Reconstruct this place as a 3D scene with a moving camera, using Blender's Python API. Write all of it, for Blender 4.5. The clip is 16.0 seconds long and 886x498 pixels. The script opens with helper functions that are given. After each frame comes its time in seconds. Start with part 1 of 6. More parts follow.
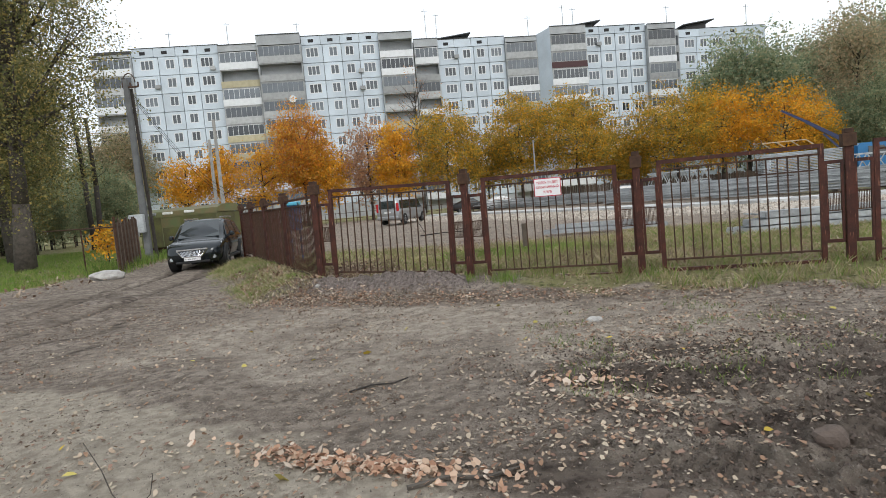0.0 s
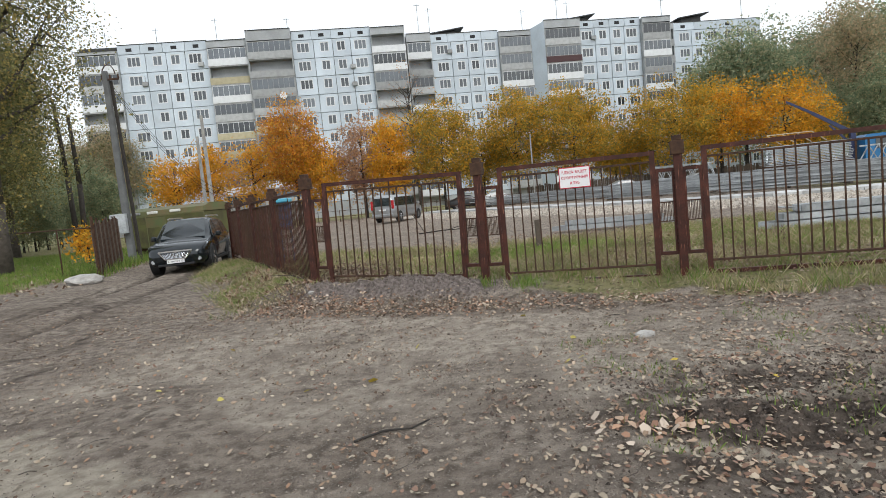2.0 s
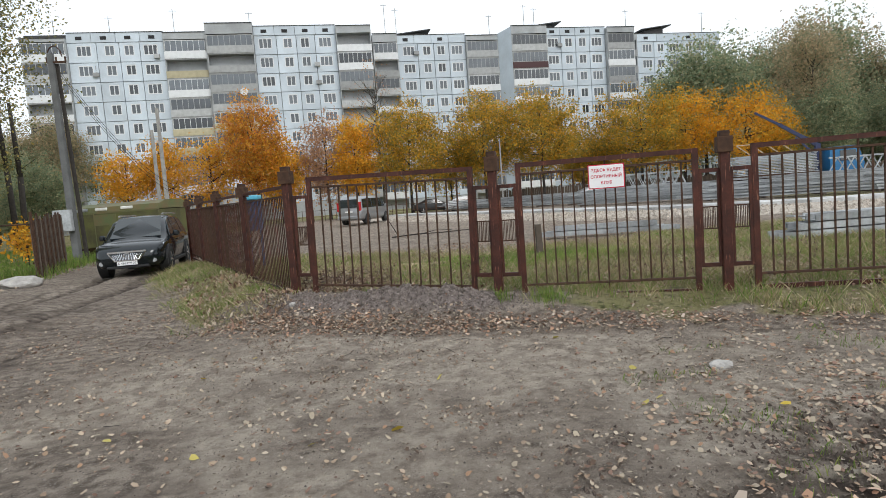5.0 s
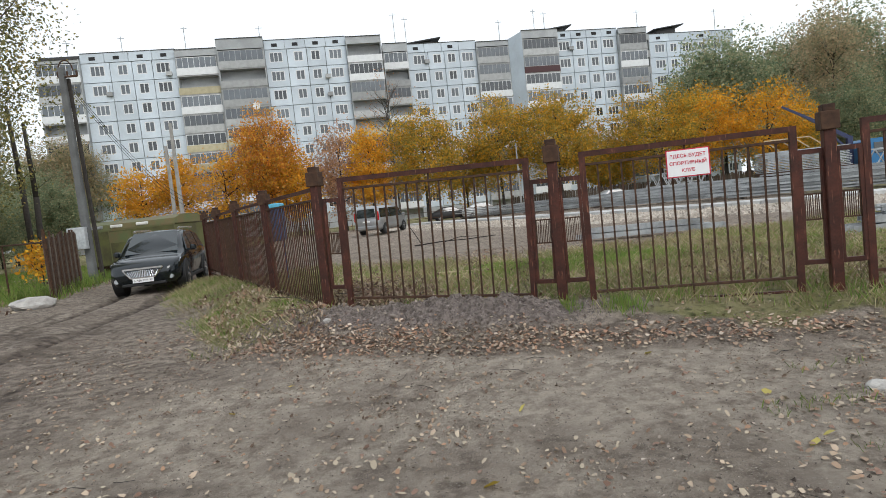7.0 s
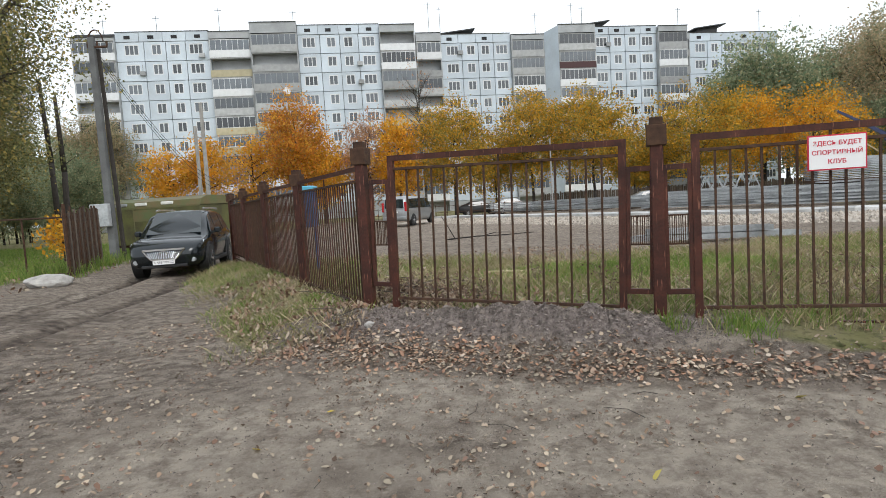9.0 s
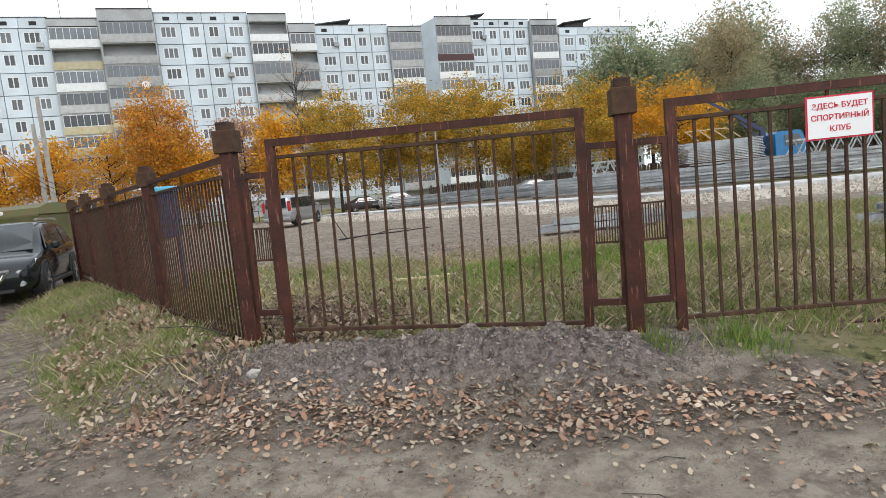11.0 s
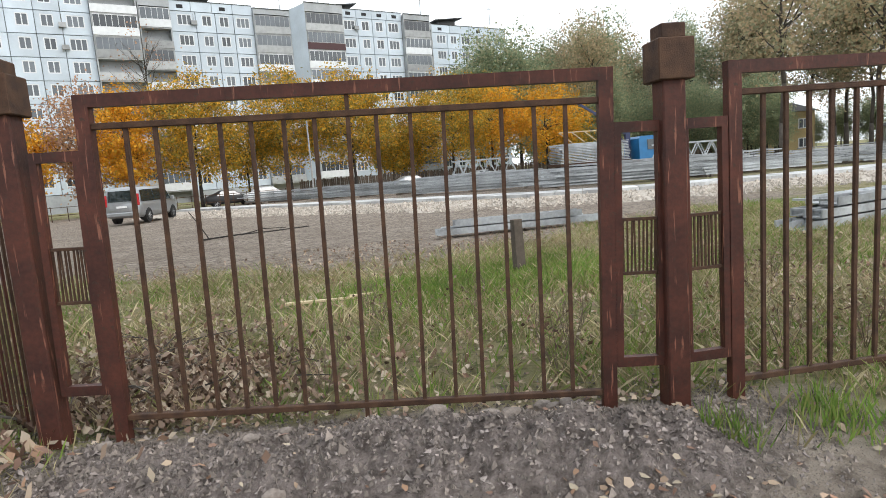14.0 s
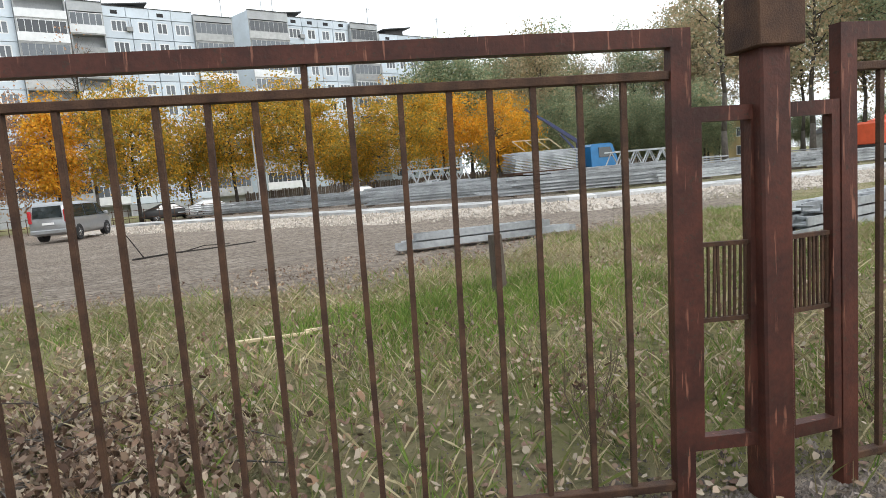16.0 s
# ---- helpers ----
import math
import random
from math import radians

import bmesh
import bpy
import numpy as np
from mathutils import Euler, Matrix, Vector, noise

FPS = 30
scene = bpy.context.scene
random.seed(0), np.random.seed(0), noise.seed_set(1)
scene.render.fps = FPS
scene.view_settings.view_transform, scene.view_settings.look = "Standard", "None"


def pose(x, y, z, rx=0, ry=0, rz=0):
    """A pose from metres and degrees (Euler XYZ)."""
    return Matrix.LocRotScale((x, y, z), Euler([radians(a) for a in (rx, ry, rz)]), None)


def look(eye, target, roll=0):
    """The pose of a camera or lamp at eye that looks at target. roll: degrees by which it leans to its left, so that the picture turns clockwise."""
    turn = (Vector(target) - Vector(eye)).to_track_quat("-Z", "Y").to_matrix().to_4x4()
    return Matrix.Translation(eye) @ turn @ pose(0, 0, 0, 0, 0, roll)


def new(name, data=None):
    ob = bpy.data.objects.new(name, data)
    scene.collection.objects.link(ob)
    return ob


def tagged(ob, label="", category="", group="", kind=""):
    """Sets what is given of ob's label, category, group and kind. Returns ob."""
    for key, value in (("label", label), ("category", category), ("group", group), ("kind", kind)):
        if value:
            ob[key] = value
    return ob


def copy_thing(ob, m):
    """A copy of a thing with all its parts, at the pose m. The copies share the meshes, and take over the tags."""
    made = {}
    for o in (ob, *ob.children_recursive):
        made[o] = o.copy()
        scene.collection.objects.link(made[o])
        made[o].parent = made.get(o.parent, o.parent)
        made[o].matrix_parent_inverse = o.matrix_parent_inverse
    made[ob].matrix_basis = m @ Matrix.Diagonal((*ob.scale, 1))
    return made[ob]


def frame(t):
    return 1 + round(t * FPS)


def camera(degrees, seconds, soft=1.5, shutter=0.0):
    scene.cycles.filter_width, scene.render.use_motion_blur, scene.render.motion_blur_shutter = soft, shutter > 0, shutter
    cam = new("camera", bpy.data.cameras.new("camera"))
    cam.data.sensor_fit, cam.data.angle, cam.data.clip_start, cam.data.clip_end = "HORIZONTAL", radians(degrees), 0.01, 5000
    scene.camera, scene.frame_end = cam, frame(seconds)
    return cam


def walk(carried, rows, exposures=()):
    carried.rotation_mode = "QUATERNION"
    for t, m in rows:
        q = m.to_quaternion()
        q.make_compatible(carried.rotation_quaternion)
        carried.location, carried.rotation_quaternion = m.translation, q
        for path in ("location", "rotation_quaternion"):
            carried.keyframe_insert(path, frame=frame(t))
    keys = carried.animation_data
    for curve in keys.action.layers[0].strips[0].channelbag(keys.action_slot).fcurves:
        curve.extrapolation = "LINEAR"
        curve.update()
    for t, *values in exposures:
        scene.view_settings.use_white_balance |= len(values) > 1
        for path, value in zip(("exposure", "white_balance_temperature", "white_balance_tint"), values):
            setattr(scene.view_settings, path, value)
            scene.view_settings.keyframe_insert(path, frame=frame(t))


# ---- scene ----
cam = camera(74.0, 16.0, soft=0.5)

PATH = [
    (0, (0.503, -0.063, 1.683), (0.473, 1.929, 1.513), -5.1),
    (0.5, (0.459, 0.309, 1.676), (0.43, 2.303, 1.519), -6.0),
    (1, (0.353, 0.627, 1.618), (0.332, 2.619, 1.449), -5.8),
    (1.5, (0.251, 0.918, 1.625), (0.238, 2.908, 1.419), -4.9),
    (2, (0.218, 1.212, 1.648), (0.21, 3.204, 1.467), -5.6),
    (2.5, (0.104, 1.489, 1.619), (0.112, 3.483, 1.462), -5.5),
    (3, (-0.064, 1.731, 1.639), (-0.032, 3.724, 1.468), -3.8),
    (3.5, (-0.125, 1.861, 1.623), (-0.105, 3.853, 1.437), -4.3),
    (4, (-0.225, 2.005, 1.606), (-0.214, 3.997, 1.428), -4.6),
    (4.5, (-0.366, 2.234, 1.621), (-0.3, 4.225, 1.442), -3.9),
    (4.7, (-0.388, 2.327, 1.629), (-0.262, 4.315, 1.447), -4.2),
    (7, (-0.835, 3.47, 1.535), (-0.747, 5.463, 1.39), -6.1),
    (7.5, (-1.0, 3.66, 1.495), (-1.17, 5.644, 1.304), -3.6),
    (8, (-1.115, 3.868, 1.505), (-1.313, 5.849, 1.315), -3.5),
    (8.5, (-1.136, 4.22, 1.547), (-1.332, 6.202, 1.365), -4.5),
    (9, (-1.273, 4.688, 1.499), (-1.258, 6.682, 1.34), -3.5),
    (9.5, (-1.32, 5.146, 1.515), (-1.094, 7.127, 1.363), -3.6),
    (12, (-1.55, 6.819, 1.508), (-1.09, 8.75, 1.265), -5.4),
    (12.5, (-1.618, 7.132, 1.53), (-1.033, 9.03, 1.291), -3.7),
    (13, (-1.516, 7.479, 1.537), (-0.925, 9.374, 1.293), -5.5),
    (13.5, (-1.436, 7.703, 1.562), (-0.794, 9.581, 1.314), -5.8),
    (14, (-1.403, 8.022, 1.558), (-0.598, 9.835, 1.297), -4.5),
    (14.5, (-1.272, 8.332, 1.541), (-0.413, 10.119, 1.278), -5.7),
    (15, (-1.197, 8.531, 1.585), (-0.338, 10.319, 1.331), -6.8),
    (15.5, (-1.2, 8.748, 1.565), (-0.322, 10.529, 1.32), -6.2),
    (16, (-1.187, 8.947, 1.569), (-0.231, 10.687, 1.327), -5.1),
]
walk(cam, [(t, look(eye, target, roll)) for t, eye, target, roll in PATH], [(0, 0.39), (0.5, 0.35), (1.5, 0.47), (2.2, 0.4), (3, 0.35), (3.5, 0.42), (4.7, 0.4), (7, 0.36), (7.5, 0.53), (9.5, 0.46), (12, 0.69), (13, 0.68), (14, 0.76), (16, 0.78)])

# ---- world and light: overcast afternoon ----
world = bpy.data.worlds.new("sky")
scene.world = world
world.use_nodes = True
wn, wl = world.node_tree.nodes, world.node_tree.links
bg = wn["Background"]
sky = wn.new("ShaderNodeTexSky")
sky.sky_type = "NISHITA"
sky.sun_disc = False
sky.sun_elevation, sky.sun_rotation = radians(38), radians(150)
sky.air_density, sky.dust_density = 1.0, 4.0
haze = wn.new("ShaderNodeMix")
haze.data_type = "RGBA"
haze.inputs[0].default_value = 0.88
haze.inputs[7].default_value = (9.1, 9.7, 10.3, 1)
wl.new(sky.outputs[0], haze.inputs[6])
wl.new(haze.outputs[2], bg.inputs[0])
bg.inputs[1].default_value = 0.1
sun = new("sun", bpy.data.lights.new("sun", "SUN"))
sun.data.energy, sun.data.angle, sun.data.color = 0.9, radians(25), (1.0, 0.98, 0.95)
sun.matrix_world = look((8, -14, 12.5), (0, 0, 0))
scene.view_settings.exposure = 0.4


# ---- materials ----
def mat(name, col, rough=0.8, metal=0.0, var=0.25, scale=6.0, col2=None, bump=0.0, bscale=60.0, rand=0.0, island=0.0, spec=0.5, streaks=False):
    """Base colour mixed with a second colour by noise at two scales, with fine relief; rand varies it by object, island by loose piece."""
    m = bpy.data.materials.new(name)
    m.use_nodes = True
    n, l = m.node_tree.nodes, m.node_tree.links
    b = n["Principled BSDF"]
    tc = n.new("ShaderNodeTexCoord")
    n1, n2 = n.new("ShaderNodeTexNoise"), n.new("ShaderNodeTexNoise")
    for k, s, d in ((n1, scale, 5), (n2, scale * 9, 3)):
        k.inputs["Scale"].default_value, k.inputs["Detail"].default_value = s, d
        l.new(tc.outputs["Object"], k.inputs["Vector"])
    add = n.new("ShaderNodeMath")
    add.operation = "MULTIPLY_ADD"
    add.inputs[1].default_value = 0.35
    l.new(n2.outputs["Fac"], add.inputs[0])
    l.new(n1.outputs["Fac"], add.inputs[2])
    ramp = n.new("ShaderNodeMapRange")
    ramp.inputs[1].default_value, ramp.inputs[2].default_value = 0.5, 0.85
    l.new(add.outputs[0], ramp.inputs[0])
    mix = n.new("ShaderNodeMix")
    mix.data_type = "RGBA"
    c2 = col2 or tuple(c * (1 - var) for c in col)
    mix.inputs[6].default_value, mix.inputs[7].default_value = (*col, 1), (*c2, 1)
    l.new(ramp.outputs[0], mix.inputs[0])
    out = mix.outputs[2]
    if streaks:  # thin upright runs and scratches of light rust
        mp, sn, sr, sx = n.new("ShaderNodeMapping"), n.new("ShaderNodeTexNoise"), n.new("ShaderNodeMapRange"), n.new("ShaderNodeMix")
        mp.inputs["Scale"].default_value = (60, 60, 5)
        l.new(tc.outputs["Object"], mp.inputs["Vector"])
        l.new(mp.outputs[0], sn.inputs["Vector"])
        sn.inputs["Scale"].default_value, sn.inputs["Detail"].default_value = 1.0, 6
        sr.inputs[1].default_value, sr.inputs[2].default_value, sr.inputs[4].default_value = 0.62, 0.70, 0.75
        l.new(sn.outputs["Fac"], sr.inputs[0])
        sx.data_type = "RGBA"
        sx.inputs[7].default_value = (0.26, 0.115, 0.075, 1)
        l.new(sr.outputs[0], sx.inputs[0])
        l.new(out, sx.inputs[6])
        fn, fr, fx = n.new("ShaderNodeTexNoise"), n.new("ShaderNodeMapRange"), n.new("ShaderNodeMix")
        l.new(tc.outputs["Object"], fn.inputs["Vector"])
        fn.inputs["Scale"].default_value, fn.inputs["Detail"].default_value, fn.inputs["Roughness"].default_value = 34, 8, 0.75
        fr.inputs[1].default_value, fr.inputs[2].default_value, fr.inputs[4].default_value = 0.57, 0.62, 0.85
        l.new(fn.outputs["Fac"], fr.inputs[0])
        fx.data_type = "RGBA"
        fx.inputs[7].default_value = (0.045, 0.028, 0.020, 1)
        l.new(fr.outputs[0], fx.inputs[0])
        l.new(sx.outputs[2], fx.inputs[6])
        out = fx.outputs[2]
    if rand or island:
        src = n.new("ShaderNodeObjectInfo").outputs["Random"] if rand else n.new("ShaderNodeNewGeometry").outputs["Random Per Island"]
        mr = n.new("ShaderNodeMapRange")
        a = rand or island
        mr.inputs[3].default_value, mr.inputs[4].default_value = 1 - a, 1 + a
        l.new(src, mr.inputs[0])
        hsv = n.new("ShaderNodeHueSaturation")
        l.new(mr.outputs[0], hsv.inputs["Value"])
        l.new(out, hsv.inputs["Color"])
        out = hsv.outputs[0]
    l.new(out, b.inputs["Base Color"])
    b.inputs["Roughness"].default_value, b.inputs["Metallic"].default_value = rough, metal
    b.inputs["Specular IOR Level"].default_value = spec
    if bump:
        nb, bp = n.new("ShaderNodeTexNoise"), n.new("ShaderNodeBump")
        nb.inputs["Scale"].default_value, nb.inputs["Detail"].default_value = bscale, 6
        l.new(tc.outputs["Object"], nb.inputs["Vector"])
        bp.inputs["Strength"].default_value, bp.inputs["Distance"].default_value = bump, 0.02
        l.new(nb.outputs["Fac"], bp.inputs["Height"])
        l.new(bp.outputs[0], b.inputs["Normal"])
    return m


def leafy(name, cols, through_light=0.35):
    """Leaves: each loose leaf takes a colour from the list; some light passes through."""
    m = bpy.data.materials.new(name)
    m.use_nodes = True
    n, l = m.node_tree.nodes, m.node_tree.links
    b = n["Principled BSDF"]
    geo, ramp = n.new("ShaderNodeNewGeometry"), n.new("ShaderNodeValToRGB")
    ramp.color_ramp.interpolation = "CONSTANT"
    while len(ramp.color_ramp.elements) < len(cols):
        ramp.color_ramp.elements.new(0.5)
    for i, c in enumerate(cols):
        e = ramp.color_ramp.elements[i]
        e.position, e.color = i / len(cols), (*c, 1)
    l.new(geo.outputs["Random Per Island"], ramp.inputs[0])
    tc, nz, hsv, mr = n.new("ShaderNodeTexCoord"), n.new("ShaderNodeTexNoise"), n.new("ShaderNodeHueSaturation"), n.new("ShaderNodeMapRange")
    nz.inputs["Scale"].default_value = 0.9
    l.new(tc.outputs["Object"], nz.inputs["Vector"])
    mr.inputs[1].default_value, mr.inputs[2].default_value, mr.inputs[3].default_value, mr.inputs[4].default_value = 0.3, 0.7, 0.75, 1.2
    l.new(nz.outputs["Fac"], mr.inputs[0])
    l.new(mr.outputs[0], hsv.inputs["Value"])
    l.new(ramp.outputs[0], hsv.inputs["Color"])
    l.new(hsv.outputs[0], b.inputs["Base Color"])
    b.inputs["Roughness"].default_value = 0.65
    b.inputs["Specular IOR Level"].default_value = 0.25
    tr, ms = n.new("ShaderNodeBsdfTranslucent"), n.new("ShaderNodeMixShader")
    l.new(hsv.outputs[0], tr.inputs[0])
    ms.inputs[0].default_value = through_light
    l.new(b.outputs[0], ms.inputs[1])
    l.new(tr.outputs[0], ms.inputs[2])
    l.new(ms.outputs[0], n["Material Output"].inputs[0])
    return m


RUST = mat("rusty_brown_paint", (0.088, 0.030, 0.020), 0.5, 0.0, scale=5, col2=(0.036, 0.015, 0.012), bump=0.09, bscale=90, spec=0.22, streaks=True)
RUSTDARK = mat("rusted_dark_steel", (0.040, 0.022, 0.015), 0.7, 0.1, scale=14, col2=(0.085, 0.045, 0.026), bump=0.25, bscale=160, spec=0.25)
PANEL = mat("facade_panel", (0.57, 0.64, 0.70), 0.9, var=0.16, scale=0.35, rand=0.09, bump=0.2, bscale=20)
PANELG = mat("facade_panel_grey", (0.42, 0.44, 0.45), 0.9, var=0.25, scale=0.5, rand=0.08)
JOINT = mat("panel_joint", (0.25, 0.28, 0.29), 0.9)
WHITE = mat("white_paint", (0.72, 0.74, 0.75), 0.6, var=0.12, scale=2)
CREAM = mat("cream_balcony", (0.50, 0.45, 0.30), 0.85, var=0.2, scale=2, rand=0.15)
GREYB = mat("grey_balcony", (0.40, 0.41, 0.41), 0.85, var=0.25, scale=2, rand=0.25)
MAROON = mat("maroon_sheet", (0.06, 0.018, 0.02), 0.6)
# greyed base colour stands in for reflected sky and curtains behind
GLASS = mat("window_glass", (0.10, 0.115, 0.13), 0.08, 0.0, var=0.3, scale=0.5, spec=0.8, rand=0.6)
DARK = mat("dark_opening", (0.02, 0.02, 0.022), 0.8)
TAR = mat("roof_felt", (0.06, 0.06, 0.06), 0.9)
GALV = mat("galvanised_steel", (0.40, 0.42, 0.43), 0.55, 0.3, var=0.5, scale=1.5, rand=0.4)
CONC = mat("concrete", (0.40, 0.39, 0.37), 0.9, var=0.3, scale=2.5, bump=0.4, bscale=50)
POLEC = mat("old_grey_pole", (0.15, 0.155, 0.155), 0.9, var=0.35, scale=2.5, bump=0.4, bscale=50)
CONCD = mat("concrete_dark", (0.22, 0.22, 0.21), 0.9, var=0.3, scale=2.5, bump=0.4, bscale=50)
BARK = mat("bark", (0.10, 0.085, 0.07), 0.95, var=0.5, scale=5, bump=1.0, bscale=14)
BARKD = mat("dark_bark", (0.045, 0.038, 0.032), 0.95, var=0.5, scale=5, bump=0.8, bscale=14)
WOOD = mat("weathered_wood", (0.14, 0.11, 0.085), 0.9, var=0.45, scale=3, bump=0.6, bscale=40, rand=0.3)
PALEWOOD = mat("pale_lath", (0.62, 0.50, 0.32), 0.8, var=0.3, scale=8)
OLIVE = mat("olive_paint", (0.105, 0.11, 0.03), 0.6, var=0.35, scale=1.6, col2=(0.06, 0.055, 0.022), bump=0.2)
OLIVEROOF = mat("olive_roof", (0.15, 0.11, 0.05), 0.6, var=0.4, scale=1.2, col2=(0.10, 0.13, 0.05))
BLUE = mat("blue_paint", (0.025, 0.09, 0.23), 0.5, var=0.3, scale=4)
BLUECAB = mat("blue_cab", (0.02, 0.16, 0.36), 0.35, var=0.2, scale=2)
SKYBLUE = mat("pale_blue_plastic", (0.10, 0.42, 0.58), 0.45, var=0.15, scale=3)
ORANGE = mat("orange_crane_paint", (0.62, 0.09, 0.03), 0.45, var=0.2, scale=2)
CARPAINT = mat("dark_green_black_car_paint", (0.010, 0.015, 0.018), 0.12, 0.3, var=0.1, spec=0.8)
SILVER = mat("silver_car_paint", (0.36, 0.37, 0.38), 0.28, 0.6, var=0.08)
CHROME = mat("chrome", (0.75, 0.76, 0.78), 0.15, 1.0, var=0.05)
TYRE = mat("tyre_rubber", (0.02, 0.02, 0.02), 0.85, var=0.3, scale=9)
CARGLASS = mat("car_glass", (0.02, 0.028, 0.03), 0.04, 0.0, var=0.1, spec=1.0)
BLACKP = mat("black_plastic", (0.015, 0.015, 0.016), 0.6)
LAMP = mat("headlight_glass", (0.55, 0.58, 0.60), 0.12, 0.4, var=0.3, scale=12)
REDL = mat("red_lamp", (0.45, 0.015, 0.02), 0.25)
SIGNW = mat("sign_white", (0.80, 0.80, 0.80), 0.5, var=0.04)
SIGNR = mat("sign_red", (0.55, 0.02, 0.05), 0.5, var=0.1)
YELLOWW = mat("yellow_plaster", (0.50, 0.39, 0.20), 0.9, var=0.25, scale=0.6)
STONE = mat("pale_stone", (0.45, 0.43, 0.40), 0.9, var=0.35, scale=6, bump=0.6, bscale=30)
STRAW = leafy("dry_grass_blades", [(0.38, 0.32, 0.18), (0.52, 0.45, 0.28), (0.26, 0.22, 0.11), (0.19, 0.22, 0.065), (0.34, 0.27, 0.16)], 0.3)
GREEN = leafy("green_grass_blades", [(0.15, 0.24, 0.05), (0.21, 0.31, 0.065), (0.27, 0.30, 0.09), (0.12, 0.20, 0.04)], 0.4)
LITTER = leafy("fallen_leaves", [(0.36, 0.27, 0.19), (0.44, 0.34, 0.25), (0.24, 0.15, 0.11), (0.31, 0.19, 0.12), (0.44, 0.36, 0.27), (0.27, 0.19, 0.13), (0.37, 0.31, 0.23), (0.17, 0.10, 0.07)], 0.1)
RUSSET = leafy("russet_leaves", [(0.42, 0.25, 0.16), (0.52, 0.37, 0.27), (0.36, 0.21, 0.14), (0.55, 0.45, 0.36), (0.30, 0.17, 0.11), (0.44, 0.31, 0.22)], 0.1)
YELLOWL = leafy("yellow_leaves", [(0.55, 0.40, 0.06), (0.50, 0.42, 0.12)], 0.2)
MAPLE = {
    "orange": leafy("orange_maple_leaves", [(0.60, 0.24, 0.03), (0.66, 0.31, 0.035), (0.50, 0.18, 0.03), (0.66, 0.36, 0.04), (0.40, 0.24, 0.05)]),
    "yellow": leafy("golden_maple_leaves", [(0.72, 0.36, 0.03), (0.78, 0.44, 0.035), (0.64, 0.29, 0.03), (0.50, 0.33, 0.05), (0.70, 0.34, 0.03)]),
    "green": leafy("half_turned_maple_leaves", [(0.46, 0.29, 0.045), (0.62, 0.33, 0.035), (0.30, 0.25, 0.05), (0.68, 0.37, 0.03), (0.38, 0.27, 0.035), (0.24, 0.21, 0.045)]),
    "pink": leafy("faded_pink_leaves", [(0.46, 0.27, 0.17), (0.52, 0.30, 0.15), (0.36, 0.22, 0.14)]),
}
POPLAR = leafy("poplar_leaves", [(0.17, 0.175, 0.065), (0.24, 0.23, 0.085), (0.11, 0.12, 0.05), (0.40, 0.31, 0.10), (0.19, 0.175, 0.08)], 0.4)
# green and brownish leaves of the far wood, paled in colour for haze
HAZEGREEN = leafy("haze_paled_green_leaves", [(0.19, 0.25, 0.15), (0.26, 0.32, 0.19), (0.33, 0.35, 0.21), (0.42, 0.40, 0.24)], 0.5)
BROWNGREEN = leafy("brownish_leaves", [(0.36, 0.33, 0.20), (0.44, 0.36, 0.22), (0.28, 0.28, 0.17), (0.50, 0.38, 0.24)], 0.5)


# ---- mesh helpers ----
def bbox(bm, x0, x1, y0, y1, z0, z1, m=None, bevel=0.0):
    """Adds a box; m: a matrix for its corners."""
    vs = [bm.verts.new((m @ Vector(c)) if m else c) for c in ((x0, y0, z0), (x1, y0, z0), (x1, y1, z0), (x0, y1, z0), (x0, y0, z1), (x1, y0, z1), (x1, y1, z1), (x0, y1, z1))]
    fs = [bm.faces.new([vs[i] for i in f]) for f in ((3, 2, 1, 0), (4, 5, 6, 7), (0, 1, 5, 4), (1, 2, 6, 5), (2, 3, 7, 6), (3, 0, 4, 7))]
    if bevel:
        bmesh.ops.bevel(bm, geom=list({e for f in fs for e in f.edges}), offset=bevel, segments=1, affect="EDGES")
    return vs


def bar(bm, a, b, w, d=None, sides=4, w2=None):
    """Adds a straight bar from a to b; w: width, d: depth; w2: width at its far end."""
    a, b = Vector(a), Vector(b)
    ax = (b - a).normalized()
    up = Vector((0, 0, 1)) if abs(ax.z) < 0.9 else Vector((0, 1, 0))
    s = ax.cross(up).normalized()
    t = s.cross(ax).normalized()
    d = w if d is None else d
    k = (w2 / w) if w2 else 1.0
    rings = []
    for p, q in ((a, 1.0), (b, k)):
        r = []
        for i in range(sides):
            an = math.tau * (i + 0.5) / sides
            f = 0.7071 if sides == 4 else 0.5
            r.append(bm.verts.new(p + s * (math.cos(an) * w * f * q) + t * (math.sin(an) * d * f * q)))
        rings.append(r)
    for i in range(sides):
        j = (i + 1) % sides
        bm.faces.new((rings[0][j], rings[0][i], rings[1][i], rings[1][j]))
    bm.faces.new(rings[0])
    bm.faces.new(rings[1][::-1])


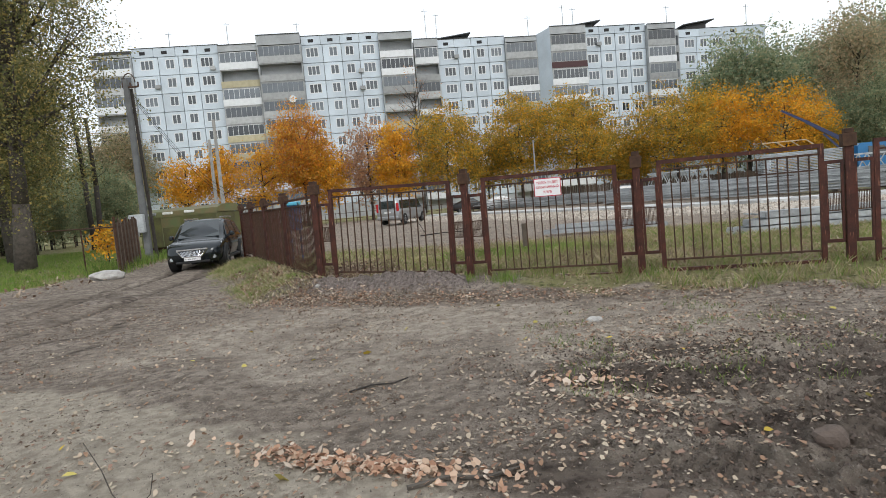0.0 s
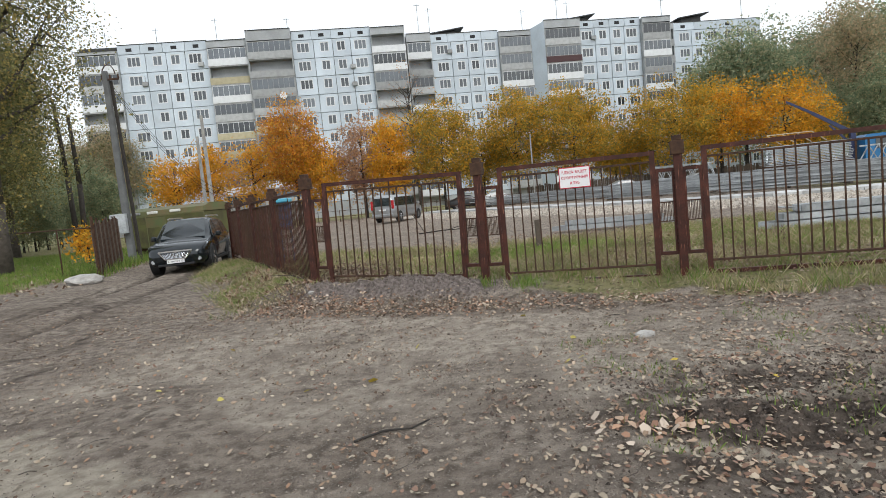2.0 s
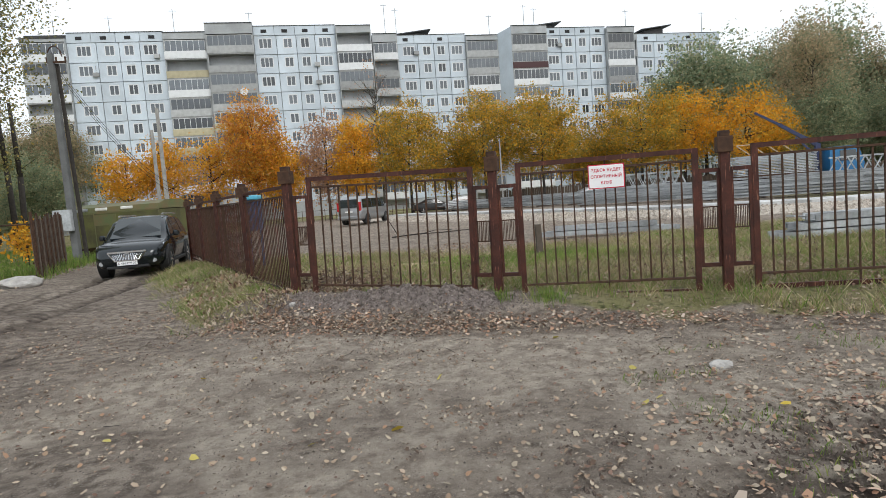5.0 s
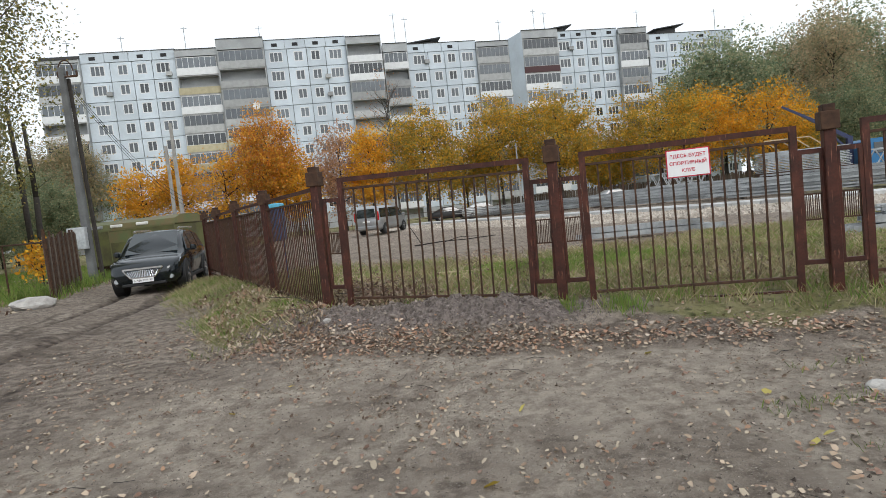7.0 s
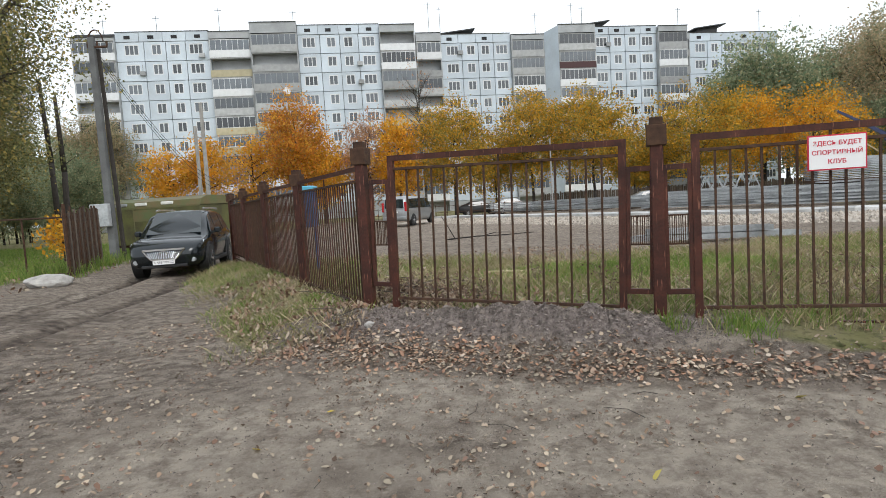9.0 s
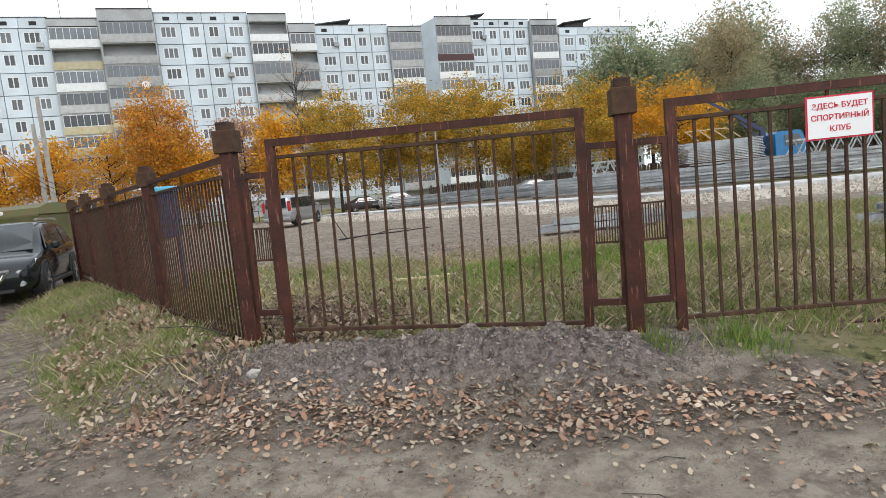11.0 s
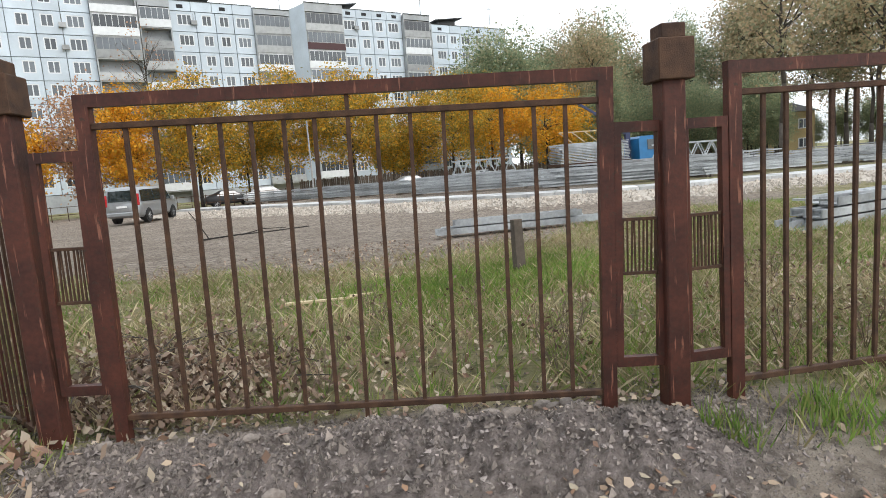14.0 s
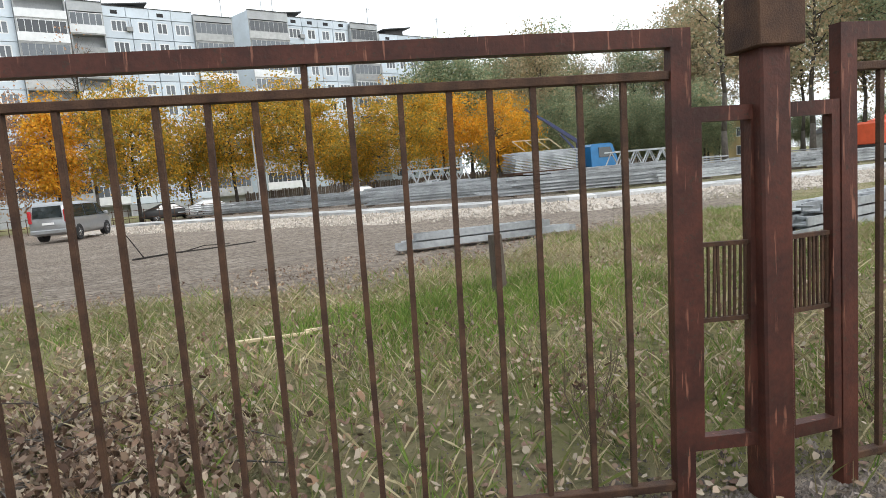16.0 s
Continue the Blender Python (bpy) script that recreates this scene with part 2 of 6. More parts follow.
def lattice(bm, xs, zs, y0, y1):
    """Adds one joined frame of bars in the x-z plane: xs and zs list the bars' (from, to) along each axis; the cells between them stay open."""
    cx, cz = [v for p in xs for v in p], [v for p in zs for v in p]
    vs = {}

    def at_(i, j, y):
        if (i, j, y) not in vs:
            vs[(i, j, y)] = bm.verts.new((cx[i], y, cz[j]))
        return vs[(i, j, y)]
    solid = lambda i, j: 0 <= i < len(cx) - 1 and 0 <= j < len(cz) - 1 and (i % 2 == 0 or j % 2 == 0)  # noqa: E731
    for i in range(len(cx) - 1):
        for j in range(len(cz) - 1):
            if not solid(i, j):
                continue
            bm.faces.new([at_(*c, y0) for c in ((i, j), (i + 1, j), (i + 1, j + 1), (i, j + 1))])
            bm.faces.new([at_(*c, y1) for c in ((i, j + 1), (i + 1, j + 1), (i + 1, j), (i, j))])
            for di, dj, p, q in ((0, -1, (i, j), (i + 1, j)), (1, 0, (i + 1, j), (i + 1, j + 1)), (0, 1, (i + 1, j + 1), (i, j + 1)), (-1, 0, (i, j + 1), (i, j))):
                if not solid(i + di, j + dj):
                    bm.faces.new((at_(*p, y0), at_(*q, y0), at_(*q, y1), at_(*p, y1))[::-1])


def mesh_of(name, bm, material, smooth=False):
    bmesh.ops.recalc_face_normals(bm, faces=bm.faces)
    me = bpy.data.meshes.new(name)
    bm.to_mesh(me)
    bm.free()
    for m_ in (material if isinstance(material, (list, tuple)) else [material]):
        me.materials.append(m_)
    if smooth:
        me.polygons.foreach_set("use_smooth", [True] * len(me.polygons))
    return me


def part(name, bm, material, parent=None, label="", smooth=False, at=None, **tags):
    """One mesh object under a thing or under a part; bm may be a finished mesh."""
    me = bm if isinstance(bm, bpy.types.Mesh) else mesh_of(name, bm, material, smooth)
    ob = new(name, me)
    if parent:
        ob.parent = parent
    if at is not None:
        ob.matrix_basis = at
    return tagged(ob, label, **tags)


def thing(name, at, label, category, group="", kind=""):
    ob = new(name)
    ob.empty_display_size = 0.2
    ob.matrix_basis = at
    return tagged(ob, label, category, group, kind)


def soup(name, quads, material, label="", category="", kind="stuff", smooth=False):
    """One object from an array of n-sided faces, shape (count, corners, 3)."""
    q = np.asarray(quads, float)
    me = bpy.data.meshes.new(name)
    k = q.shape[1]
    me.vertices.add(len(q) * k)
    me.vertices.foreach_set("co", q.reshape(-1))
    me.loops.add(len(q) * k)
    me.loops.foreach_set("vertex_index", np.arange(len(q) * k))
    me.polygons.add(len(q))
    me.polygons.foreach_set("loop_start", np.arange(len(q)) * k)
    me.update(calc_edges=True)
    me.materials.append(material)
    return tagged(new(name, me), label, category, kind=kind)


# ---- ground ----
P = [Vector((-2.11, 11.5)), Vector((0.80, 10.20)), Vector((3.56, 9.45)), Vector((6.4, 8.66)), Vector((9.25, 7.85))]
RUN = [Vector((-2.11, 11.5)), Vector((-3.51, 14.35)), Vector((-4.9, 17.2)), Vector((-6.25, 20.05)), Vector((-7.55, 22.8))]
TOPS = [0.08, 0.0, 0.0, 0.02, 0.02]  # how far each front post stands above the second
LDIR = (P[3] - P[0]).normalized()
LN = Vector((-LDIR.y, LDIR.x))
RDIR = (RUN[4] - RUN[0]).normalized()
RN = Vector((-RDIR.y, RDIR.x))


def sm(a, b, x):
    t = np.clip((x - a) / (b - a), 0, 1)
    return t * t * (3 - 2 * t)


def vnoise(x, y, s, seed=0):
    """Smooth value noise of an array of places, in -1..1."""
    rng = np.random.RandomState(seed)
    tab = rng.rand(256, 256) * 2 - 1
    u, v = np.asarray(x) / s + 1000.3, np.asarray(y) / s + 1000.7
    i, j = np.floor(u).astype(int), np.floor(v).astype(int)
    f, g = u - i, v - j
    f, g = f * f * (3 - 2 * f), g * g * (3 - 2 * g)
    a, b = tab[i % 256, j % 256], tab[(i + 1) % 256, j % 256]
    c, d = tab[i % 256, (j + 1) % 256], tab[(i + 1) % 256, (j + 1) % 256]
    return (a * (1 - f) + b * f) * (1 - g) + (c * (1 - f) + d * f) * g


def turned(x, y, s, seed, a):
    """The same noise on a grid turned by the angle a."""
    x, y = np.asarray(x, float), np.asarray(y, float)
    return vnoise(x * math.cos(a) + y * math.sin(a), y * math.cos(a) - x * math.sin(a), s, seed)


def zones(x, y):
    """Signed distance behind the front fence (inside positive), distance right of the side fence, and so on."""
    x, y = np.asarray(x, float), np.asarray(y, float)
    front = (x - P[0].x) * LN.x + (y - P[0].y) * LN.y
    front = front + 0.28 * np.clip(((x - P[0].x) * LDIR.x + (y - P[0].y) * LDIR.y) / 3.0, 0, 1) * np.clip(2 - ((x - P[0].x) * LDIR.x + (y - P[0].y) * LDIR.y) / 3.0, 0, 1)
    along = (x - P[0].x) * LDIR.x + (y - P[0].y) * LDIR.y
    side = -((x - RUN[0].x) * RN.x + (y - RUN[0].y) * RN.y)
    back = (x - RUN[0].x) * RDIR.x + (y - RUN[0].y) * RDIR.y
    return front, along, side, back


def ground_z(x, y):
    x, y = np.asarray(x, float), np.asarray(y, float)
    front, along, side, back = zones(x, y)
    r = np.hypot(x, y)
    near = 1 - sm(25, 60, r)
    z = near * (0.035 * vnoise(x, y, 1.7, 1) + 0.008 * turned(x, y, 0.6, 2, 0.7)) + (1 - sm(9.5, 13, r)) * (0.004 * turned(x, y, 0.23, 3, 1.9) + 0.006 * np.abs(turned(x, y, 0.11, 4, 0.4)) * (0.4 + 0.6 * (turned(x, y, 1.1, 15, 1.2) > 0)) + 0.005 * np.abs(turned(x, y, 0.05, 18, 2.6)))
    bank = sm(-1.5, -0.15, front) * sm(-1.6, -0.1, side) * (0.27 - 0.05 * sm(0, 8, along)) * (1 - sm(3, 16, front)) * (1 - sm(8, 13, back))
    z += np.maximum(bank, 0)
    m = np.exp(-((front + 0.42) / 0.33) ** 2) * sm(-1.5, -0.3, along) * (1 - sm(2.6, 3.6, along)) * (0.62 + 0.38 * np.exp(-((along - 2.0) / 0.8) ** 2))
    z += m * (0.075 + 0.05 * turned(x, y, 0.6, 5, 0.5) + 0.10 * np.abs(turned(x, y, 0.23, 6, 1.1)) + 0.08 * np.abs(turned(x, y, 0.11, 7, 2.2)) + 0.05 * np.abs(turned(x, y, 0.055, 17, 0.3)))
    # churned wet ground and tyre ruts
    wet = sm(1.2, 2.6, x) * (1 - sm(5.2, 7.0, y)) * sm(1.2, 2.2, y) * (1 - sm(9, 12, x))
    z += wet * (0.08 * vnoise(x * 0.6, y, 0.32, 8) + 0.07 * np.abs(vnoise(x, y, 0.11, 9)) + 0.03 * np.abs(vnoise(x, y, 0.055, 19)) - 0.04)
    for off in (-0.75, 0.75):
        d = y - (3.0 + off + 0.35 * np.sin(x * 0.7 + 0.6))
        z -= 0.05 * np.exp(-(d / 0.17) ** 2) * wet * (0.7 + 0.3 * np.sin(x * 40))
        if off < 0:
            lug = y - (3.42 - 0.42 * (x - 1.7))
            z += 0.035 * np.exp(-(lug / 0.17) ** 4) * sm(1.1, 1.5, x) * (1 - sm(3.4, 4.0, x)) * sm(-0.2, 0.5, np.sin((x * 0.92 - y * 0.38 + 0.7 * np.abs(lug)) * 52))
            z -= 0.10 * np.exp(-(((x - 2.25) / 0.25) ** 2 + ((y - 3.68) / 0.14) ** 2))
        d2 = x - (-7.9 + off - 0.11 * (y - 15) ** 2 * 0.12 + (18 - y) * 0.05)
        z -= 0.10 * np.exp(-(d2 / 0.25) ** 2) * sm(8, 11, y) * (1 - sm(24, 28, y))
        z += 0.04 * np.exp(-((d2 - 0.42) / 0.2) ** 2) * sm(8, 11, y) * (1 - sm(24, 28, y))
    return z


def masks(x, y):
    """grass, rubble, damp and sand shares of the ground's surface."""
    front, along, side, back = zones(x, y)
    n = vnoise(x, y, 2.3, 11) * 0.5 + vnoise(x, y, 0.7, 12) * 0.35 + vnoise(x, y, 0.22, 13) * 0.3
    inside = sm(-0.2, 0.3, front + 0.2 * n) * sm(0, 0.4, side)
    yard = inside * sm(5.2, 8.2, front + 1.6 * n - 0.45 * along * sm(3, 7, along)) * (1 - 0.6 * sm(10, 18, along))
    verge = sm(-1.7, -1.0, side + 0.5 * n) * (1 - sm(0.3, 0.6, side)) * sm(-0.9, 0.4, back) * (1 - sm(11, 12, back))
    verge_r = sm(-1.0, -0.5, front + 0.5 * n) * sm(3.6, 4.6, along) * (1 - sm(0.0, 0.4, front))
    lawn = sm(-12.2, -13.4, x + 0.5 * n + 0.02 * y) * sm(15.5, 17.5, y + 0.8 * n)
    far = sm(60, 75, y) + sm(-30, -45, x) * 0.6
    grass = np.clip(np.maximum.reduce([inside - yard, verge, verge_r, lawn, far]), 0, 1)
    return grass


xs = np.concatenate([-np.geomspace(900, 14, 60), np.linspace(-13.9, -5.05, 178), np.linspace(-5, 0.9, 170), np.linspace(0.92, 3.9, 190), np.linspace(3.94, 7.5, 80), np.linspace(7.6, 14, 80), np.geomspace(14.2, 900, 60)])
ys = np.concatenate([-np.geomspace(300, 2.2, 18), np.linspace(-2, 0.9, 20), np.linspace(1, 11.8, 380), np.linspace(11.9, 26, 200), np.geomspace(26.3, 1500, 80)])
GX, GY = np.meshgrid(xs, ys, indexing="ij")
GZ = ground_z(GX, GY)
nx, ny = GX.shape
idx = np.arange(nx * ny).reshape(nx, ny)
quads = np.stack([idx[:-1, :-1], idx[1:, :-1], idx[1:, 1:], idx[:-1, 1:]], -1).reshape(-1, 4)
me = bpy.data.meshes.new("ground")
me.vertices.add(nx * ny)
me.vertices.foreach_set("co", np.stack([GX, GY, GZ], -1).reshape(-1))
me.loops.add(len(quads) * 4)
me.loops.foreach_set("vertex_index", quads.reshape(-1))
me.polygons.add(len(quads))
me.polygons.foreach_set("loop_start", np.arange(len(quads)) * 4)
me.polygons.foreach_set("use_smooth", np.ones(len(quads), bool))
me.update(calc_edges=True)
front, along, side, back = zones(GX, GY)
nn = vnoise(GX, GY, 0.9, 21) * 0.6 + vnoise(GX, GY, 0.3, 22) * 0.4
big = vnoise(GX, GY, 2.6, 23) + 0.5 * vnoise(GX, GY, 1.1, 24)


def strip(x, y, ax, ay, bx, by, w):
    """1 along the line from a to b, falling off over w beside it."""
    L = math.hypot(bx - ax, by - ay)
    u, v = ((x - ax) * (bx - ax) + (y - ay) * (by - ay)) / L, ((x - ax) * (ay - by) + (y - ay) * (bx - ax)) / L
    return np.exp(-(v / w) ** 2) * sm(-0.3, 0.2, u) * (1 - sm(L - 0.2, L + 0.3, u))


damp = sm(0.2, 2.6, GX + nn + 1.1 * big) * (1 - sm(5.4, 7.0, GY + nn * 0.8 + 0.9 * big)) * sm(-0.2, 2.0, GY + 1.2 * big) * (1 - sm(7, 11, GX + 2 * big)) * (0.72 + 0.4 * vnoise(GX * 0.45, GY, 0.5, 25))
damp = np.maximum(damp, np.exp(-(((GX - 2.25) / 0.28) ** 2 + ((GY - 3.68) / 0.16) ** 2)) * 1.3)
damp = np.maximum(damp, 0.95 * strip(GX, GY, 2.3, 5.0, 5.5, 4.4, 0.22))
dry = np.maximum.reduce([strip(GX, GY, 1.72, 5.35, 3.5, 5.2, 0.10), strip(GX, GY, 1.3, 4.75, 2.2, 4.35, 0.14), strip(GX, GY, 2.2, 4.33, 3.0, 3.85, 0.12), 0.8 * strip(GX, GY, 4.2, 6.2, 7.0, 5.6, 0.12), 0.7 * strip(GX, GY, 1.5, 3.55, 2.6, 3.15, 0.2)]) * sm(-0.9, 0.1, nn)
damp = damp * (1 - 0.95 * dry)
damp = np.maximum(damp, 0.55 * sm(-0.1, -0.6, front * 0 - 0.4) * np.exp(-((front + 0.4) / 0.5) ** 2) * sm(-1.2, -0.2, along) * (1 - sm(2.8, 3.8, along)))
for off in (-0.75, 0.75):
    d2 = GX - (-7.9 + off - 0.0132 * (GY - 15) ** 2 + (18 - GY) * 0.05)
    damp = np.maximum(damp, 0.75 * np.exp(-(d2 / 0.3) ** 2) * sm(7, 10, GY) * (1 - sm(24, 30, GY)))
for line_ in ((-6.17, 8.68, -5.27, 8.98), (-5.27, 8.98, -5.58, 10.86), (-7.22, 10.05, -6.98, 11.16), (-6.98, 11.16, -7.13, 13.1), (-7.13, 13.1, -7.23, 14.34), (-8.85, 12.2, -8.77, 14.26), (-4.92, 7.62, -4.68, 8.44), (-7.13, 14.29, -7.37, 17.64), (-7.37, 17.64, -9.04, 25.28), (-8.57, 14.17, -9.39, 17.59)):  # dark curved ruts sweeping round to the track
    damp = np.maximum(damp, 0.62 * strip(GX + 0.2 * nn, GY + 0.2 * nn, *line_, 0.17))
damp = np.maximum(damp, 0.68 * (1 - sm(-6.0, -3.2, GX + 0.5 * big)) * (1 - sm(15, 20, GY)) * sm(6, 9, GY + nn) * (0.5 + 0.5 * nn))
sand = (1 - sm(5.0, 5.7, GY + (GX + 2.6) * 0.65 + nn * 0.6 + 0.25 * big)) * (1 - sm(0.3, 1.8, GX + 0.6 * big)) * sm(-7.0, -4.2, GX + 1.2 * big) * sm(-4, -1, GY + big)
packed = sm(-5.2, -4.2, front + 1.1 * big) * (1 - sm(-1.55, -1.15, front + 0.2 * nn)) * sm(-1.8, 0.6, along + 0.6 * big) * (0.72 + 0.6 * nn) * (1 - sm(6, 9, along))
mound = np.exp(-((front + 0.4) / 0.45) ** 2) * sm(-1.2, -0.3, along) * (1 - sm(2.9, 3.9, along))
for nm, v in (("grass", masks(GX, GY)), ("damp", damp), ("sand", np.maximum(sand, 0.8 * dry)), ("spoil", mound), ("packed", packed)):
    at_ = me.attributes.new(nm, "FLOAT", "POINT")
    at_.data.foreach_set("value", np.clip(v, 0, 1).reshape(-1).astype(np.float32))


def ground_material():
    m = bpy.data.materials.new("trodden_earth")
    m.use_nodes = True
    n, l = m.node_tree.nodes, m.node_tree.links
    b = n["Principled BSDF"]
    tc = n.new("ShaderNodeTexCoord")

    def nz(scale, detail=6.0, rough=0.6):
        k = n.new("ShaderNodeTexNoise")
        k.inputs["Scale"].default_value, k.inputs["Detail"].default_value, k.inputs["Roughness"].default_value = scale, detail, rough
        l.new(tc.outputs["Object"], k.inputs["Vector"])
        return k.outputs["Fac"]

    def rng(src, a, c, lo=0.0, hi=1.0):
        k = n.new("ShaderNodeMapRange")
        for i, v in enumerate((a, c, lo, hi)):
            k.inputs[i + 1].default_value = v
        l.new(src, k.inputs[0])
        return k.outputs[0]

    def mixc(f, a, c):
        k = n.new("ShaderNodeMix")
        k.data_type = "RGBA"
        for src, i in ((f, 0), (a, 6), (c, 7)):
            if isinstance(src, tuple):
                k.inputs[i].default_value = (*src, 1)
            else:
                l.new(src, k.inputs[i])
        return k.outputs[2]

    def attr(nm, amount=0.5):
        k = n.new("ShaderNodeAttribute")
        k.attribute_name = nm
        a = n.new("ShaderNodeMath")
        a.operation = "MULTIPLY_ADD"
        l.new(nz(5.0), a.inputs[0])
        a.inputs[1].default_value = amount
        l.new(k.outputs["Fac"], a.inputs[2])
        return rng(a.outputs[0], amount * 0.5 + 0.3, amount * 0.5 + 0.7)

    dirt = mixc(rng(nz(0.6), 0.38, 0.62), (0.320, 0.264, 0.212), (0.440, 0.372, 0.305))
    dirt = mixc(rng(nz(7.0), 0.45, 0.62), dirt, (0.158, 0.127, 0.102))
    dirt = mixc(rng(nz(2.4, 8, 0.7), 0.50, 0.60, 0, 0.55), dirt, (0.175, 0.140, 0.114))
    dirt = mixc(rng(nz(60.0, 3), 0.56, 0.68), dirt, (0.44, 0.39, 0.335))
    dirt = mixc(rng(nz(140.0, 3, 0.8), 0.57, 0.66), dirt, (0.085, 0.068, 0.055))
    mp, streak = n.new("ShaderNodeMapping"), n.new("ShaderNodeTexNoise")
    mp.inputs["Scale"].default_value, mp.inputs["Rotation"].default_value = (0.5, 4.5, 1.0), (0, 0, -0.12)
    l.new(tc.outputs["Object"], mp.inputs["Vector"])
    l.new(mp.outputs[0], streak.inputs["Vector"])
    streak.inputs["Scale"].default_value, streak.inputs["Detail"].default_value = 1.0, 8
    dirt = mixc(rng(streak.outputs["Fac"], 0.49, 0.64, 0, 0.5), dirt, (0.165, 0.133, 0.108))
    dirt = mixc(attr("packed", 0.5), dirt, mixc(rng(nz(5.0, 8, 0.75), 0.42, 0.62), (0.52, 0.45, 0.37), (0.25, 0.205, 0.165)))
    dirt = mixc(attr("sand", 0.7), dirt, mixc(rng(nz(9.0), 0.4, 0.65), (0.540, 0.475, 0.385), (0.34, 0.290, 0.230)))
    dirt = mixc(attr("damp", 0.7), dirt, mixc(rng(nz(6.0), 0.4, 0.62), (0.170, 0.136, 0.110), (0.058, 0.044, 0.035)))
    dirt = mixc(attr("spoil", 0.3), dirt, mixc(rng(nz(14.0), 0.4, 0.65), (0.340, 0.285, 0.260), (0.125, 0.102, 0.090)))
    turf = mixc(rng(nz(0.9), 0.4, 0.6), (0.21, 0.21, 0.08), (0.34, 0.29, 0.17))
    turf = mixc(rng(nz(12.0), 0.48, 0.7), turf, (0.085, 0.095, 0.035))
    col = mixc(attr("grass", 0.6), dirt, turf)
    l.new(col, b.inputs["Base Color"])
    b.inputs["Roughness"].default_value = 0.92
    b.inputs["Specular IOR Level"].default_value = 0.2
    h = n.new("ShaderNodeMath")
    h.operation = "MULTIPLY_ADD"
    l.new(nz(38.0, 8, 0.7), h.inputs[0])
    h.inputs[1].default_value = 0.6
    l.new(nz(95.0, 4, 0.7), h.inputs[2])
    bp = n.new("ShaderNodeBump")
    bp.inputs["Strength"].default_value, bp.inputs["Distance"].default_value = 1.0, 0.045
    l.new(h.outputs[0], bp.inputs["Height"])
    l.new(bp.outputs[0], b.inputs["Normal"])
    return m


me.materials.append(ground_material())
tagged(new("ground", me), "bare trodden earth with dry tyre ruts and patches of rough grass", "ground", kind="structure")
GZF = lambda x, y: float(ground_z(np.array([x]), np.array([y]))[0])  # noqa: E731


# ---- steel fence ----
FZ = -0.03
fence = thing("steel_fence", Matrix.Translation((0, 0, FZ)), "long rusty brown steel fence of framed bar panels between capped posts", "fence")
side_fence = thing("steel_fence", Matrix.Translation((0, 0, FZ)), "rusty steel fence of closely set narrow upright strips beside the track", "fence")


def between(a, b):
    return Matrix.Translation((a.x, a.y, 0)) @ pose(0, 0, 0, 0, 0, math.degrees(math.atan2((b - a).y, (b - a).x)))


def post(at, owner, turn, lean=(0, 0), dz=0.0):
    """A square tube post with a boxed collar cap."""
    bm = bmesh.new()
    bbox(bm, -0.058, 0.058, -0.058, 0.058, -0.3, 2.02, bevel=0.008)
    ob = part("fence_post", bm, RUST, owner, at=Matrix.Translation((at.x, at.y, dz)) @ pose(0, 0, 0, lean[0], lean[1], turn))
    bm = bmesh.new()
    bbox(bm, -0.088, 0.088, -0.088, 0.088, 1.93, 2.12, bevel=0.005)
    bbox(bm, -0.06, 0.06, -0.06, 0.06, 2.12, 2.19, bevel=0.006)
    part("post_cap", bm, RUSTDARK, ob, "dark rusty boxed cap")


def bay(a, b, bars=15, sag=0.0, seed=1, za=0.0, zb_=0.0):
    """A framed panel of upright bars between two posts, with the small frames that tie it to both posts."""
    L = (b - a).length
    rng = random.Random(seed)
    x0, x1 = 0.31, L - 0.31
    zt, zi, zb, zl = 2.01, 1.86, 0.40 + sag, 0.24 + sag
    bm = bmesh.new()
    lattice(bm, ((x0, x0 + 0.07), (x1 - 0.07, x1)), ((zl - 0.03, zl + 0.025), (zt - 0.06, zt)), -0.024, 0.024)
    ob = part("fence_panel", bm, RUST, fence, at=Matrix.Translation((0, 0, za)) @ between(a, b) @ pose(0, 0, 0, 0, -math.degrees(math.atan2(zb_ - za, L))))
    for z in (zi, zb):
        bm = bmesh.new()
        bbox(bm, x0 + 0.07, x1 - 0.07, -0.018, 0.018, z - 0.015, z + 0.015, bevel=0.003)
        part("inner_rail", bm, RUSTDARK, ob)
    step = (x1 - x0 - 0.14) / (bars + 1)
    for i in range(bars):
        x = x0 + 0.07 + step * (i + 1) + rng.uniform(-0.008, 0.008)
        bm = bmesh.new()
        hi = zt - 0.06 if i == bars // 2 else zi - 0.015
        lo = zl if i == bars // 2 else zb - rng.uniform(0, 0.03)
        bar(bm, (x, 0.0, lo), (x + rng.uniform(-0.010, 0.010), 0, hi), 0.019, 0.019)
        part("bar", bm, RUSTDARK, ob)
    for s, e in ((0.062, x0 - 0.002), (x1 + 0.002, L - 0.062)):
        bm = bmesh.new()
        lattice(bm, ((s, s + 0.035), (e - 0.035, e)), ((0.53, 0.58), (1.70, 1.75)), -0.02, 0.02)
        part("tie_frame", bm, RUST, ob)
        bm = bmesh.new()
        for z in (1.27, 1.0):
            bbox(bm, s + 0.037, e - 0.037, -0.01, 0.01, z, z + 0.015)
        k = 9
        for i in range(k):
            x = s + 0.045 + (e - s - 0.09) * i / (k - 1)
            bar(bm, (x, 0, 1.015), (x + rng.uniform(-0.006, 0.006), 0, 1.27), 0.008)
        part("grille", bm, RUSTDARK, ob)


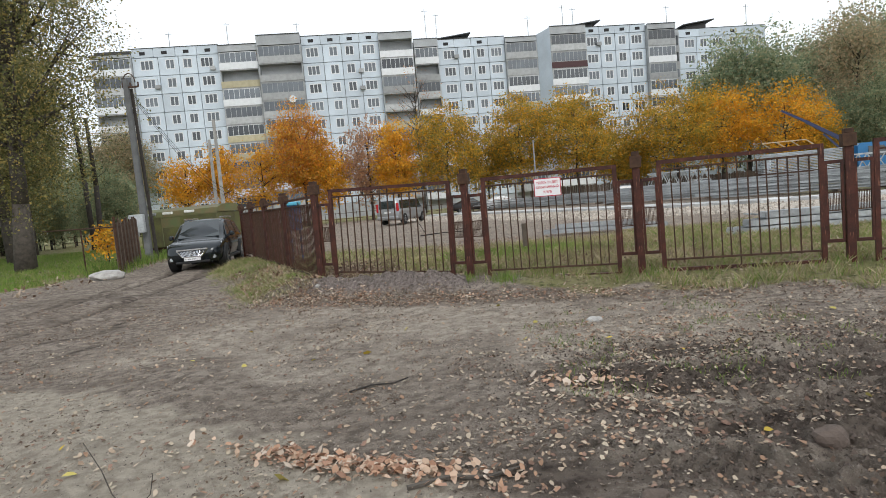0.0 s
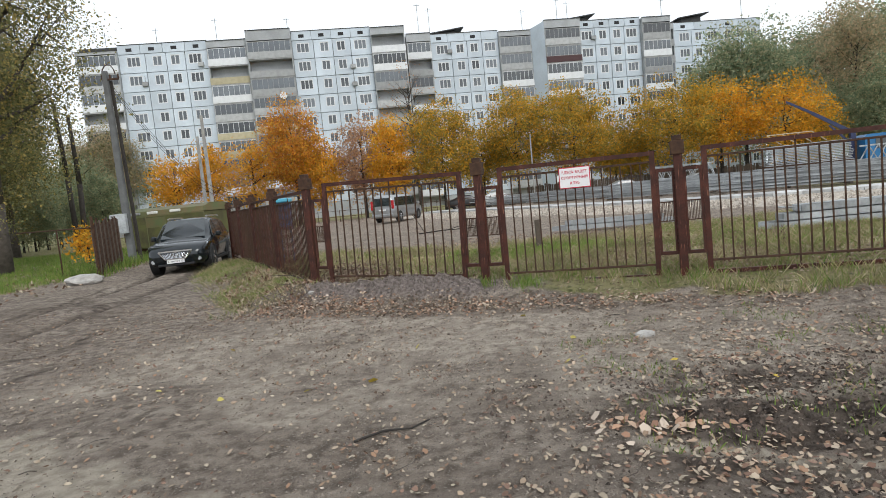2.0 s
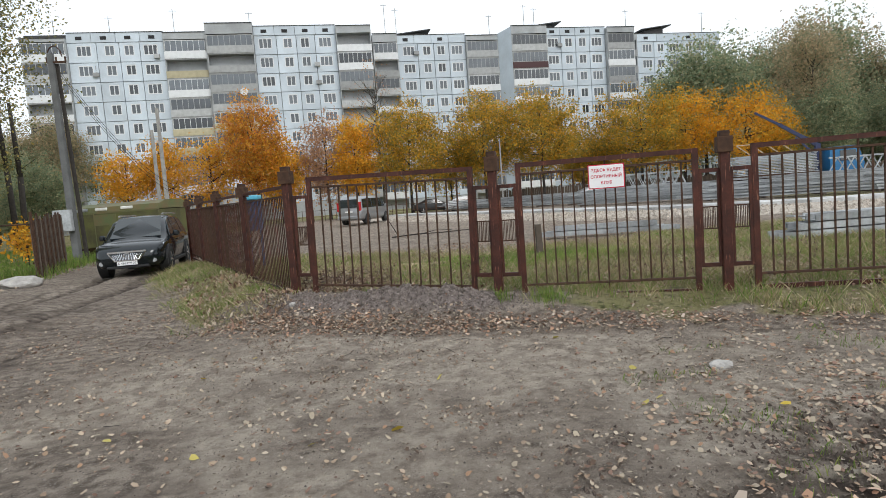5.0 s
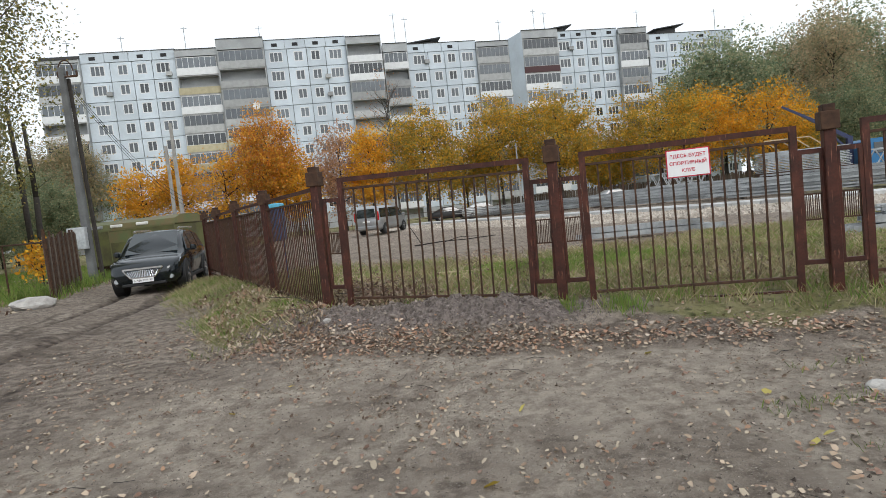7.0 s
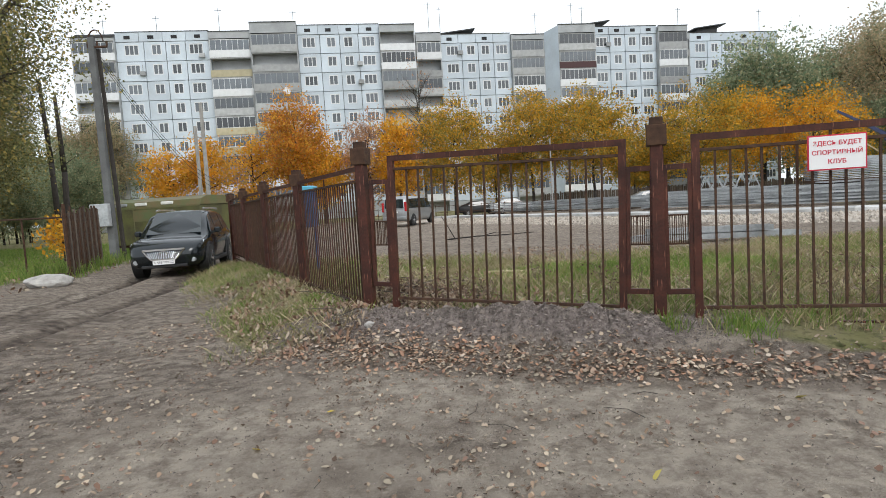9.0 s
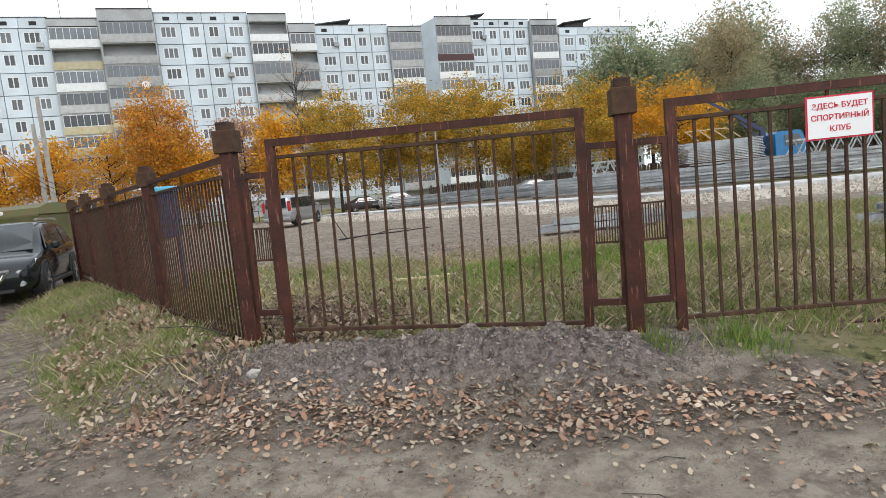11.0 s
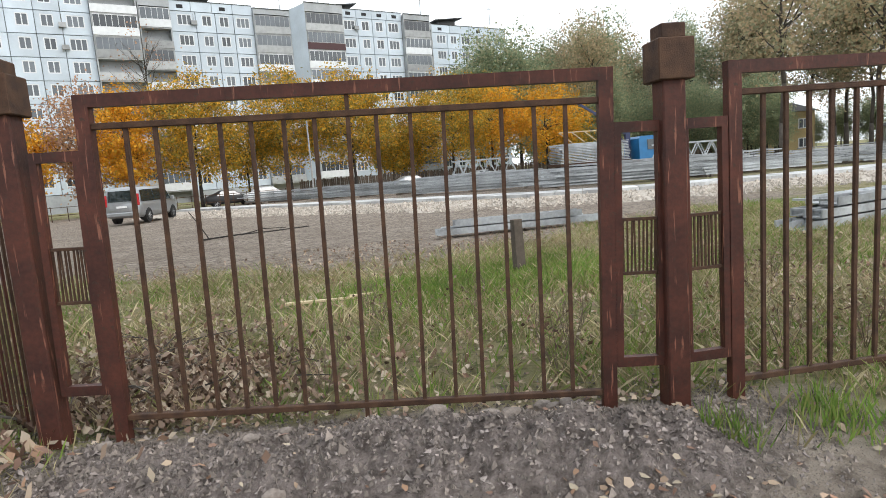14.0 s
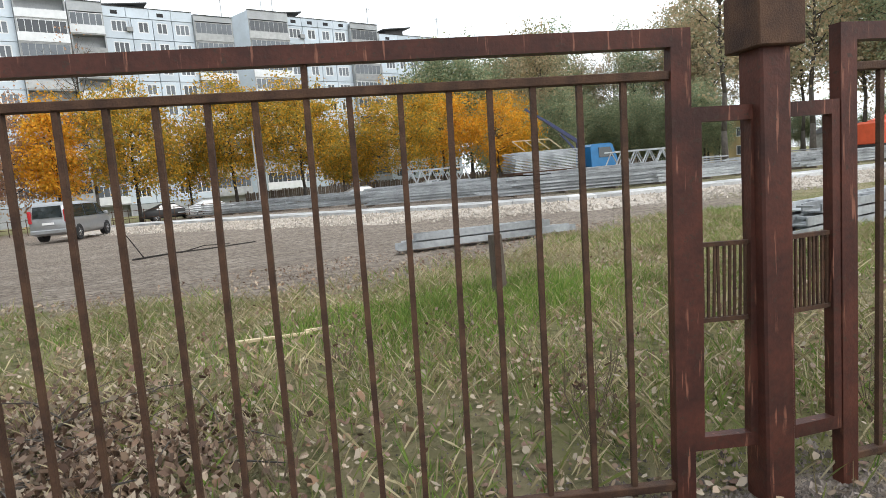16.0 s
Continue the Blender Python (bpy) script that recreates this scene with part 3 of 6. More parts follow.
FTURN = math.degrees(math.atan2(LDIR.y, LDIR.x))
for i, p in enumerate(P):
    post(p, fence, FTURN, (0.4 * (i % 3 - 1), 0.3 * ((i + 1) % 3 - 1)), TOPS[i])
for i in range(4):
    bay(P[i], P[i + 1], seed=i, sag=0.02 if i == 2 else 0.0, za=TOPS[i], zb_=TOPS[i + 1])
for i, p in enumerate(RUN[1:]):
    post(p, side_fence, FTURN + 45 * 0, (0, 0.4 * (i % 2)))


def run_bay(a, b, seed):
    """A side panel: a top rail and a close row of narrow strips."""
    L = (b - a).length
    rng = random.Random(seed + 40)
    bm = bmesh.new()
    x0, x1 = 0.10, L - 0.10
    lattice(bm, ((x0, x0 + 0.05), (x1 - 0.05, x1)), ((0.20, 0.25), (1.95, 2.0)), -0.022, 0.022)
    ob = part("fence_panel", bm, RUST, side_fence, at=between(a, b))
    for z in (1.83, 0.36):
        bm = bmesh.new()
        bbox(bm, x0 + 0.05, x1 - 0.05, -0.016, 0.016, z - 0.014, z + 0.014)
        part("inner_rail", bm, RUSTDARK, ob)
    n = 27 if seed == 0 else 25
    for i in range(n):
        x = x0 + 0.05 + (x1 - x0 - 0.1) * (i + 1) / (n + 1)
        bm = bmesh.new()
        hi = 1.95 if i == n // 2 else 1.83
        w = rng.uniform(0.018, 0.024) if seed == 0 else rng.uniform(0.022, 0.032)
        bar(bm, (x, 0, 0.26 + rng.uniform(0, 0.08)), (x + rng.uniform(-0.008, 0.008), 0, hi - 0.015), w, 0.014)
        part("strip", bm, RUSTDARK if rng.random() < 0.7 else RUST, ob)
    return ob


for i in range(4):
    run_bay(RUN[i], RUN[i + 1], i)

# ---- apartment block ----
BANG = 7.5
block = thing("apartment_building", pose(0, 0, 0, 0, 0, BANG), "long nine-storey panel-built apartment block of pale blue-grey concrete panels", "apartment building")


def window_mesh(w, h, sashes):
    bm = bmesh.new()
    t = 0.12
    xs = [(-w / 2 + (w - t) * i / sashes, -w / 2 + (w - t) * i / sashes + t) for i in range(sashes + 1)]
    lattice(bm, xs, ((0, t), (h - t, h)), -0.05, 0.03)
    g = bmesh.new()
    bbox(g, -w / 2 + 0.02, w / 2 - 0.02, -0.01, 0.02, 0.02, h - 0.02)
    return mesh_of("window", bm, WHITE), mesh_of("pane", g, GLASS)


WIN = {(w, s): window_mesh(w, 1.5, s) for w, s in ((1.95, 3), (1.35, 2))}
# section: u0, u1, distance, roof, first head, window columns (u, wide?)
SECTIONS = [
    (-33.4, -20.5, 96.9, 28.5, 26.75, ((-31.3, 1), (-27.9, 0), (-25.3, 0), (-22.4, 1))),
    (-7.8, 4.35, 96.5, 28.9, 27.15, ((-6.2, 1), (-2.9, 0), (-0.35, 0), (2.65, 1))),
    (14.2, 25.7, 100.0, 28.1, 26.35, ((16.1, 1), (19.1, 0), (21.5, 0), (24.2, 1))),
    (38.9, 49.9, 98.0, 28.25, 26.6, ((40.4, 1), (43.2, 0), (45.7, 0), (48.3, 1))),
    (57.8, 75.0, 102.0, 28.0, 26.25, ((60.2, 1), (62.9, 0), (65.6, 1), (68.6, 0), (71.0, 0), (73.4, 1))),
]
joint = bmesh.new()
for u0, u1, n, roof, head, cols in SECTIONS:
    bbox(joint, u0, u1, n + 0.25, n + 12, 0, roof - 0.05)
    base = head - 1.5 - 8 * 2.8 - 0.9
    edges = [u0] + [(cols[i][0] + cols[i + 1][0]) / 2 for i in range(len(cols) - 1)] + [u1]
    for (c, wide), e0, e1 in zip(cols, edges, edges[1:]):
        w, g = (1.95 if wide else 1.35), 0.045
        bm = bmesh.new()  # one concrete panel with its window opening, the same on all storeys
        lattice(bm, ((e0 + g, c - w / 2), (c + w / 2, e1 - g)), ((g, 0.9), (2.4, 2.8 - g)), n, n + 0.24)
        panel = mesh_of("wall_panel", bm, PANEL)
        a, b_ = WIN[(1.95, 3) if wide else (1.35, 2)]
        for f in range(9):
            z0 = base + f * 2.8
            part("wall_panel", panel, None, block, at=Matrix.Translation((0, 0, z0)))
            wo = part("window", a, None, block, at=Matrix.Translation((c, n + 0.06, z0 + 0.9)))
            part("pane", b_, None, wo)
    bm = bmesh.new()
    bbox(bm, u0, u1, n, n + 0.24, -0.2, base - 0.04)
    part("plinth", bm, PANELG, block)
    step = (u1 - u0) / 4
    for i in range(4):
        x0, x1 = u0 + step * i + 0.03, u0 + step * (i + 1) - 0.03
        z0 = base + 9 * 2.8 + 0.03
        bm = bmesh.new()
        bbox(bm, x0, x1, n - 0.06, n + 0.24, z0, roof)
        part("parapet_panel", bm, PANEL, block)
        if i % 2 == 0 or roof > 28.2:
            bm = bmesh.new()
            bbox(bm, (x0 + x1) / 2 - 0.42, (x0 + x1) / 2 + 0.42, n - 0.075, n - 0.055, z0 + 0.35, z0 + 0.85)
            part("attic_vent", bm, DARK, block)
part("wall_backing", joint, JOINT, block)

# balcony columns: u0, u1, distance, roof, head, parapet kinds from the top floor down (w white, c cream, g grey, m maroon)
BALCONIES = [
    (-39.2, -33.4, 96.3, 27.7, 26.7, "wgwwcgwgg"), (-20.5, -14.6, 96.3, 28.2, 26.7, "wcwgccgwg"),
    (-14.5, -7.8, 95.6, 29.2, 27.15, "ggggcggwg"), (4.35, 9.7, 95.8, 28.6, 27.0, "wwggcgwgg"),
    (10.2, 14.2, 99.2, 28.2, 26.4, "wggwcgggw"), (25.7, 31.2, 99.4, 27.7, 26.4, "ggwcgwggg"),
    (32.7, 38.9, 96.8, 28.4, 26.6, "gmwwgcggw"), (49.9, 55.0, 97.2, 28.0, 26.6, "gwgwwcggg"), (55.0, 57.8, 101.2, 27.9, 26.3, "gggwgcggg"),
]
PAR = {"w": WHITE, "c": CREAM, "g": GREYB, "m": MAROON}
made = {}
rng = random.Random(5)
for u0, u1, n, roof, head, kinds in BALCONIES:
    w = u1 - u0
    shell = bmesh.new()
    bbox(shell, u0, u1, n + 1.3, n + 10, 0, roof - 0.3)
    bbox(shell, u0, u0 + 0.15, n + 0.05, n + 1.3, 0, roof - 0.3)
    bbox(shell, u1 - 0.15, u1, n + 0.05, n + 1.3, 0, roof - 0.3)
    bbox(shell, u0, u1, n, n + 1.3, head + 0.55, roof)
    part("balcony_shell", shell, PANELG, block)
    bm = bmesh.new()
    bbox(bm, 0, w, 0, 1.3, -0.18, 0)
    slab = mesh_of("balcony_slab", bm, GREYB)
    for f, k in enumerate(kinds):
        zb = head - 2.8 * f - 2.2
        part("balcony_slab", slab, None, block, at=Matrix.Translation((u0, n, zb)))
        key = (round(w, 1), k)
        glazed = rng.random() < 0.8
        if key not in made:
            bm = bmesh.new()
            bbox(bm, 0.02, w - 0.02, 0, 0.06, 0, 1.0)
            fr = bmesh.new()
            t = 0.06
            ns = max(5, int(w / 0.75))
            xs = [(0.16 + (w - 0.32 - t) * i / ns, 0.16 + (w - 0.32 - t) * i / ns + t) for i in range(ns + 1)]
            lattice(fr, xs, ((1.0, 1.06), (2.50, 2.58)), 0.0, 0.05)
            gl = bmesh.new()
            bbox(gl, 0.17, w - 0.17, 0.02, 0.03, 1.04, 2.52)
            made[key] = (mesh_of("balcony_parapet", bm, PAR[k]), mesh_of("balcony_frame", fr, WHITE if k in "wc" else GREYB), mesh_of("balcony_pane", gl, GLASS))
        p, fr, gl = made[key]
        at = Matrix.Translation((u0, n - 0.07, zb))
        po = part("balcony", p, None, block, at=at)
        if glazed:
            part("balcony_frame", fr, None, po)
            part("balcony_pane", gl, None, po)
bm = bmesh.new()  # slanting return wall between the third and fourth parts
v = [bm.verts.new(c) for c in ((31.2, 99.4, 0), (32.7, 96.8, 0), (32.7, 96.8, 28.3), (31.2, 99.4, 27.9), (31.2, 101, 0), (34, 101, 0), (34, 101, 28.3), (31.2, 101, 27.9))]
for f in ((0, 1, 2, 3), (1, 5, 6, 2), (3, 2, 6, 7), (0, 3, 7, 4), (4, 7, 6, 5)):
    bm.faces.new([v[i] for i in f])
part("return_wall", bm, PANEL, block)
bm = bmesh.new()
for u0, u1, n, roof, *_ in SECTIONS:
    bbox(bm, u0 - 5.5, u1 + (4.5 if u1 < 70 else -0.1), n + 0.3, n + 11.5, roof - 0.7, roof - 0.1)
    bbox(bm, u0 - 0.0, u1, n - 0.12, n + 0.3, roof + 0.002, roof + 0.10)
for u0, u1, n, roof, *_ in BALCONIES:
    bbox(bm, u0, u1, n - 0.1, n + 0.3, roof + 0.002, roof + 0.10)
part("roof", bm, TAR, block)
for u, z in ((-27.3, 29.2), (-3.5, 29.6), (17.5, 28.8), (41.0, 29.7), (62.5, 28.8)):
    bm = bmesh.new()
    bbox(bm, u - 2.2, u + 1.6, 103, 107, z - 1.0, z + 0.45)
    bm2 = pose(u, 103, z + 0.45, 0, -7, 0)
    bbox(bm, -3.0, 3.0, -0.6, 5, 0, 0.16, m=bm2)
    part("lift_housing", bm, TAR, block, "dark slant-roofed rooftop lift housing")
for u, h in ((-36, 3.2), (-28.5, 3.5), (-19.5, 4.5), (-8.5, 4.0), (12.5, 5.0), (14.3, 4.2), (30, 3.0), (36.2, 4.5), (38, 4.0), (55, 3.5), (70, 3)):
    bm = bmesh.new()
    bar(bm, (u, 100, 27.5), (u, 100, 28.2 + h), 0.07)
    bar(bm, (u - 0.5, 100, 27.9 + h), (u + 0.5, 100, 27.9 + h), 0.05)
    part("antenna", bm, JOINT, block)
for u, n, z in ((-21.6, 96.9, 25.0), (-30.0, 96.9, 22.6), (1.2, 96.5, 23.1), (1.2, 96.5, 20.4), (17.3, 100, 25.2), (41.5, 98, 25.4)):
    bm = bmesh.new()
    bbox(bm, u - 0.4, u + 0.4, n - 0.42, n - 0.08, z - 0.3, z + 0.3, bevel=0.03)
    bar(bm, (u, n - 0.1, z + 0.3), (u, n - 0.02, z + 1.3), 0.05)
    part("air_conditioner", bm, GREYB, block)
bm = bmesh.new()
bar(bm, (-9.8, 95.35, 19.2), (-9.8, 95.2, 19.2), 1.1, sides=20)
part("satellite_dish", bm, WHITE, block, "white satellite dish")


# ---- trees ----
def tree_mesh(seed, h, r, tr, base, nleaf, leaf, squash=1.0, limbs=14, clump=0.55, droop=0.0, lean=0.0, ragged=0.3, sides=7):
    """Trunk-and-limbs mesh and crown array. h: height, r: crown radius, tr: trunk radius, base: height where the crown begins."""
    rs = np.random.RandomState(seed)
    bm = bmesh.new()
    pts = [Vector((0, 0, -0.3))]
    k = 6
    for i in range(1, k + 1):
        f = i / k
        pts.append(Vector((lean * f * h + rs.uniform(-1, 1) * 0.02 * h * f, rs.uniform(-1, 1) * 0.02 * h * f, f * h * 0.86)))
    for i in range(k):
        a, b = 1 - i / k * 0.85, 1 - (i + 1) / k * 0.85
        bar(bm, pts[i], pts[i + 1], 2 * tr * a * (1.25 if i == 0 else 1), sides=sides, w2=2 * tr * b)
    cz, hz = (base + h) / 2, (h - base) / 2
    ends = []
    for i in range(limbs):
        f = rs.uniform(0.18, 0.8)
        zz = base * 0.8 + (h * 0.86 - base * 0.8) * f
        s = zz / (h * 0.86) * k
        j = min(int(s), k - 1)
        p = pts[j].lerp(pts[j + 1], s - j)
        an = i * 2.4 + rs.uniform(-0.4, 0.4)
        out = r * rs.uniform(0.5, 0.95) * math.sqrt(max(0.1, 1 - ((zz + hz * 0.3 - cz) / hz) ** 2)) if hz > 0 else r
        q = Vector((p.x + math.cos(an) * out, p.y + math.sin(an) * out, min(h * 0.97, zz + hz * rs.uniform(0.15, 0.55))))
        mid = p.lerp(q, 0.5) + Vector((0, 0, -0.06 * out))
        w = 2 * tr * 0.34 * (1.1 - f * 0.5)
        bar(bm, p, mid, w, sides=5, w2=w * 0.6)
        bar(bm, mid, q, w * 0.6, sides=5, w2=w * 0.15)
        for s2 in range(3):
            e = mid.lerp(q, rs.uniform(0.1, 0.8)) + Vector(rs.uniform(-1, 1, 3)) * out * 0.3
            bar(bm, mid.lerp(q, 0.2 + 0.25 * s2), e, w * 0.3, sides=4, w2=w * 0.08)
            ends.append(e)
        ends += [mid, q]
    # leaves in uneven clumps round the twigs and over the crown's outer half
    nc = max(30, nleaf // 55)
    d = rs.normal(size=(nc, 3))
    d /= np.linalg.norm(d, axis=1)[:, None]
    rad = rs.uniform(0.45, 1.0, nc) ** 0.6 * (1 + ragged * rs.uniform(-1, 0.6, nc))
    c = d * rad[:, None] * np.array([r, r, hz]) + np.array([lean * h * 0.7, 0, cz])
    c[:, 2] = np.where(c[:, 2] < cz, cz + (c[:, 2] - cz) * squash, c[:, 2])
    e = np.array([list(v) for v in ends])
    c = np.concatenate([c, e[rs.randint(0, len(e), nc // 3)]])
    which = rs.randint(0, len(c), nleaf)
    off = rs.normal(size=(nleaf, 3)) * clump * np.array([1, 1, 0.7])
    off[:, 2] -= droop * np.abs(rs.normal(size=nleaf))
    p = c[which] + off
    a = rs.normal(size=(nleaf, 3))
    a /= np.linalg.norm(a, axis=1)[:, None]
    b = np.cross(a, rs.normal(size=(nleaf, 3)))
    b /= np.linalg.norm(b, axis=1)[:, None]
    s = leaf * rs.uniform(0.6, 1.3, nleaf)[:, None]
    quads_ = np.stack([p - a * s, p - b * s * 0.6, p + a * s, p + b * s * 0.6], 1)
    return bm, quads_


def tree(name, at, label, crown, bark, group="", **kw):
    ob = thing(name, at, label, "tree", group)
    bm, q = tree_mesh(**kw)
    part("trunk", bm, bark, ob, smooth=True)
    cr = soup("crown", q, crown, kind="")
    cr.parent = ob
    return ob


GR = 0.0
maples = [  # x, height, radius, crown base, colour
    (-27.6, 8.6, 2.6, 2.8, "yellow"), (-24.2, 9.6, 2.3, 2.5, "yellow"), (-20.0, 9.8, 2.7, 2.2, "yellow"), (-14.8, 12.9, 3.1, 3.0, "orange"),
    (-12.6, 8.8, 2.6, 1.8, "yellow"), (-8.0, 11.2, 2.9, 1.6, "pink"), (-4.7, 10.6, 2.3, 1.6, "yellow"), (0.8, 11.6, 4.3, 2.2, "green"),
    (9.0, 12.4, 4.0, 2.4, "green"), (14.8, 11.9, 4.6, 2.6, "green"), (26.0, 11.8, 5.2, 2.4, "green"), (31.5, 11.4, 4.0, 2.6, "yellow"), (37.2, 10.6, 4.6, 2.2, "yellow"),
]
words = {"yellow": "golden-yellow maple with a loose crown", "orange": "orange autumn maple with a dense rounded crown", "pink": "half-bare tree with faded pinkish leaves", "green": "maple turning from green to amber, behind the site fence"}
for i, (x, h, r, b, c) in enumerate(maples):
    y = 64 + (i % 3) * 1.2
    dens = {"pink": 5200, "yellow": 6500, "orange": 9500, "green": 11000}[c]
    if x < -18:
        dens = 3800
    tree("maple_tree", Matrix.Translation((x, y, GR)), words[c], MAPLE[c], BARKD, "autumn maples", seed=20 + i, h=h, r=r, tr=0.17, base=b, nleaf=int(dens * 1.6), leaf=0.12, clump=0.46, limbs=18, ragged=0.3)
for i, (x, y, h, r) in enumerate(((5.5, 70, 9, 3), (20.5, 69, 8.2, 3.2), (23, 72, 7, 3), (41, 66, 7, 3))):
    tree("maple_tree", Matrix.Translation((x, y, GR)), "low amber tree in front of the apartment block", MAPLE["green"], BARKD, "autumn maples", seed=60 + i, h=h, r=r, tr=0.12, base=1.5, nleaf=9000, leaf=0.12, clump=0.5)
tree("bare_tree", Matrix.Translation((-2.4, 76, 0)), "tall thin half-bare pale tree before the apartment block", MAPLE["pink"], BARK, seed=77, h=20, r=3.6, tr=0.16, base=6, nleaf=420, leaf=0.12, limbs=44, clump=0.8)

# the wood beyond, right of the block
SP = []
for sd, (h, r, n_, c, bk, b) in enumerate(((20, 4.6, 8000, HAZEGREEN, BARKD, 4), (22, 4.2, 6500, BROWNGREEN, BARK, 6), (18, 4.2, 9000, HAZEGREEN, BARKD, 3), (25, 3.8, 4200, HAZEGREEN, BARKD, 10), (22, 3.6, 3600, BROWNGREEN, BARK, 7))):
    SP.append(dict(seed=100 + sd, h=h, r=r, tr=0.26, base=b, nleaf=int((n_ - (1500 if sd > 2 else 0)) * 1.8), leaf=0.185, clump=0.75, limbs=18, ragged=0.45, crown=c, bark=bk))
proto = {}
rng = random.Random(11)
spots = [(45.5, 88, 2, 1.16), (42.3, 89, 2, 0.98), (49.5, 89, 2, 1.04), (54.5, 92, 0, 1.06), (59.0, 92, 1, 1.0), (62.5, 90, 1, 1.1), (67, 90, 0, 1.2), (72.5, 90, 4, 1.08), (60.5, 95, 3, 0.95), (82, 86, 3, 1.1), (90, 80, 4, 1.25)]
for i in range(30):
    a = radians(33 + 43 * ((i * 0.618) % 1.0))
    d = 88 + 30 * ((i * 0.377) % 1.0)
    spots.append((d * math.sin(a) + 4, d * math.cos(a), rng.choice((0, 1, 2)) if a < radians(40) else rng.choice((1, 3, 4)), rng.uniform(0.8, 0.95) if a < radians(45) else rng.uniform(1.0, 1.2)))
for i in range(46):
    a = radians(28 + 20 * ((i * 0.618 + 0.3) % 1.0))
    d = 84 + 26 * ((i * 0.377) % 1.0)
    spots.append((d * math.sin(a) + 4, d * math.cos(a), 2, rng.uniform(0.35, 0.6)))
for x, y, k, s in spots:
    m = Matrix.Translation((x, y, 0)) @ pose(0, 0, 0, 0, 0, rng.uniform(0, 360)) @ Matrix.Scale(s, 4)
    if k not in proto:
        proto[k] = tree("wood_tree", m, "tall green-brown tree in the wood beyond the site", group="trees of the wood", **SP[k])
    else:
        copy_thing(proto[k], m)
for i in range(5):  # tall thin trees nearer, on the right
    a = radians(49 + 6 * i + rng.uniform(-1.2, 1.2))
    d = rng.uniform(66, 76)
    copy_thing(proto[rng.choice((3, 4))], Matrix.Translation((d * math.sin(a), d * math.cos(a), 0)) @ pose(0, 0, 0, 0, 0, rng.uniform(0, 360)) @ Matrix.Scale(rng.uniform(0.85, 1.1), 4)) if 3 in proto and 4 in proto else None

for i in range(34):  # low growth closing the view under the crowns
    a = radians((46 + 32 * ((i * 0.618) % 1.0)) if i % 2 else -(29 + 14 * ((i * 0.618) % 1.0)))
    d = 112 + 10 * ((i * 0.377) % 1.0) if i % 2 else 60 + 24 * ((i * 0.377) % 1.0)
    copy_thing(proto[2], Matrix.Translation((d * math.sin(a), d * math.cos(a), -0.6)) @ pose(0, 0, 0, 0, 0, rng.uniform(0, 360)) @ Matrix.Scale(rng.uniform(0.3, 0.45), 4))

# poplars on the left
POP = [dict(seed=200, h=22, r=4.5, tr=0.40, base=2.8, nleaf=56000, leaf=0.068, clump=0.42, limbs=40, droop=0.25, ragged=0.32, lean=0.05, sides=12),
       dict(seed=201, h=19, r=4.4, tr=0.32, base=2.4, nleaf=32000, leaf=0.08, clump=0.5, limbs=30, droop=0.3, ragged=0.45, lean=-0.05, sides=10)]
first = {}
for x, y, k, s, rz in ((-19.5, 27.2, 0, 1.0, 0), (-24.6, 25.6, 1, 1.0, 40), (-26.5, 36.0, 0, 0.9, 200), (-33.0, 46, 1, 0.9, 90), (-31.5, 38, 0, 1.0, 20), (-35, 30, 1, 1.1, 260), (-34, 48, 0, 0.95, 120), (-42, 44, 1, 1.0, 10)):
    m = Matrix.Translation((x, y, GZF(x, y))) @ pose(0, 0, 0, 0, 0, rz) @ Matrix.Scale(s, 4)
    if k not in first:
        first[k] = tree("poplar_tree", m, "tall old tree with rough bark and olive leaves", POPLAR, BARK, "old trees on the lawn", **POP[k])
    else:
        copy_thing(first[k], m)
for i in range(26):
    x, y = -37 - 45 * ((i * 0.618) % 1), 54 + 45 * ((i * 0.377) % 1)
    copy_thing(proto[rng.choice((1, 2, 0))], Matrix.Translation((x - 4, y, 0)) @ pose(0, 0, 0, 0, 0, rng.uniform(0, 360)) @ Matrix.Scale(rng.uniform(0.45, 0.75), 4))
for x, y, h, ln in ((-28.3, 47, 11.8, -0.01), (-26.7, 46, 10.3, 0.03)):
    bm = bmesh.new()
    bar(bm, (ln * h * -1, 0, -0.3), (ln * h * -0.3, 0, h * 0.5), 0.42, sides=8, w2=0.36)
    bar(bm, (ln * h * -0.3, 0, h * 0.5), (-0.2, 0, h), 0.36, sides=8, w2=0.22)
    for j in range(3):
        bar(bm, (ln * h * -0.1, 0, h * (0.55 + 0.1 * j)), (0.9 - j * 0.8, 0.3, h * (0.62 + 0.1 * j)), 0.06, sides=5, w2=0.02)
    part("dead_tree", bm, BARKD, None, "leafless topped dark tree trunk among the trees", at=Matrix.Translation((x, y, 0)), category="tree", smooth=True)
# small yellow bush beside the pole
bush = tree("bush", Matrix.Translation((-15.4, 27.0, 0.0)), "small yellow-green bush beside the board fence", MAPLE["yellow"], BARKD, seed=310, h=1.8, r=0.7, tr=0.03, base=0.3, nleaf=800, leaf=0.08, limbs=9, clump=0.25)

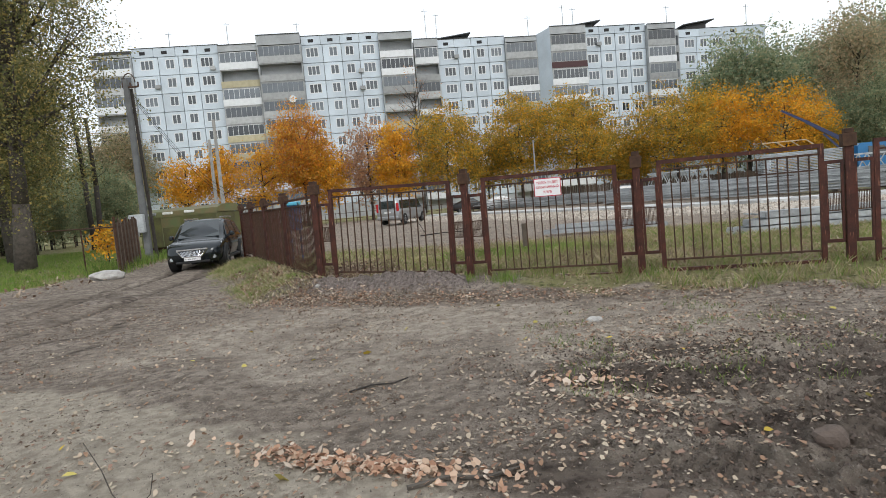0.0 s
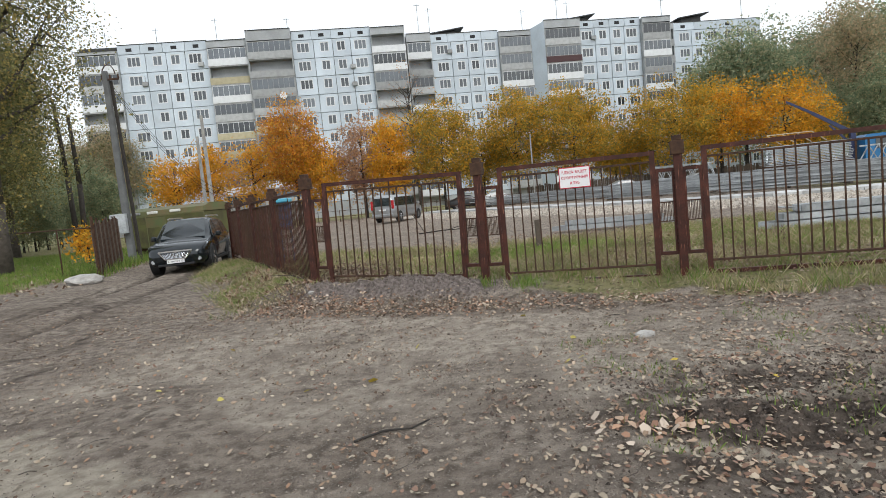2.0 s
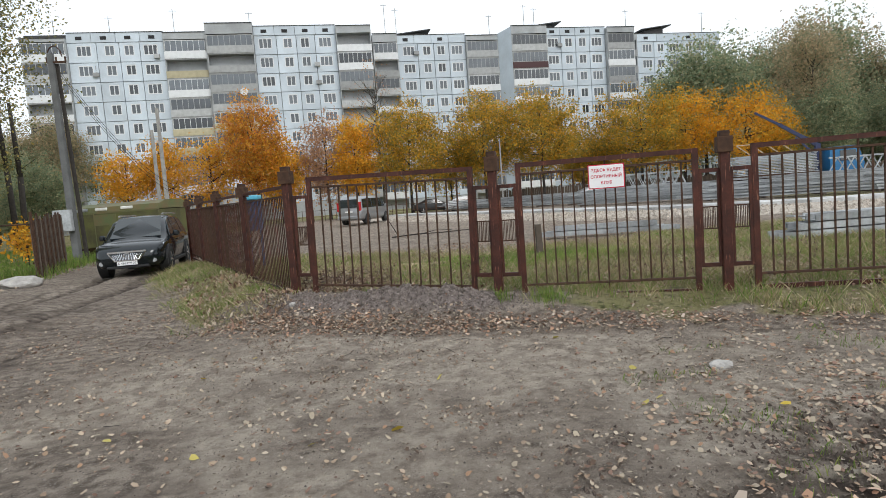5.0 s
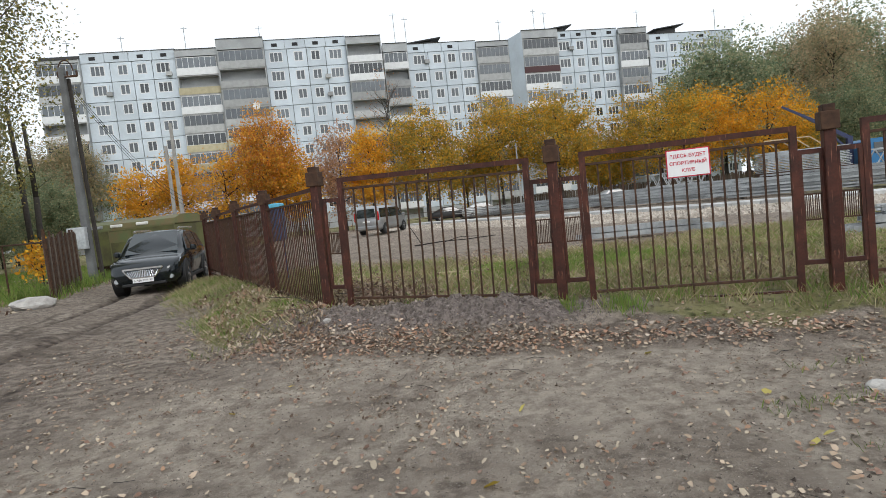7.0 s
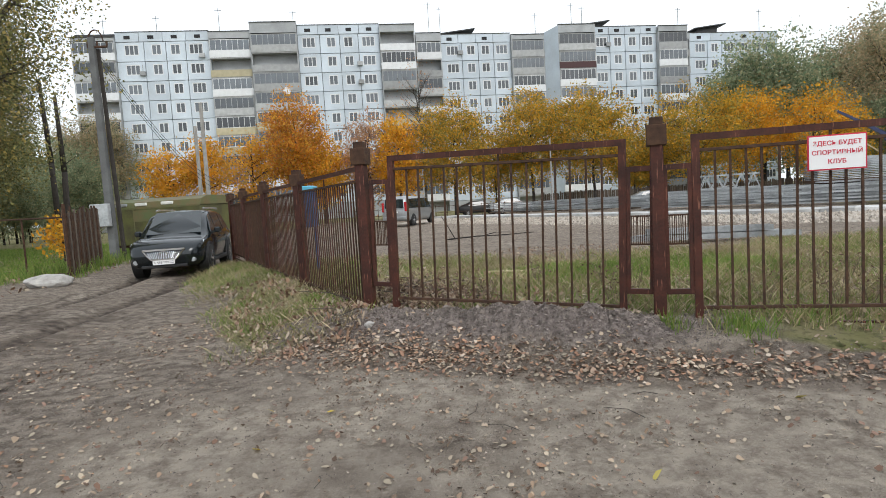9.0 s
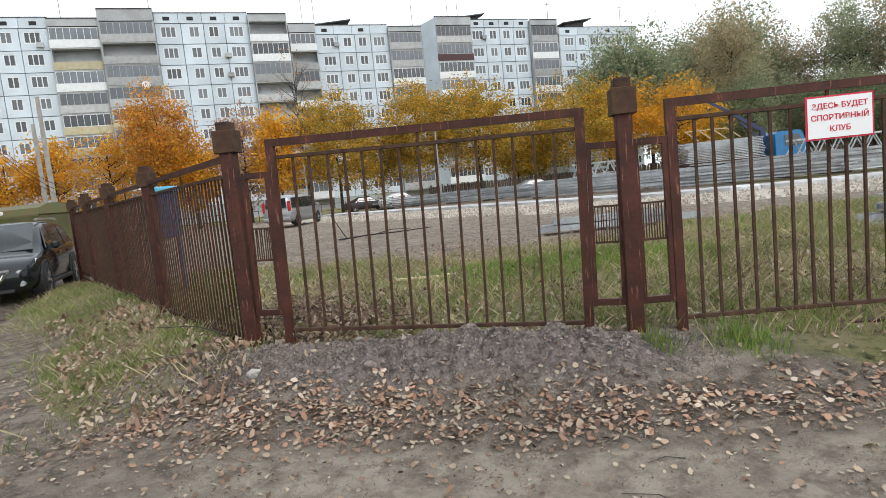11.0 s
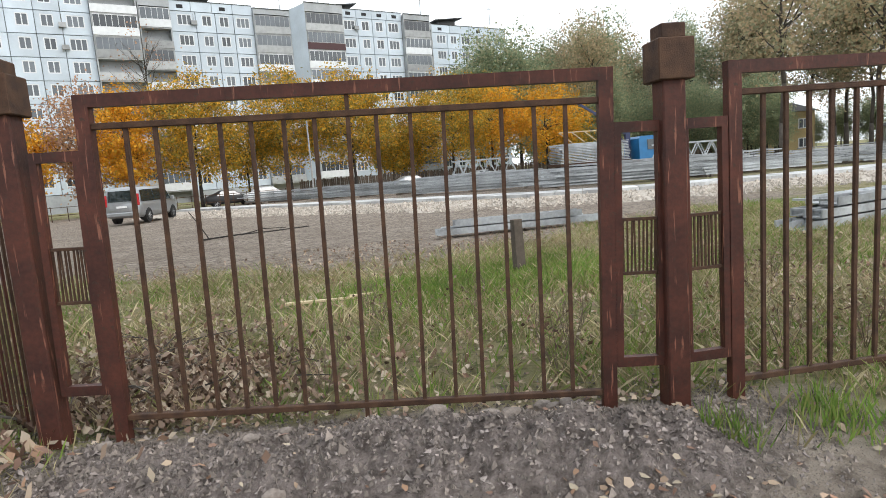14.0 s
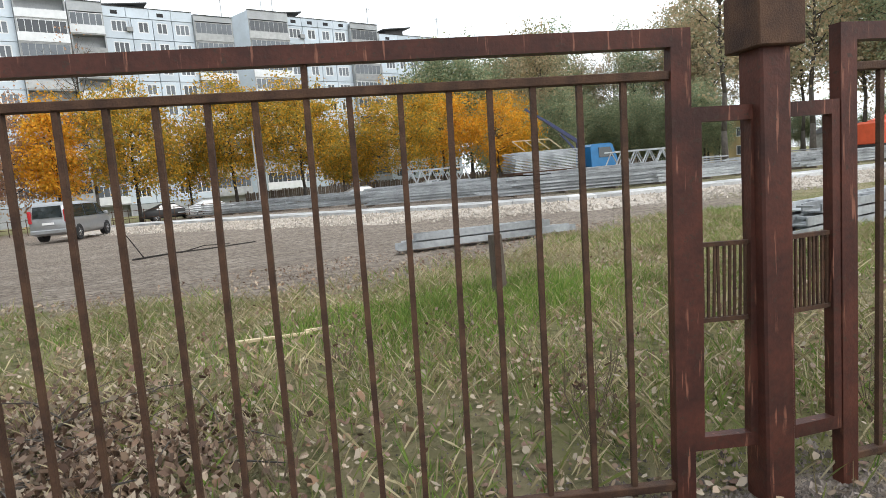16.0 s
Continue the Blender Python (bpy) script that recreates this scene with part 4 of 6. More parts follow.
# ---- pole with its box ----
pole = thing("utility_pole", Matrix.Translation((-13.5, 27.0, 0.2)), "grey concrete utility pole with painted-in shaded side and a meter box", "utility pole")
bm = bmesh.new()
bar(bm, (0, 0, -0.3), (-0.05, 0, 8.1), 0.27, 0.24, w2=0.19)
part("pole_shaft", bm, POLEC, pole)
# dark bar hugging the shaft, standing in for its shaded side
bm = bmesh.new()
bar(bm, (0.26, 0.2, -0.3), (0.10, 0.12, 7.7), 0.12, 0.12, w2=0.10)
part("strut", bm, BARKD, pole, "dark bar standing in for the pole's shaded side")
bm = bmesh.new()
bbox(bm, -0.55, 0.12, -0.42, -0.18, 1.15, 2.0, bevel=0.02)
part("meter_box", bm, GALV, pole, "pale grey steel meter box")
bm = bmesh.new()
bar(bm, (-0.2, 0, 7.75), (0.5, 0, 7.75), 0.07)
for i in range(6):
    a, b = math.pi * i / 6, math.pi * (i + 1) / 6
    bar(bm, (0.1 - 0.28 * math.cos(a), 0, 7.95 + 0.42 * math.sin(a)), (0.1 - 0.28 * math.cos(b), 0, 7.95 + 0.42 * math.sin(b)), 0.035)
for x in (-0.2, 0.15, 0.5):
    bar(bm, (x, 0, 7.75), (x, 0, 7.95), 0.07, sides=6)
part("crossarm", bm, RUSTDARK, pole)
bm = bmesh.new()
for k in range(3):
    for i in range(14):
        f, g = i / 14, (i + 1) / 14
        p = lambda t: Vector((0.1 + 2.6 * t, 0.2 * k + 10 * t, 7.6 - 0.25 * k - 5.0 * t - 1.6 * math.sin(math.pi * t)))  # noqa: E731
        bar(bm, p(f), p(g), 0.022, sides=3)
part("cable", bm, BLACKP, pole)
for x, y, h in ((-17.4, 47, 9.5), (-19.5, 51, 8.5)):
    bm = bmesh.new()
    bar(bm, (0, 0, -0.3), (0, 0, h), 0.26, w2=0.18)
    part("utility_pole", bm, CONC, None, "plain pale concrete pole farther off", at=Matrix.Translation((x, y, 0)), category="utility pole")
bm = bmesh.new()
bar(bm, (0, 0, 0), (0, 0, 6.6), 0.16, sides=8, w2=0.12)
part("utility_pole", bm, CONC, None, "plain pale concrete pole before the maples", at=Matrix.Translation((9.3, 58, 0)), category="utility pole")

# ---- site trailer ----
tr = thing("site_trailer", pose(-13.5, 31.9, 0.0, 0, 0, -12), "olive-green site trailer with a rounded brown roof and pale roof panes", "site trailer")
W2, D2 = 2.35, 1.15
bm = bmesh.new()
bbox(bm, -W2, W2, -D2, D2, 0.42, 2.05, bevel=0.04)
part("body", bm, OLIVE, tr)
bm = bmesh.new()
prof = [(-D2 - 0.02, 2.06), (-D2 + 0.05, 2.3), (-0.6, 2.46), (0.6, 2.46), (D2 - 0.05, 2.3), (D2 + 0.02, 2.06)]
rr = [[bm.verts.new((x, y, z)) for y, z in prof] for x in (-W2 - 0.03, W2 + 0.03)]
for i in range(5):
    bm.faces.new((rr[0][i], rr[0][i + 1], rr[1][i + 1], rr[1][i]))
bm.faces.new(rr[0]), bm.faces.new(rr[1][::-1]), bm.faces.new((rr[0][0], rr[1][0], rr[1][5], rr[0][5]))
part("roof", bm, OLIVEROOF, tr)
SHINE = mat("pale_roof_pane", (0.8, 0.8, 0.76), 0.25, spec=0.8)
for x in (-1.55, -0.55, 0.75):
    bm = bmesh.new()
    bbox(bm, x - 0.3, x + 0.3, -D2 - 0.05, -D2 + 0.06, 2.13, 2.27, bevel=0.03)
    part("roof_pane", bm, SHINE if x > -1 else GALV, tr)
for x, w in ((0.72, 0.34),):
    bm = bmesh.new()
    for x0, x1, z0, z1 in ((x - w, x + w, 1.78, 1.84), (x - w, x + w, 1.34, 1.40), (x - w, x - w + 0.06, 1.40, 1.78), (x + w - 0.06, x + w, 1.40, 1.78)):
        bbox(bm, x0, x1, -D2 - 0.04, -D2 + 0.01, z0, z1)
    f = part("window_frame", bm, OLIVEROOF, tr)
    bm = bmesh.new()
    bbox(bm, x - w + 0.06, x + w - 0.06, -D2 - 0.02, -D2 + 0.01, 1.40, 1.78)
    part("pane", bm, GLASS, f)
for x0, x1, z0, z1, m_, nm in ((-0.95, 0.15, 1.45, 1.95, OLIVEROOF, "patch_panel"), (-0.99, -0.95, 0.45, 2.0, OLIVEROOF, "seam"), (0.75, 1.15, 0.95, 1.2, BLUE, "paint_patch"), (-W2, W2, 2.0, 2.06, OLIVEROOF, "trim")):
    bm = bmesh.new()
    bbox(bm, x0, x1, -D2 - 0.015, -D2 + 0.004, z0, z1)
    part(nm, bm, m_, tr)
bm = bmesh.new()
bbox(bm, W2 - 0.55, W2 + 0.1, -D2 - 0.5, -D2 - 0.03, 1.22, 1.5, bevel=0.03)
bbox(bm, W2 - 0.58, W2 + 0.13, -D2 - 0.53, -D2 - 0.03, 1.51, 1.55)
part("letter_box", bm, BLUE, tr, "blue box with a pale lid")
bm = bmesh.new()
bbox(bm, -W2, W2 + 0.1, -0.9, 0.9, 0.3, 0.42)
for x, y in ((-1.6, -0.7), (1.5, -0.7), (-1.6, 0.7), (1.5, 0.7)):
    bar(bm, (x, y, -0.1), (x, y, 0.42), 0.16)
bar(bm, (W2 + 0.1, -0.4, 0.36), (W2 + 1.3, 0.2, 0.2), 0.09)
bar(bm, (W2 + 0.1, 0.6, 0.36), (W2 + 1.3, 0.2, 0.2), 0.09)
bar(bm, (W2 + 0.25, -0.8, 1.0), (W2 + 0.7, -0.4, 0.3), 0.05)
bar(bm, (W2 + 0.05, -0.8, 1.3), (W2 + 0.7, -0.4, 0.0), 0.05)
part("chassis", bm, RUSTDARK, tr)

# ---- open gate and board fence on the left of the track ----
gate = thing("metal_gate", pose(-11.75, 21.4, 0.0, 0, 0, 153), "open low steel gate frame of dark tubes beside the track", "gate")
for nm, a, b, w in (("gate_post", (0, 0, -0.2), (0, 0, 2.1), 0.10), ("gate_upright", (2.1, 0, 0.08), (2.1, 0, 1.72), 0.06), ("top_tube", (0.05, 0, 1.72), (4.6, 0, 1.78), 0.05), ("bottom_tube", (0.05, 0, 0.12), (2.1, 0, 0.10), 0.04)):
    bm = bmesh.new()
    bar(bm, a, b, w, sides=6)
    part(nm, bm, RUSTDARK, gate)
bf = thing("board_fence", pose(-11.9, 21.6, 0.0, 0, 0, 105), "dark brown sagging board fence beside the track", "fence")
rng = random.Random(3)
for i in range(22):
    bm = bmesh.new()
    h = 1.95 + rng.uniform(-0.12, 0.15)
    bar(bm, (0.16 * i, rng.uniform(-0.02, 0.02), 0.0), (0.16 * i + rng.uniform(-0.03, 0.03), 0, h), 0.13, 0.03)
    part("board", bm, RUSTDARK if i % 3 else WOOD, bf)
bm = bmesh.new()
bar(bm, (0, 0.05, 1.6), (3.45, 0.05, 1.6), 0.06)
bar(bm, (0, 0.05, 0.5), (3.45, 0.05, 0.5), 0.06)
part("rail", bm, RUSTDARK, bf)
bm = bmesh.new()
bmesh.ops.create_icosphere(bm, subdivisions=3, radius=0.5)
for v in bm.verts:
    v.co = Vector((v.co.x * 1.2, v.co.y * 0.8, v.co.z * 0.4)) * (1 + 0.25 * noise.noise(v.co * 3))
part("slab", bm, STONE, None, "flat pale broken stone slab beside the track", at=Matrix.Translation((-11.2, 19.7, 0.08)), category="stone")


# ---- vehicles ----
def loft(bm, rings, close=True):
    """Joins rings of equal point count into a skin and caps both ends."""
    vs = [[bm.verts.new(c) for c in r] for r in rings]
    n = len(vs[0])
    for a, b in zip(vs, vs[1:]):
        for i in range(n):
            j = (i + 1) % n
            bm.faces.new((a[i], a[j], b[j], b[i]))
    if close:
        bm.faces.new(vs[0][::-1]), bm.faces.new(vs[-1])
    return vs


def wheel(car, x, y, r, w, spokes=7):
    side = 1 if y > 0 else -1
    bm = bmesh.new()
    prof = [(r * 0.64, -w / 2), (r * 0.93, -w / 2), (r, -w / 2 + 0.03), (r, w / 2 - 0.03), (r * 0.93, w / 2), (r * 0.64, w / 2)]
    n = 28
    ring = [[bm.verts.new((math.cos(math.tau * i / n) * a, b, math.sin(math.tau * i / n) * a)) for a, b in prof] for i in range(n)]
    for i in range(n):
        A, B = ring[i], ring[(i + 1) % n]
        for j in range(6):
            bm.faces.new((A[j], A[(j + 1) % 6], B[(j + 1) % 6], B[j]))
    t = part("wheel", bm, TYRE, car, at=Matrix.Translation((x, y, r)), smooth=False)
    bm = bmesh.new()
    yo = side * (w / 2 - 0.03)
    for i in range(spokes):
        a = math.tau * i / spokes
        bar(bm, (0, yo, 0), (math.cos(a) * r * 0.63, yo, math.sin(a) * r * 0.63), 0.07, 0.03)
    for i in range(24):
        a, b = math.tau * i / 24, math.tau * (i + 1) / 24
        bar(bm, (math.cos(a) * r * 0.64, yo, math.sin(a) * r * 0.64), (math.cos(b) * r * 0.64, yo, math.sin(b) * r * 0.64), 0.035)
    bar(bm, (0, yo - 0.02, 0), (0, yo + 0.02, 0), 0.12, sides=10)
    part("rim", bm, CHROME, t)
    bm = bmesh.new()
    bar(bm, (0, -side * 0.02, 0), (0, side * (w / 2 - 0.06), 0), r * 1.26, sides=24)
    part("brake_disc", bm, BLACKP, t)


def car_body(car, sections, paint, glass_z, arches, r, half=0.94):
    """sections: x, floor height, waist height, roof height, half width at waist, half width at roof."""
    bm = bmesh.new()
    rings = []
    for x, zf, zw, zr, hw, hr in sections:
        q = [(0.0, zf), (hw * 0.86, zf), (hw * 0.97, zf + 0.12), (hw, (zf + zw) / 2), (hw * 0.985, zw - 0.06), (hw * 0.94, zw)]
        q += [(hr + (hw * 0.94 - hr) * 0.15, zw + (zr - zw) * 0.88), (hr * 0.85, zr - 0.015), (0, zr + 0.02)] if zr - zw > 0.05 else [(hw * 0.86, zw + 0.015), (hw * 0.6, zw + 0.035), (0, zw + 0.05)]
        rings.append([(x, y, z) for y, z in q] + [(x, -y, z) for y, z in q[-2:0:-1]])
    loft(bm, rings)
    return part("body", bm, paint, car, smooth=True)


def sheet(bm, pts, t=0.012):
    """A thin curved plate from four corners, given counter-clockwise seen from outside."""
    p = [Vector(c) for c in pts]
    n = (p[1] - p[0]).cross(p[3] - p[0]).normalized() * t
    a = [bm.verts.new(c + n) for c in p]
    b = [bm.verts.new(c - n) for c in p]
    k = len(p)
    bm.faces.new(a), bm.faces.new(b[::-1])
    for i in range(k):
        j = (i + 1) % k
        bm.faces.new((a[i], b[i], b[j], a[j]))


suv = thing("parked_suv", pose(-8.62, 21.9, 0.02, 0, 0, -80), "glossy dark green-black SUV with silver roof rails", "car")
S = [(-2.36, 0.50, 0.92, 0.95, 0.78, 0.5), (-2.30, 0.36, 1.00, 1.06, 0.88, 0.55), (-2.05, 0.30, 1.04, 1.46, 0.92, 0.60), (-1.55, 0.24, 1.03, 1.63, 0.94, 0.66), (-0.8, 0.22, 1.02, 1.69, 0.94, 0.69),
     (0.0, 0.22, 1.00, 1.68, 0.94, 0.70), (0.5, 0.22, 0.99, 1.60, 0.94, 0.70), (1.05, 0.22, 0.98, 1.24, 0.94, 0.76), (1.32, 0.22, 0.97, 1.0, 0.935, 0.8), (1.75, 0.24, 0.92, 0.94, 0.92, 0.8), (2.08, 0.26, 0.86, 0.88, 0.88, 0.7), (2.28, 0.28, 0.76, 0.78, 0.80, 0.6), (2.38, 0.34, 0.64, 0.66, 0.66, 0.5)]
car_body(suv, S, CARPAINT, 1.0, (), 0.37)
for nm, pts in (("windscreen", ((1.24, -0.70, 1.06), (1.24, 0.70, 1.06), (0.44, 0.60, 1.64), (0.44, -0.60, 1.64))),
                ("rear_window", ((-2.22, 0.62, 1.12), (-2.22, -0.62, 1.12), (-1.85, -0.56, 1.52), (-1.85, 0.56, 1.52)))):
    bm = bmesh.new()
    sheet(bm, pts, 0.02)
    part(nm, bm, CARGLASS, suv, "tinted glass reflecting trees and sky")
for sgn in (1, -1):
    for a, b, c, d in (((0.98, 1.06), (0.22, 1.06), (0.22, 1.58), (0.52, 1.52)), ((0.14, 1.06), (-0.85, 1.07), (-0.85, 1.60), (0.14, 1.60)), ((-0.93, 1.07), (-1.75, 1.12), (-1.55, 1.50), (-0.93, 1.58))):
        bm = bmesh.new()
        yz = lambda z: sgn * (0.905 - (z - 1.03) * 0.335)  # noqa: E731
        q = [(p[0], yz(p[1]), p[1]) for p in (a, b, c, d)]
        sheet(bm, q if sgn > 0 else q[::-1], 0.012)
        part("side_window", bm, CARGLASS, suv)
    bm = bmesh.new()
    for i in range(8):
        x0, x1 = 0.35 - 0.25 * i, 0.35 - 0.25 * (i + 1)
        z = lambda x: 1.70 + 0.035 * min(1, (0.4 - x) / 0.3) * min(1, (x + 1.7) / 0.3)  # noqa: E731
        bar(bm, (x0, sgn * 0.62, z(x0)), (x1, sgn * 0.62, z(x1)), 0.045)
    part("roof_rail", bm, CHROME, suv, "silver roof rail")
    bm = bmesh.new()
    bbox(bm, 0.62, 0.82, min(sgn * 0.96, sgn * 1.13), max(sgn * 0.96, sgn * 1.13), 1.02, 1.18, bevel=0.04)
    bar(bm, (0.72, sgn * 0.88, 1.04), (0.72, sgn * 1.0, 1.06), 0.07)
    part("wing_mirror", bm, CARPAINT, suv)
    bm = bmesh.new()
    sheet(bm, [(2.30, sgn * 0.48, 0.66), (2.02, sgn * 0.86, 0.76), (1.82, sgn * 0.885, 0.88), (2.20, sgn * 0.50, 0.80)][:: sgn], 0.03)
    part("headlight", bm, LAMP, suv, "clear swept-back headlight")
    bm = bmesh.new()
    bar(bm, (2.22, sgn * 0.70, 0.42), (2.36, sgn * 0.68, 0.42), 0.12, sides=12)
    part("fog_light", bm, LAMP, suv)
    bm = bmesh.new()
    for x in (0.06, -0.9):
        bar(bm, (x, sgn * 0.945, 0.90), (x - 0.18, sgn * 0.945, 0.91), 0.03)
    part("door_handle", bm, CARPAINT, suv)
    bm = bmesh.new()
    bbox(bm, -1.0, 1.0, min(sgn * 0.90, sgn * 0.955), max(sgn * 0.90, sgn * 0.955), 0.24, 0.34, bevel=0.02)
    part("sill_trim", bm, BLACKP, suv)
    for x in (1.42, -1.32):
        bm = bmesh.new()
        for i in range(14):
            a, b = math.pi * (i - 0.5) / 13, math.pi * (i + 0.5) / 13
            if a < -0.2 or b > math.pi + 0.3:
                continue
            bar(bm, (x + 0.43 * math.cos(a), sgn * 0.93, 0.37 + 0.43 * math.sin(a)), (x + 0.43 * math.cos(b), sgn * 0.93, 0.37 + 0.43 * math.sin(b)), 0.05, 0.04)
        bar(bm, (x, sgn * 0.70, 0.37), (x, sgn * 0.944, 0.37), 0.86, sides=26)
        part("wheel_arch", bm, BLACKP, suv)
        wheel(suv, x, sgn * 0.86, 0.37, 0.24)
    bm = bmesh.new()
    bbox(bm, -2.36, -2.22, min(sgn * 0.55, sgn * 0.86), max(sgn * 0.55, sgn * 0.86), 0.86, 1.02, bevel=0.02)
    part("tail_light", bm, REDL, suv)
bm = bmesh.new()
for z0, w0, z1, w1 in ((0.48, 0.30, 0.50, 0.32),):
    bar(bm, (2.44, -0.30, 0.47), (2.44, 0.30, 0.47), 0.03)
    bar(bm, (2.36, -0.50, 0.71), (2.36, 0.50, 0.71), 0.045)
    for s in (1, -1):
        bar(bm, (2.44, s * 0.30, 0.47), (2.36, s * 0.50, 0.71), 0.03)
part("grille_surround", bm, CHROME, suv)
bm = bmesh.new()
sheet(bm, [(2.42, -0.3, 0.48), (2.42, 0.3, 0.48), (2.345, 0.48, 0.70), (2.345, -0.48, 0.70)], 0.012)
gr = part("grille", bm, BLACKP, suv)
bm = bmesh.new()
for i in range(17):
    y = -0.4 + 0.05 * i
    bar(bm, (2.437, y * 0.75, 0.49), (2.362, y, 0.69), 0.012)
part("grille_bar", bm, CHROME, gr)
bm = bmesh.new()
for i in range(20):
    a, b = math.tau * i / 20, math.tau * (i + 1) / 20
    bar(bm, (2.42, 0.085 * math.cos(a), 0.61 + 0.06 * math.sin(a)), (2.42, 0.085 * math.cos(b), 0.61 + 0.06 * math.sin(b)), 0.014)
part("badge", bm, CHROME, suv)
bm = bmesh.new()
bbox(bm, 2.42, 2.45, -0.26, 0.26, 0.34, 0.455, bevel=0.006)
plate = part("number_plate", bm, SIGNW, suv, "white number plate with black characters")


def text_on(s, size, parent, at, material, name="lettering", bold=0.0):
    c = bpy.data.curves.new(name, "FONT")
    c.body, c.size, c.align_x, c.align_y = s, size, "CENTER", "CENTER"
    c.extrude, c.offset = 0.001, bold
    tmp = bpy.data.objects.new(name, c)
    me_ = bpy.data.meshes.new_from_object(tmp)
    bpy.data.objects.remove(tmp)
    me_.materials.clear()
    me_.materials.append(material)
    return part(name, me_, None, parent, at=at)


text_on("K 466 MM 32", 0.085, plate, Matrix.Translation((2.4525, 0, 0.397)) @ pose(0, 0, 0, 90, 0, 90), BLACKP)
bm = bmesh.new()
bbox(bm, 2.10, 2.40, -0.55, 0.55, 0.25, 0.33, bevel=0.02)
part("lower_intake", bm, BLACKP, suv)

van = thing("parked_van", pose(-3.1, 46.5, 0.12, 0, 0, 67.5), "silver passenger van parked on the bare ground of the site", "van")
S = [(-2.55, 0.45, 1.05, 1.10, 0.88, 0.7), (-2.50, 0.32, 1.08, 1.80, 0.93, 0.76), (-2.2, 0.26, 1.08, 1.92, 0.95, 0.79), (0.6, 0.25, 1.06, 1.93, 0.96, 0.79), (1.15, 0.25, 1.04, 1.84, 0.96, 0.78), (1.75, 0.26, 1.05, 1.30, 0.95, 0.78), (1.98, 0.27, 1.04, 1.06, 0.94, 0.7), (2.4, 0.3, 0.92, 0.94, 0.88, 0.7), (2.57, 0.38, 0.75, 0.77, 0.74, 0.5)]
car_body(van, S, SILVER, 1.0, (), 0.33)
for s in (1, -1):
    yz = lambda z: s * (0.925 - (z - 1.08) * 0.145)  # noqa: E731
    for a, b, c, d in (((1.52, 1.12), (0.75, 1.12), (0.75, 1.74), (1.08, 1.74)), ((0.66, 1.12), (-0.62, 1.12), (-0.62, 1.76), (0.66, 1.76)), ((-0.7, 1.12), (-2.2, 1.12), (-2.1, 1.74), (-0.7, 1.76))):
        bm = bmesh.new()
        q = [(p[0], yz(p[1]) + s * 0.004, p[1]) for p in (a, b, c, d)]
        sheet(bm, q if s > 0 else q[::-1], 0.012)
        part("side_window", bm, CARGLASS, van)
    bm = bmesh.new()
    bbox(bm, -2.58, -2.40, min(s * 0.76, s * 0.93), max(s * 0.76, s * 0.93), 0.92, 1.55, bevel=0.03)
    part("tail_light", bm, REDL, van, "tall red tail light")
    bm = bmesh.new()
    bbox(bm, 1.42, 1.58, min(s * 0.97, s * 1.15), max(s * 0.97, s * 1.15), 1.08, 1.28, bevel=0.03)
    part("wing_mirror", bm, SILVER, van)
    for x in (1.62, -1.55):
        bm = bmesh.new()
        bar(bm, (x, s * 0.7, 0.34), (x, s * 0.955, 0.34), 0.80, sides=24)
        part("wheel_arch", bm, BLACKP, van)
        wheel(van, x, s * 0.88, 0.335, 0.2, 6)
bm = bmesh.new()
sheet(bm, ((-2.56, 0.70, 1.16), (-2.56, -0.70, 1.16), (-2.50, -0.66, 1.74), (-2.50, 0.66, 1.74)), 0.02)
part("rear_window", bm, CARGLASS, van)
bm = bmesh.new()
sheet(bm, ((1.82, -0.74, 1.14), (1.82, 0.74, 1.14), (1.16, 0.68, 1.80), (1.16, -0.68, 1.80)), 0.02)
part("windscreen", bm, CARGLASS, van)
bm = bmesh.new()
bbox(bm, -2.66, -2.44, -0.88, 0.88, 0.36, 0.58, bevel=0.04)
part("rear_bumper", bm, SILVER, van)
bm = bmesh.new()
bbox(bm, -2.60, -2.54, -0.27, 0.27, 0.82, 0.93)
part("number_plate", bm, SIGNW, van)

for x, y, rz, c, lb in ((6.2, 62, 5, WHITE, "white saloon parked before the board fence"), (3.0, 63.5, 5, BLACKP, "dark saloon parked before the maples"), (17.5, 56, 0, SILVER, "pale saloon parked beyond the stacks"), (25, 57, 8, SILVER, "grey saloon parked beyond the stacks")):
    car = thing("parked_car", pose(x, y, 0, 0, 0, rz), lb, "car", "cars parked by the board fence")
    S = [(-2.1, 0.4, 0.85, 0.87, 0.7, 0.5), (-1.95, 0.28, 0.9, 0.92, 0.8, 0.6), (-1.3, 0.25, 0.92, 1.18, 0.84, 0.6), (-0.8, 0.24, 0.9, 1.40, 0.84, 0.6), (0.3, 0.24, 0.9, 1.42, 0.84, 0.6), (1.0, 0.24, 0.88, 0.95, 0.84, 0.7), (1.8, 0.28, 0.78, 0.8, 0.8, 0.6), (2.1, 0.38, 0.62, 0.64, 0.66, 0.4)]
    car_body(car, S, c, 0, (), 0.3)
    for s in (1, -1):
        bm = bmesh.new()
        q = [(0.85, s * 0.80, 0.95), (-1.2, s * 0.80, 0.95), (-0.8, s * 0.68, 1.33), (0.3, s * 0.68, 1.33)]
        sheet(bm, q if s > 0 else q[::-1], 0.012)
        part("side_window", bm, CARGLASS, car)
        for xx in (1.3, -1.25):
            wheel(car, xx, s * 0.76, 0.3, 0.18, 5)

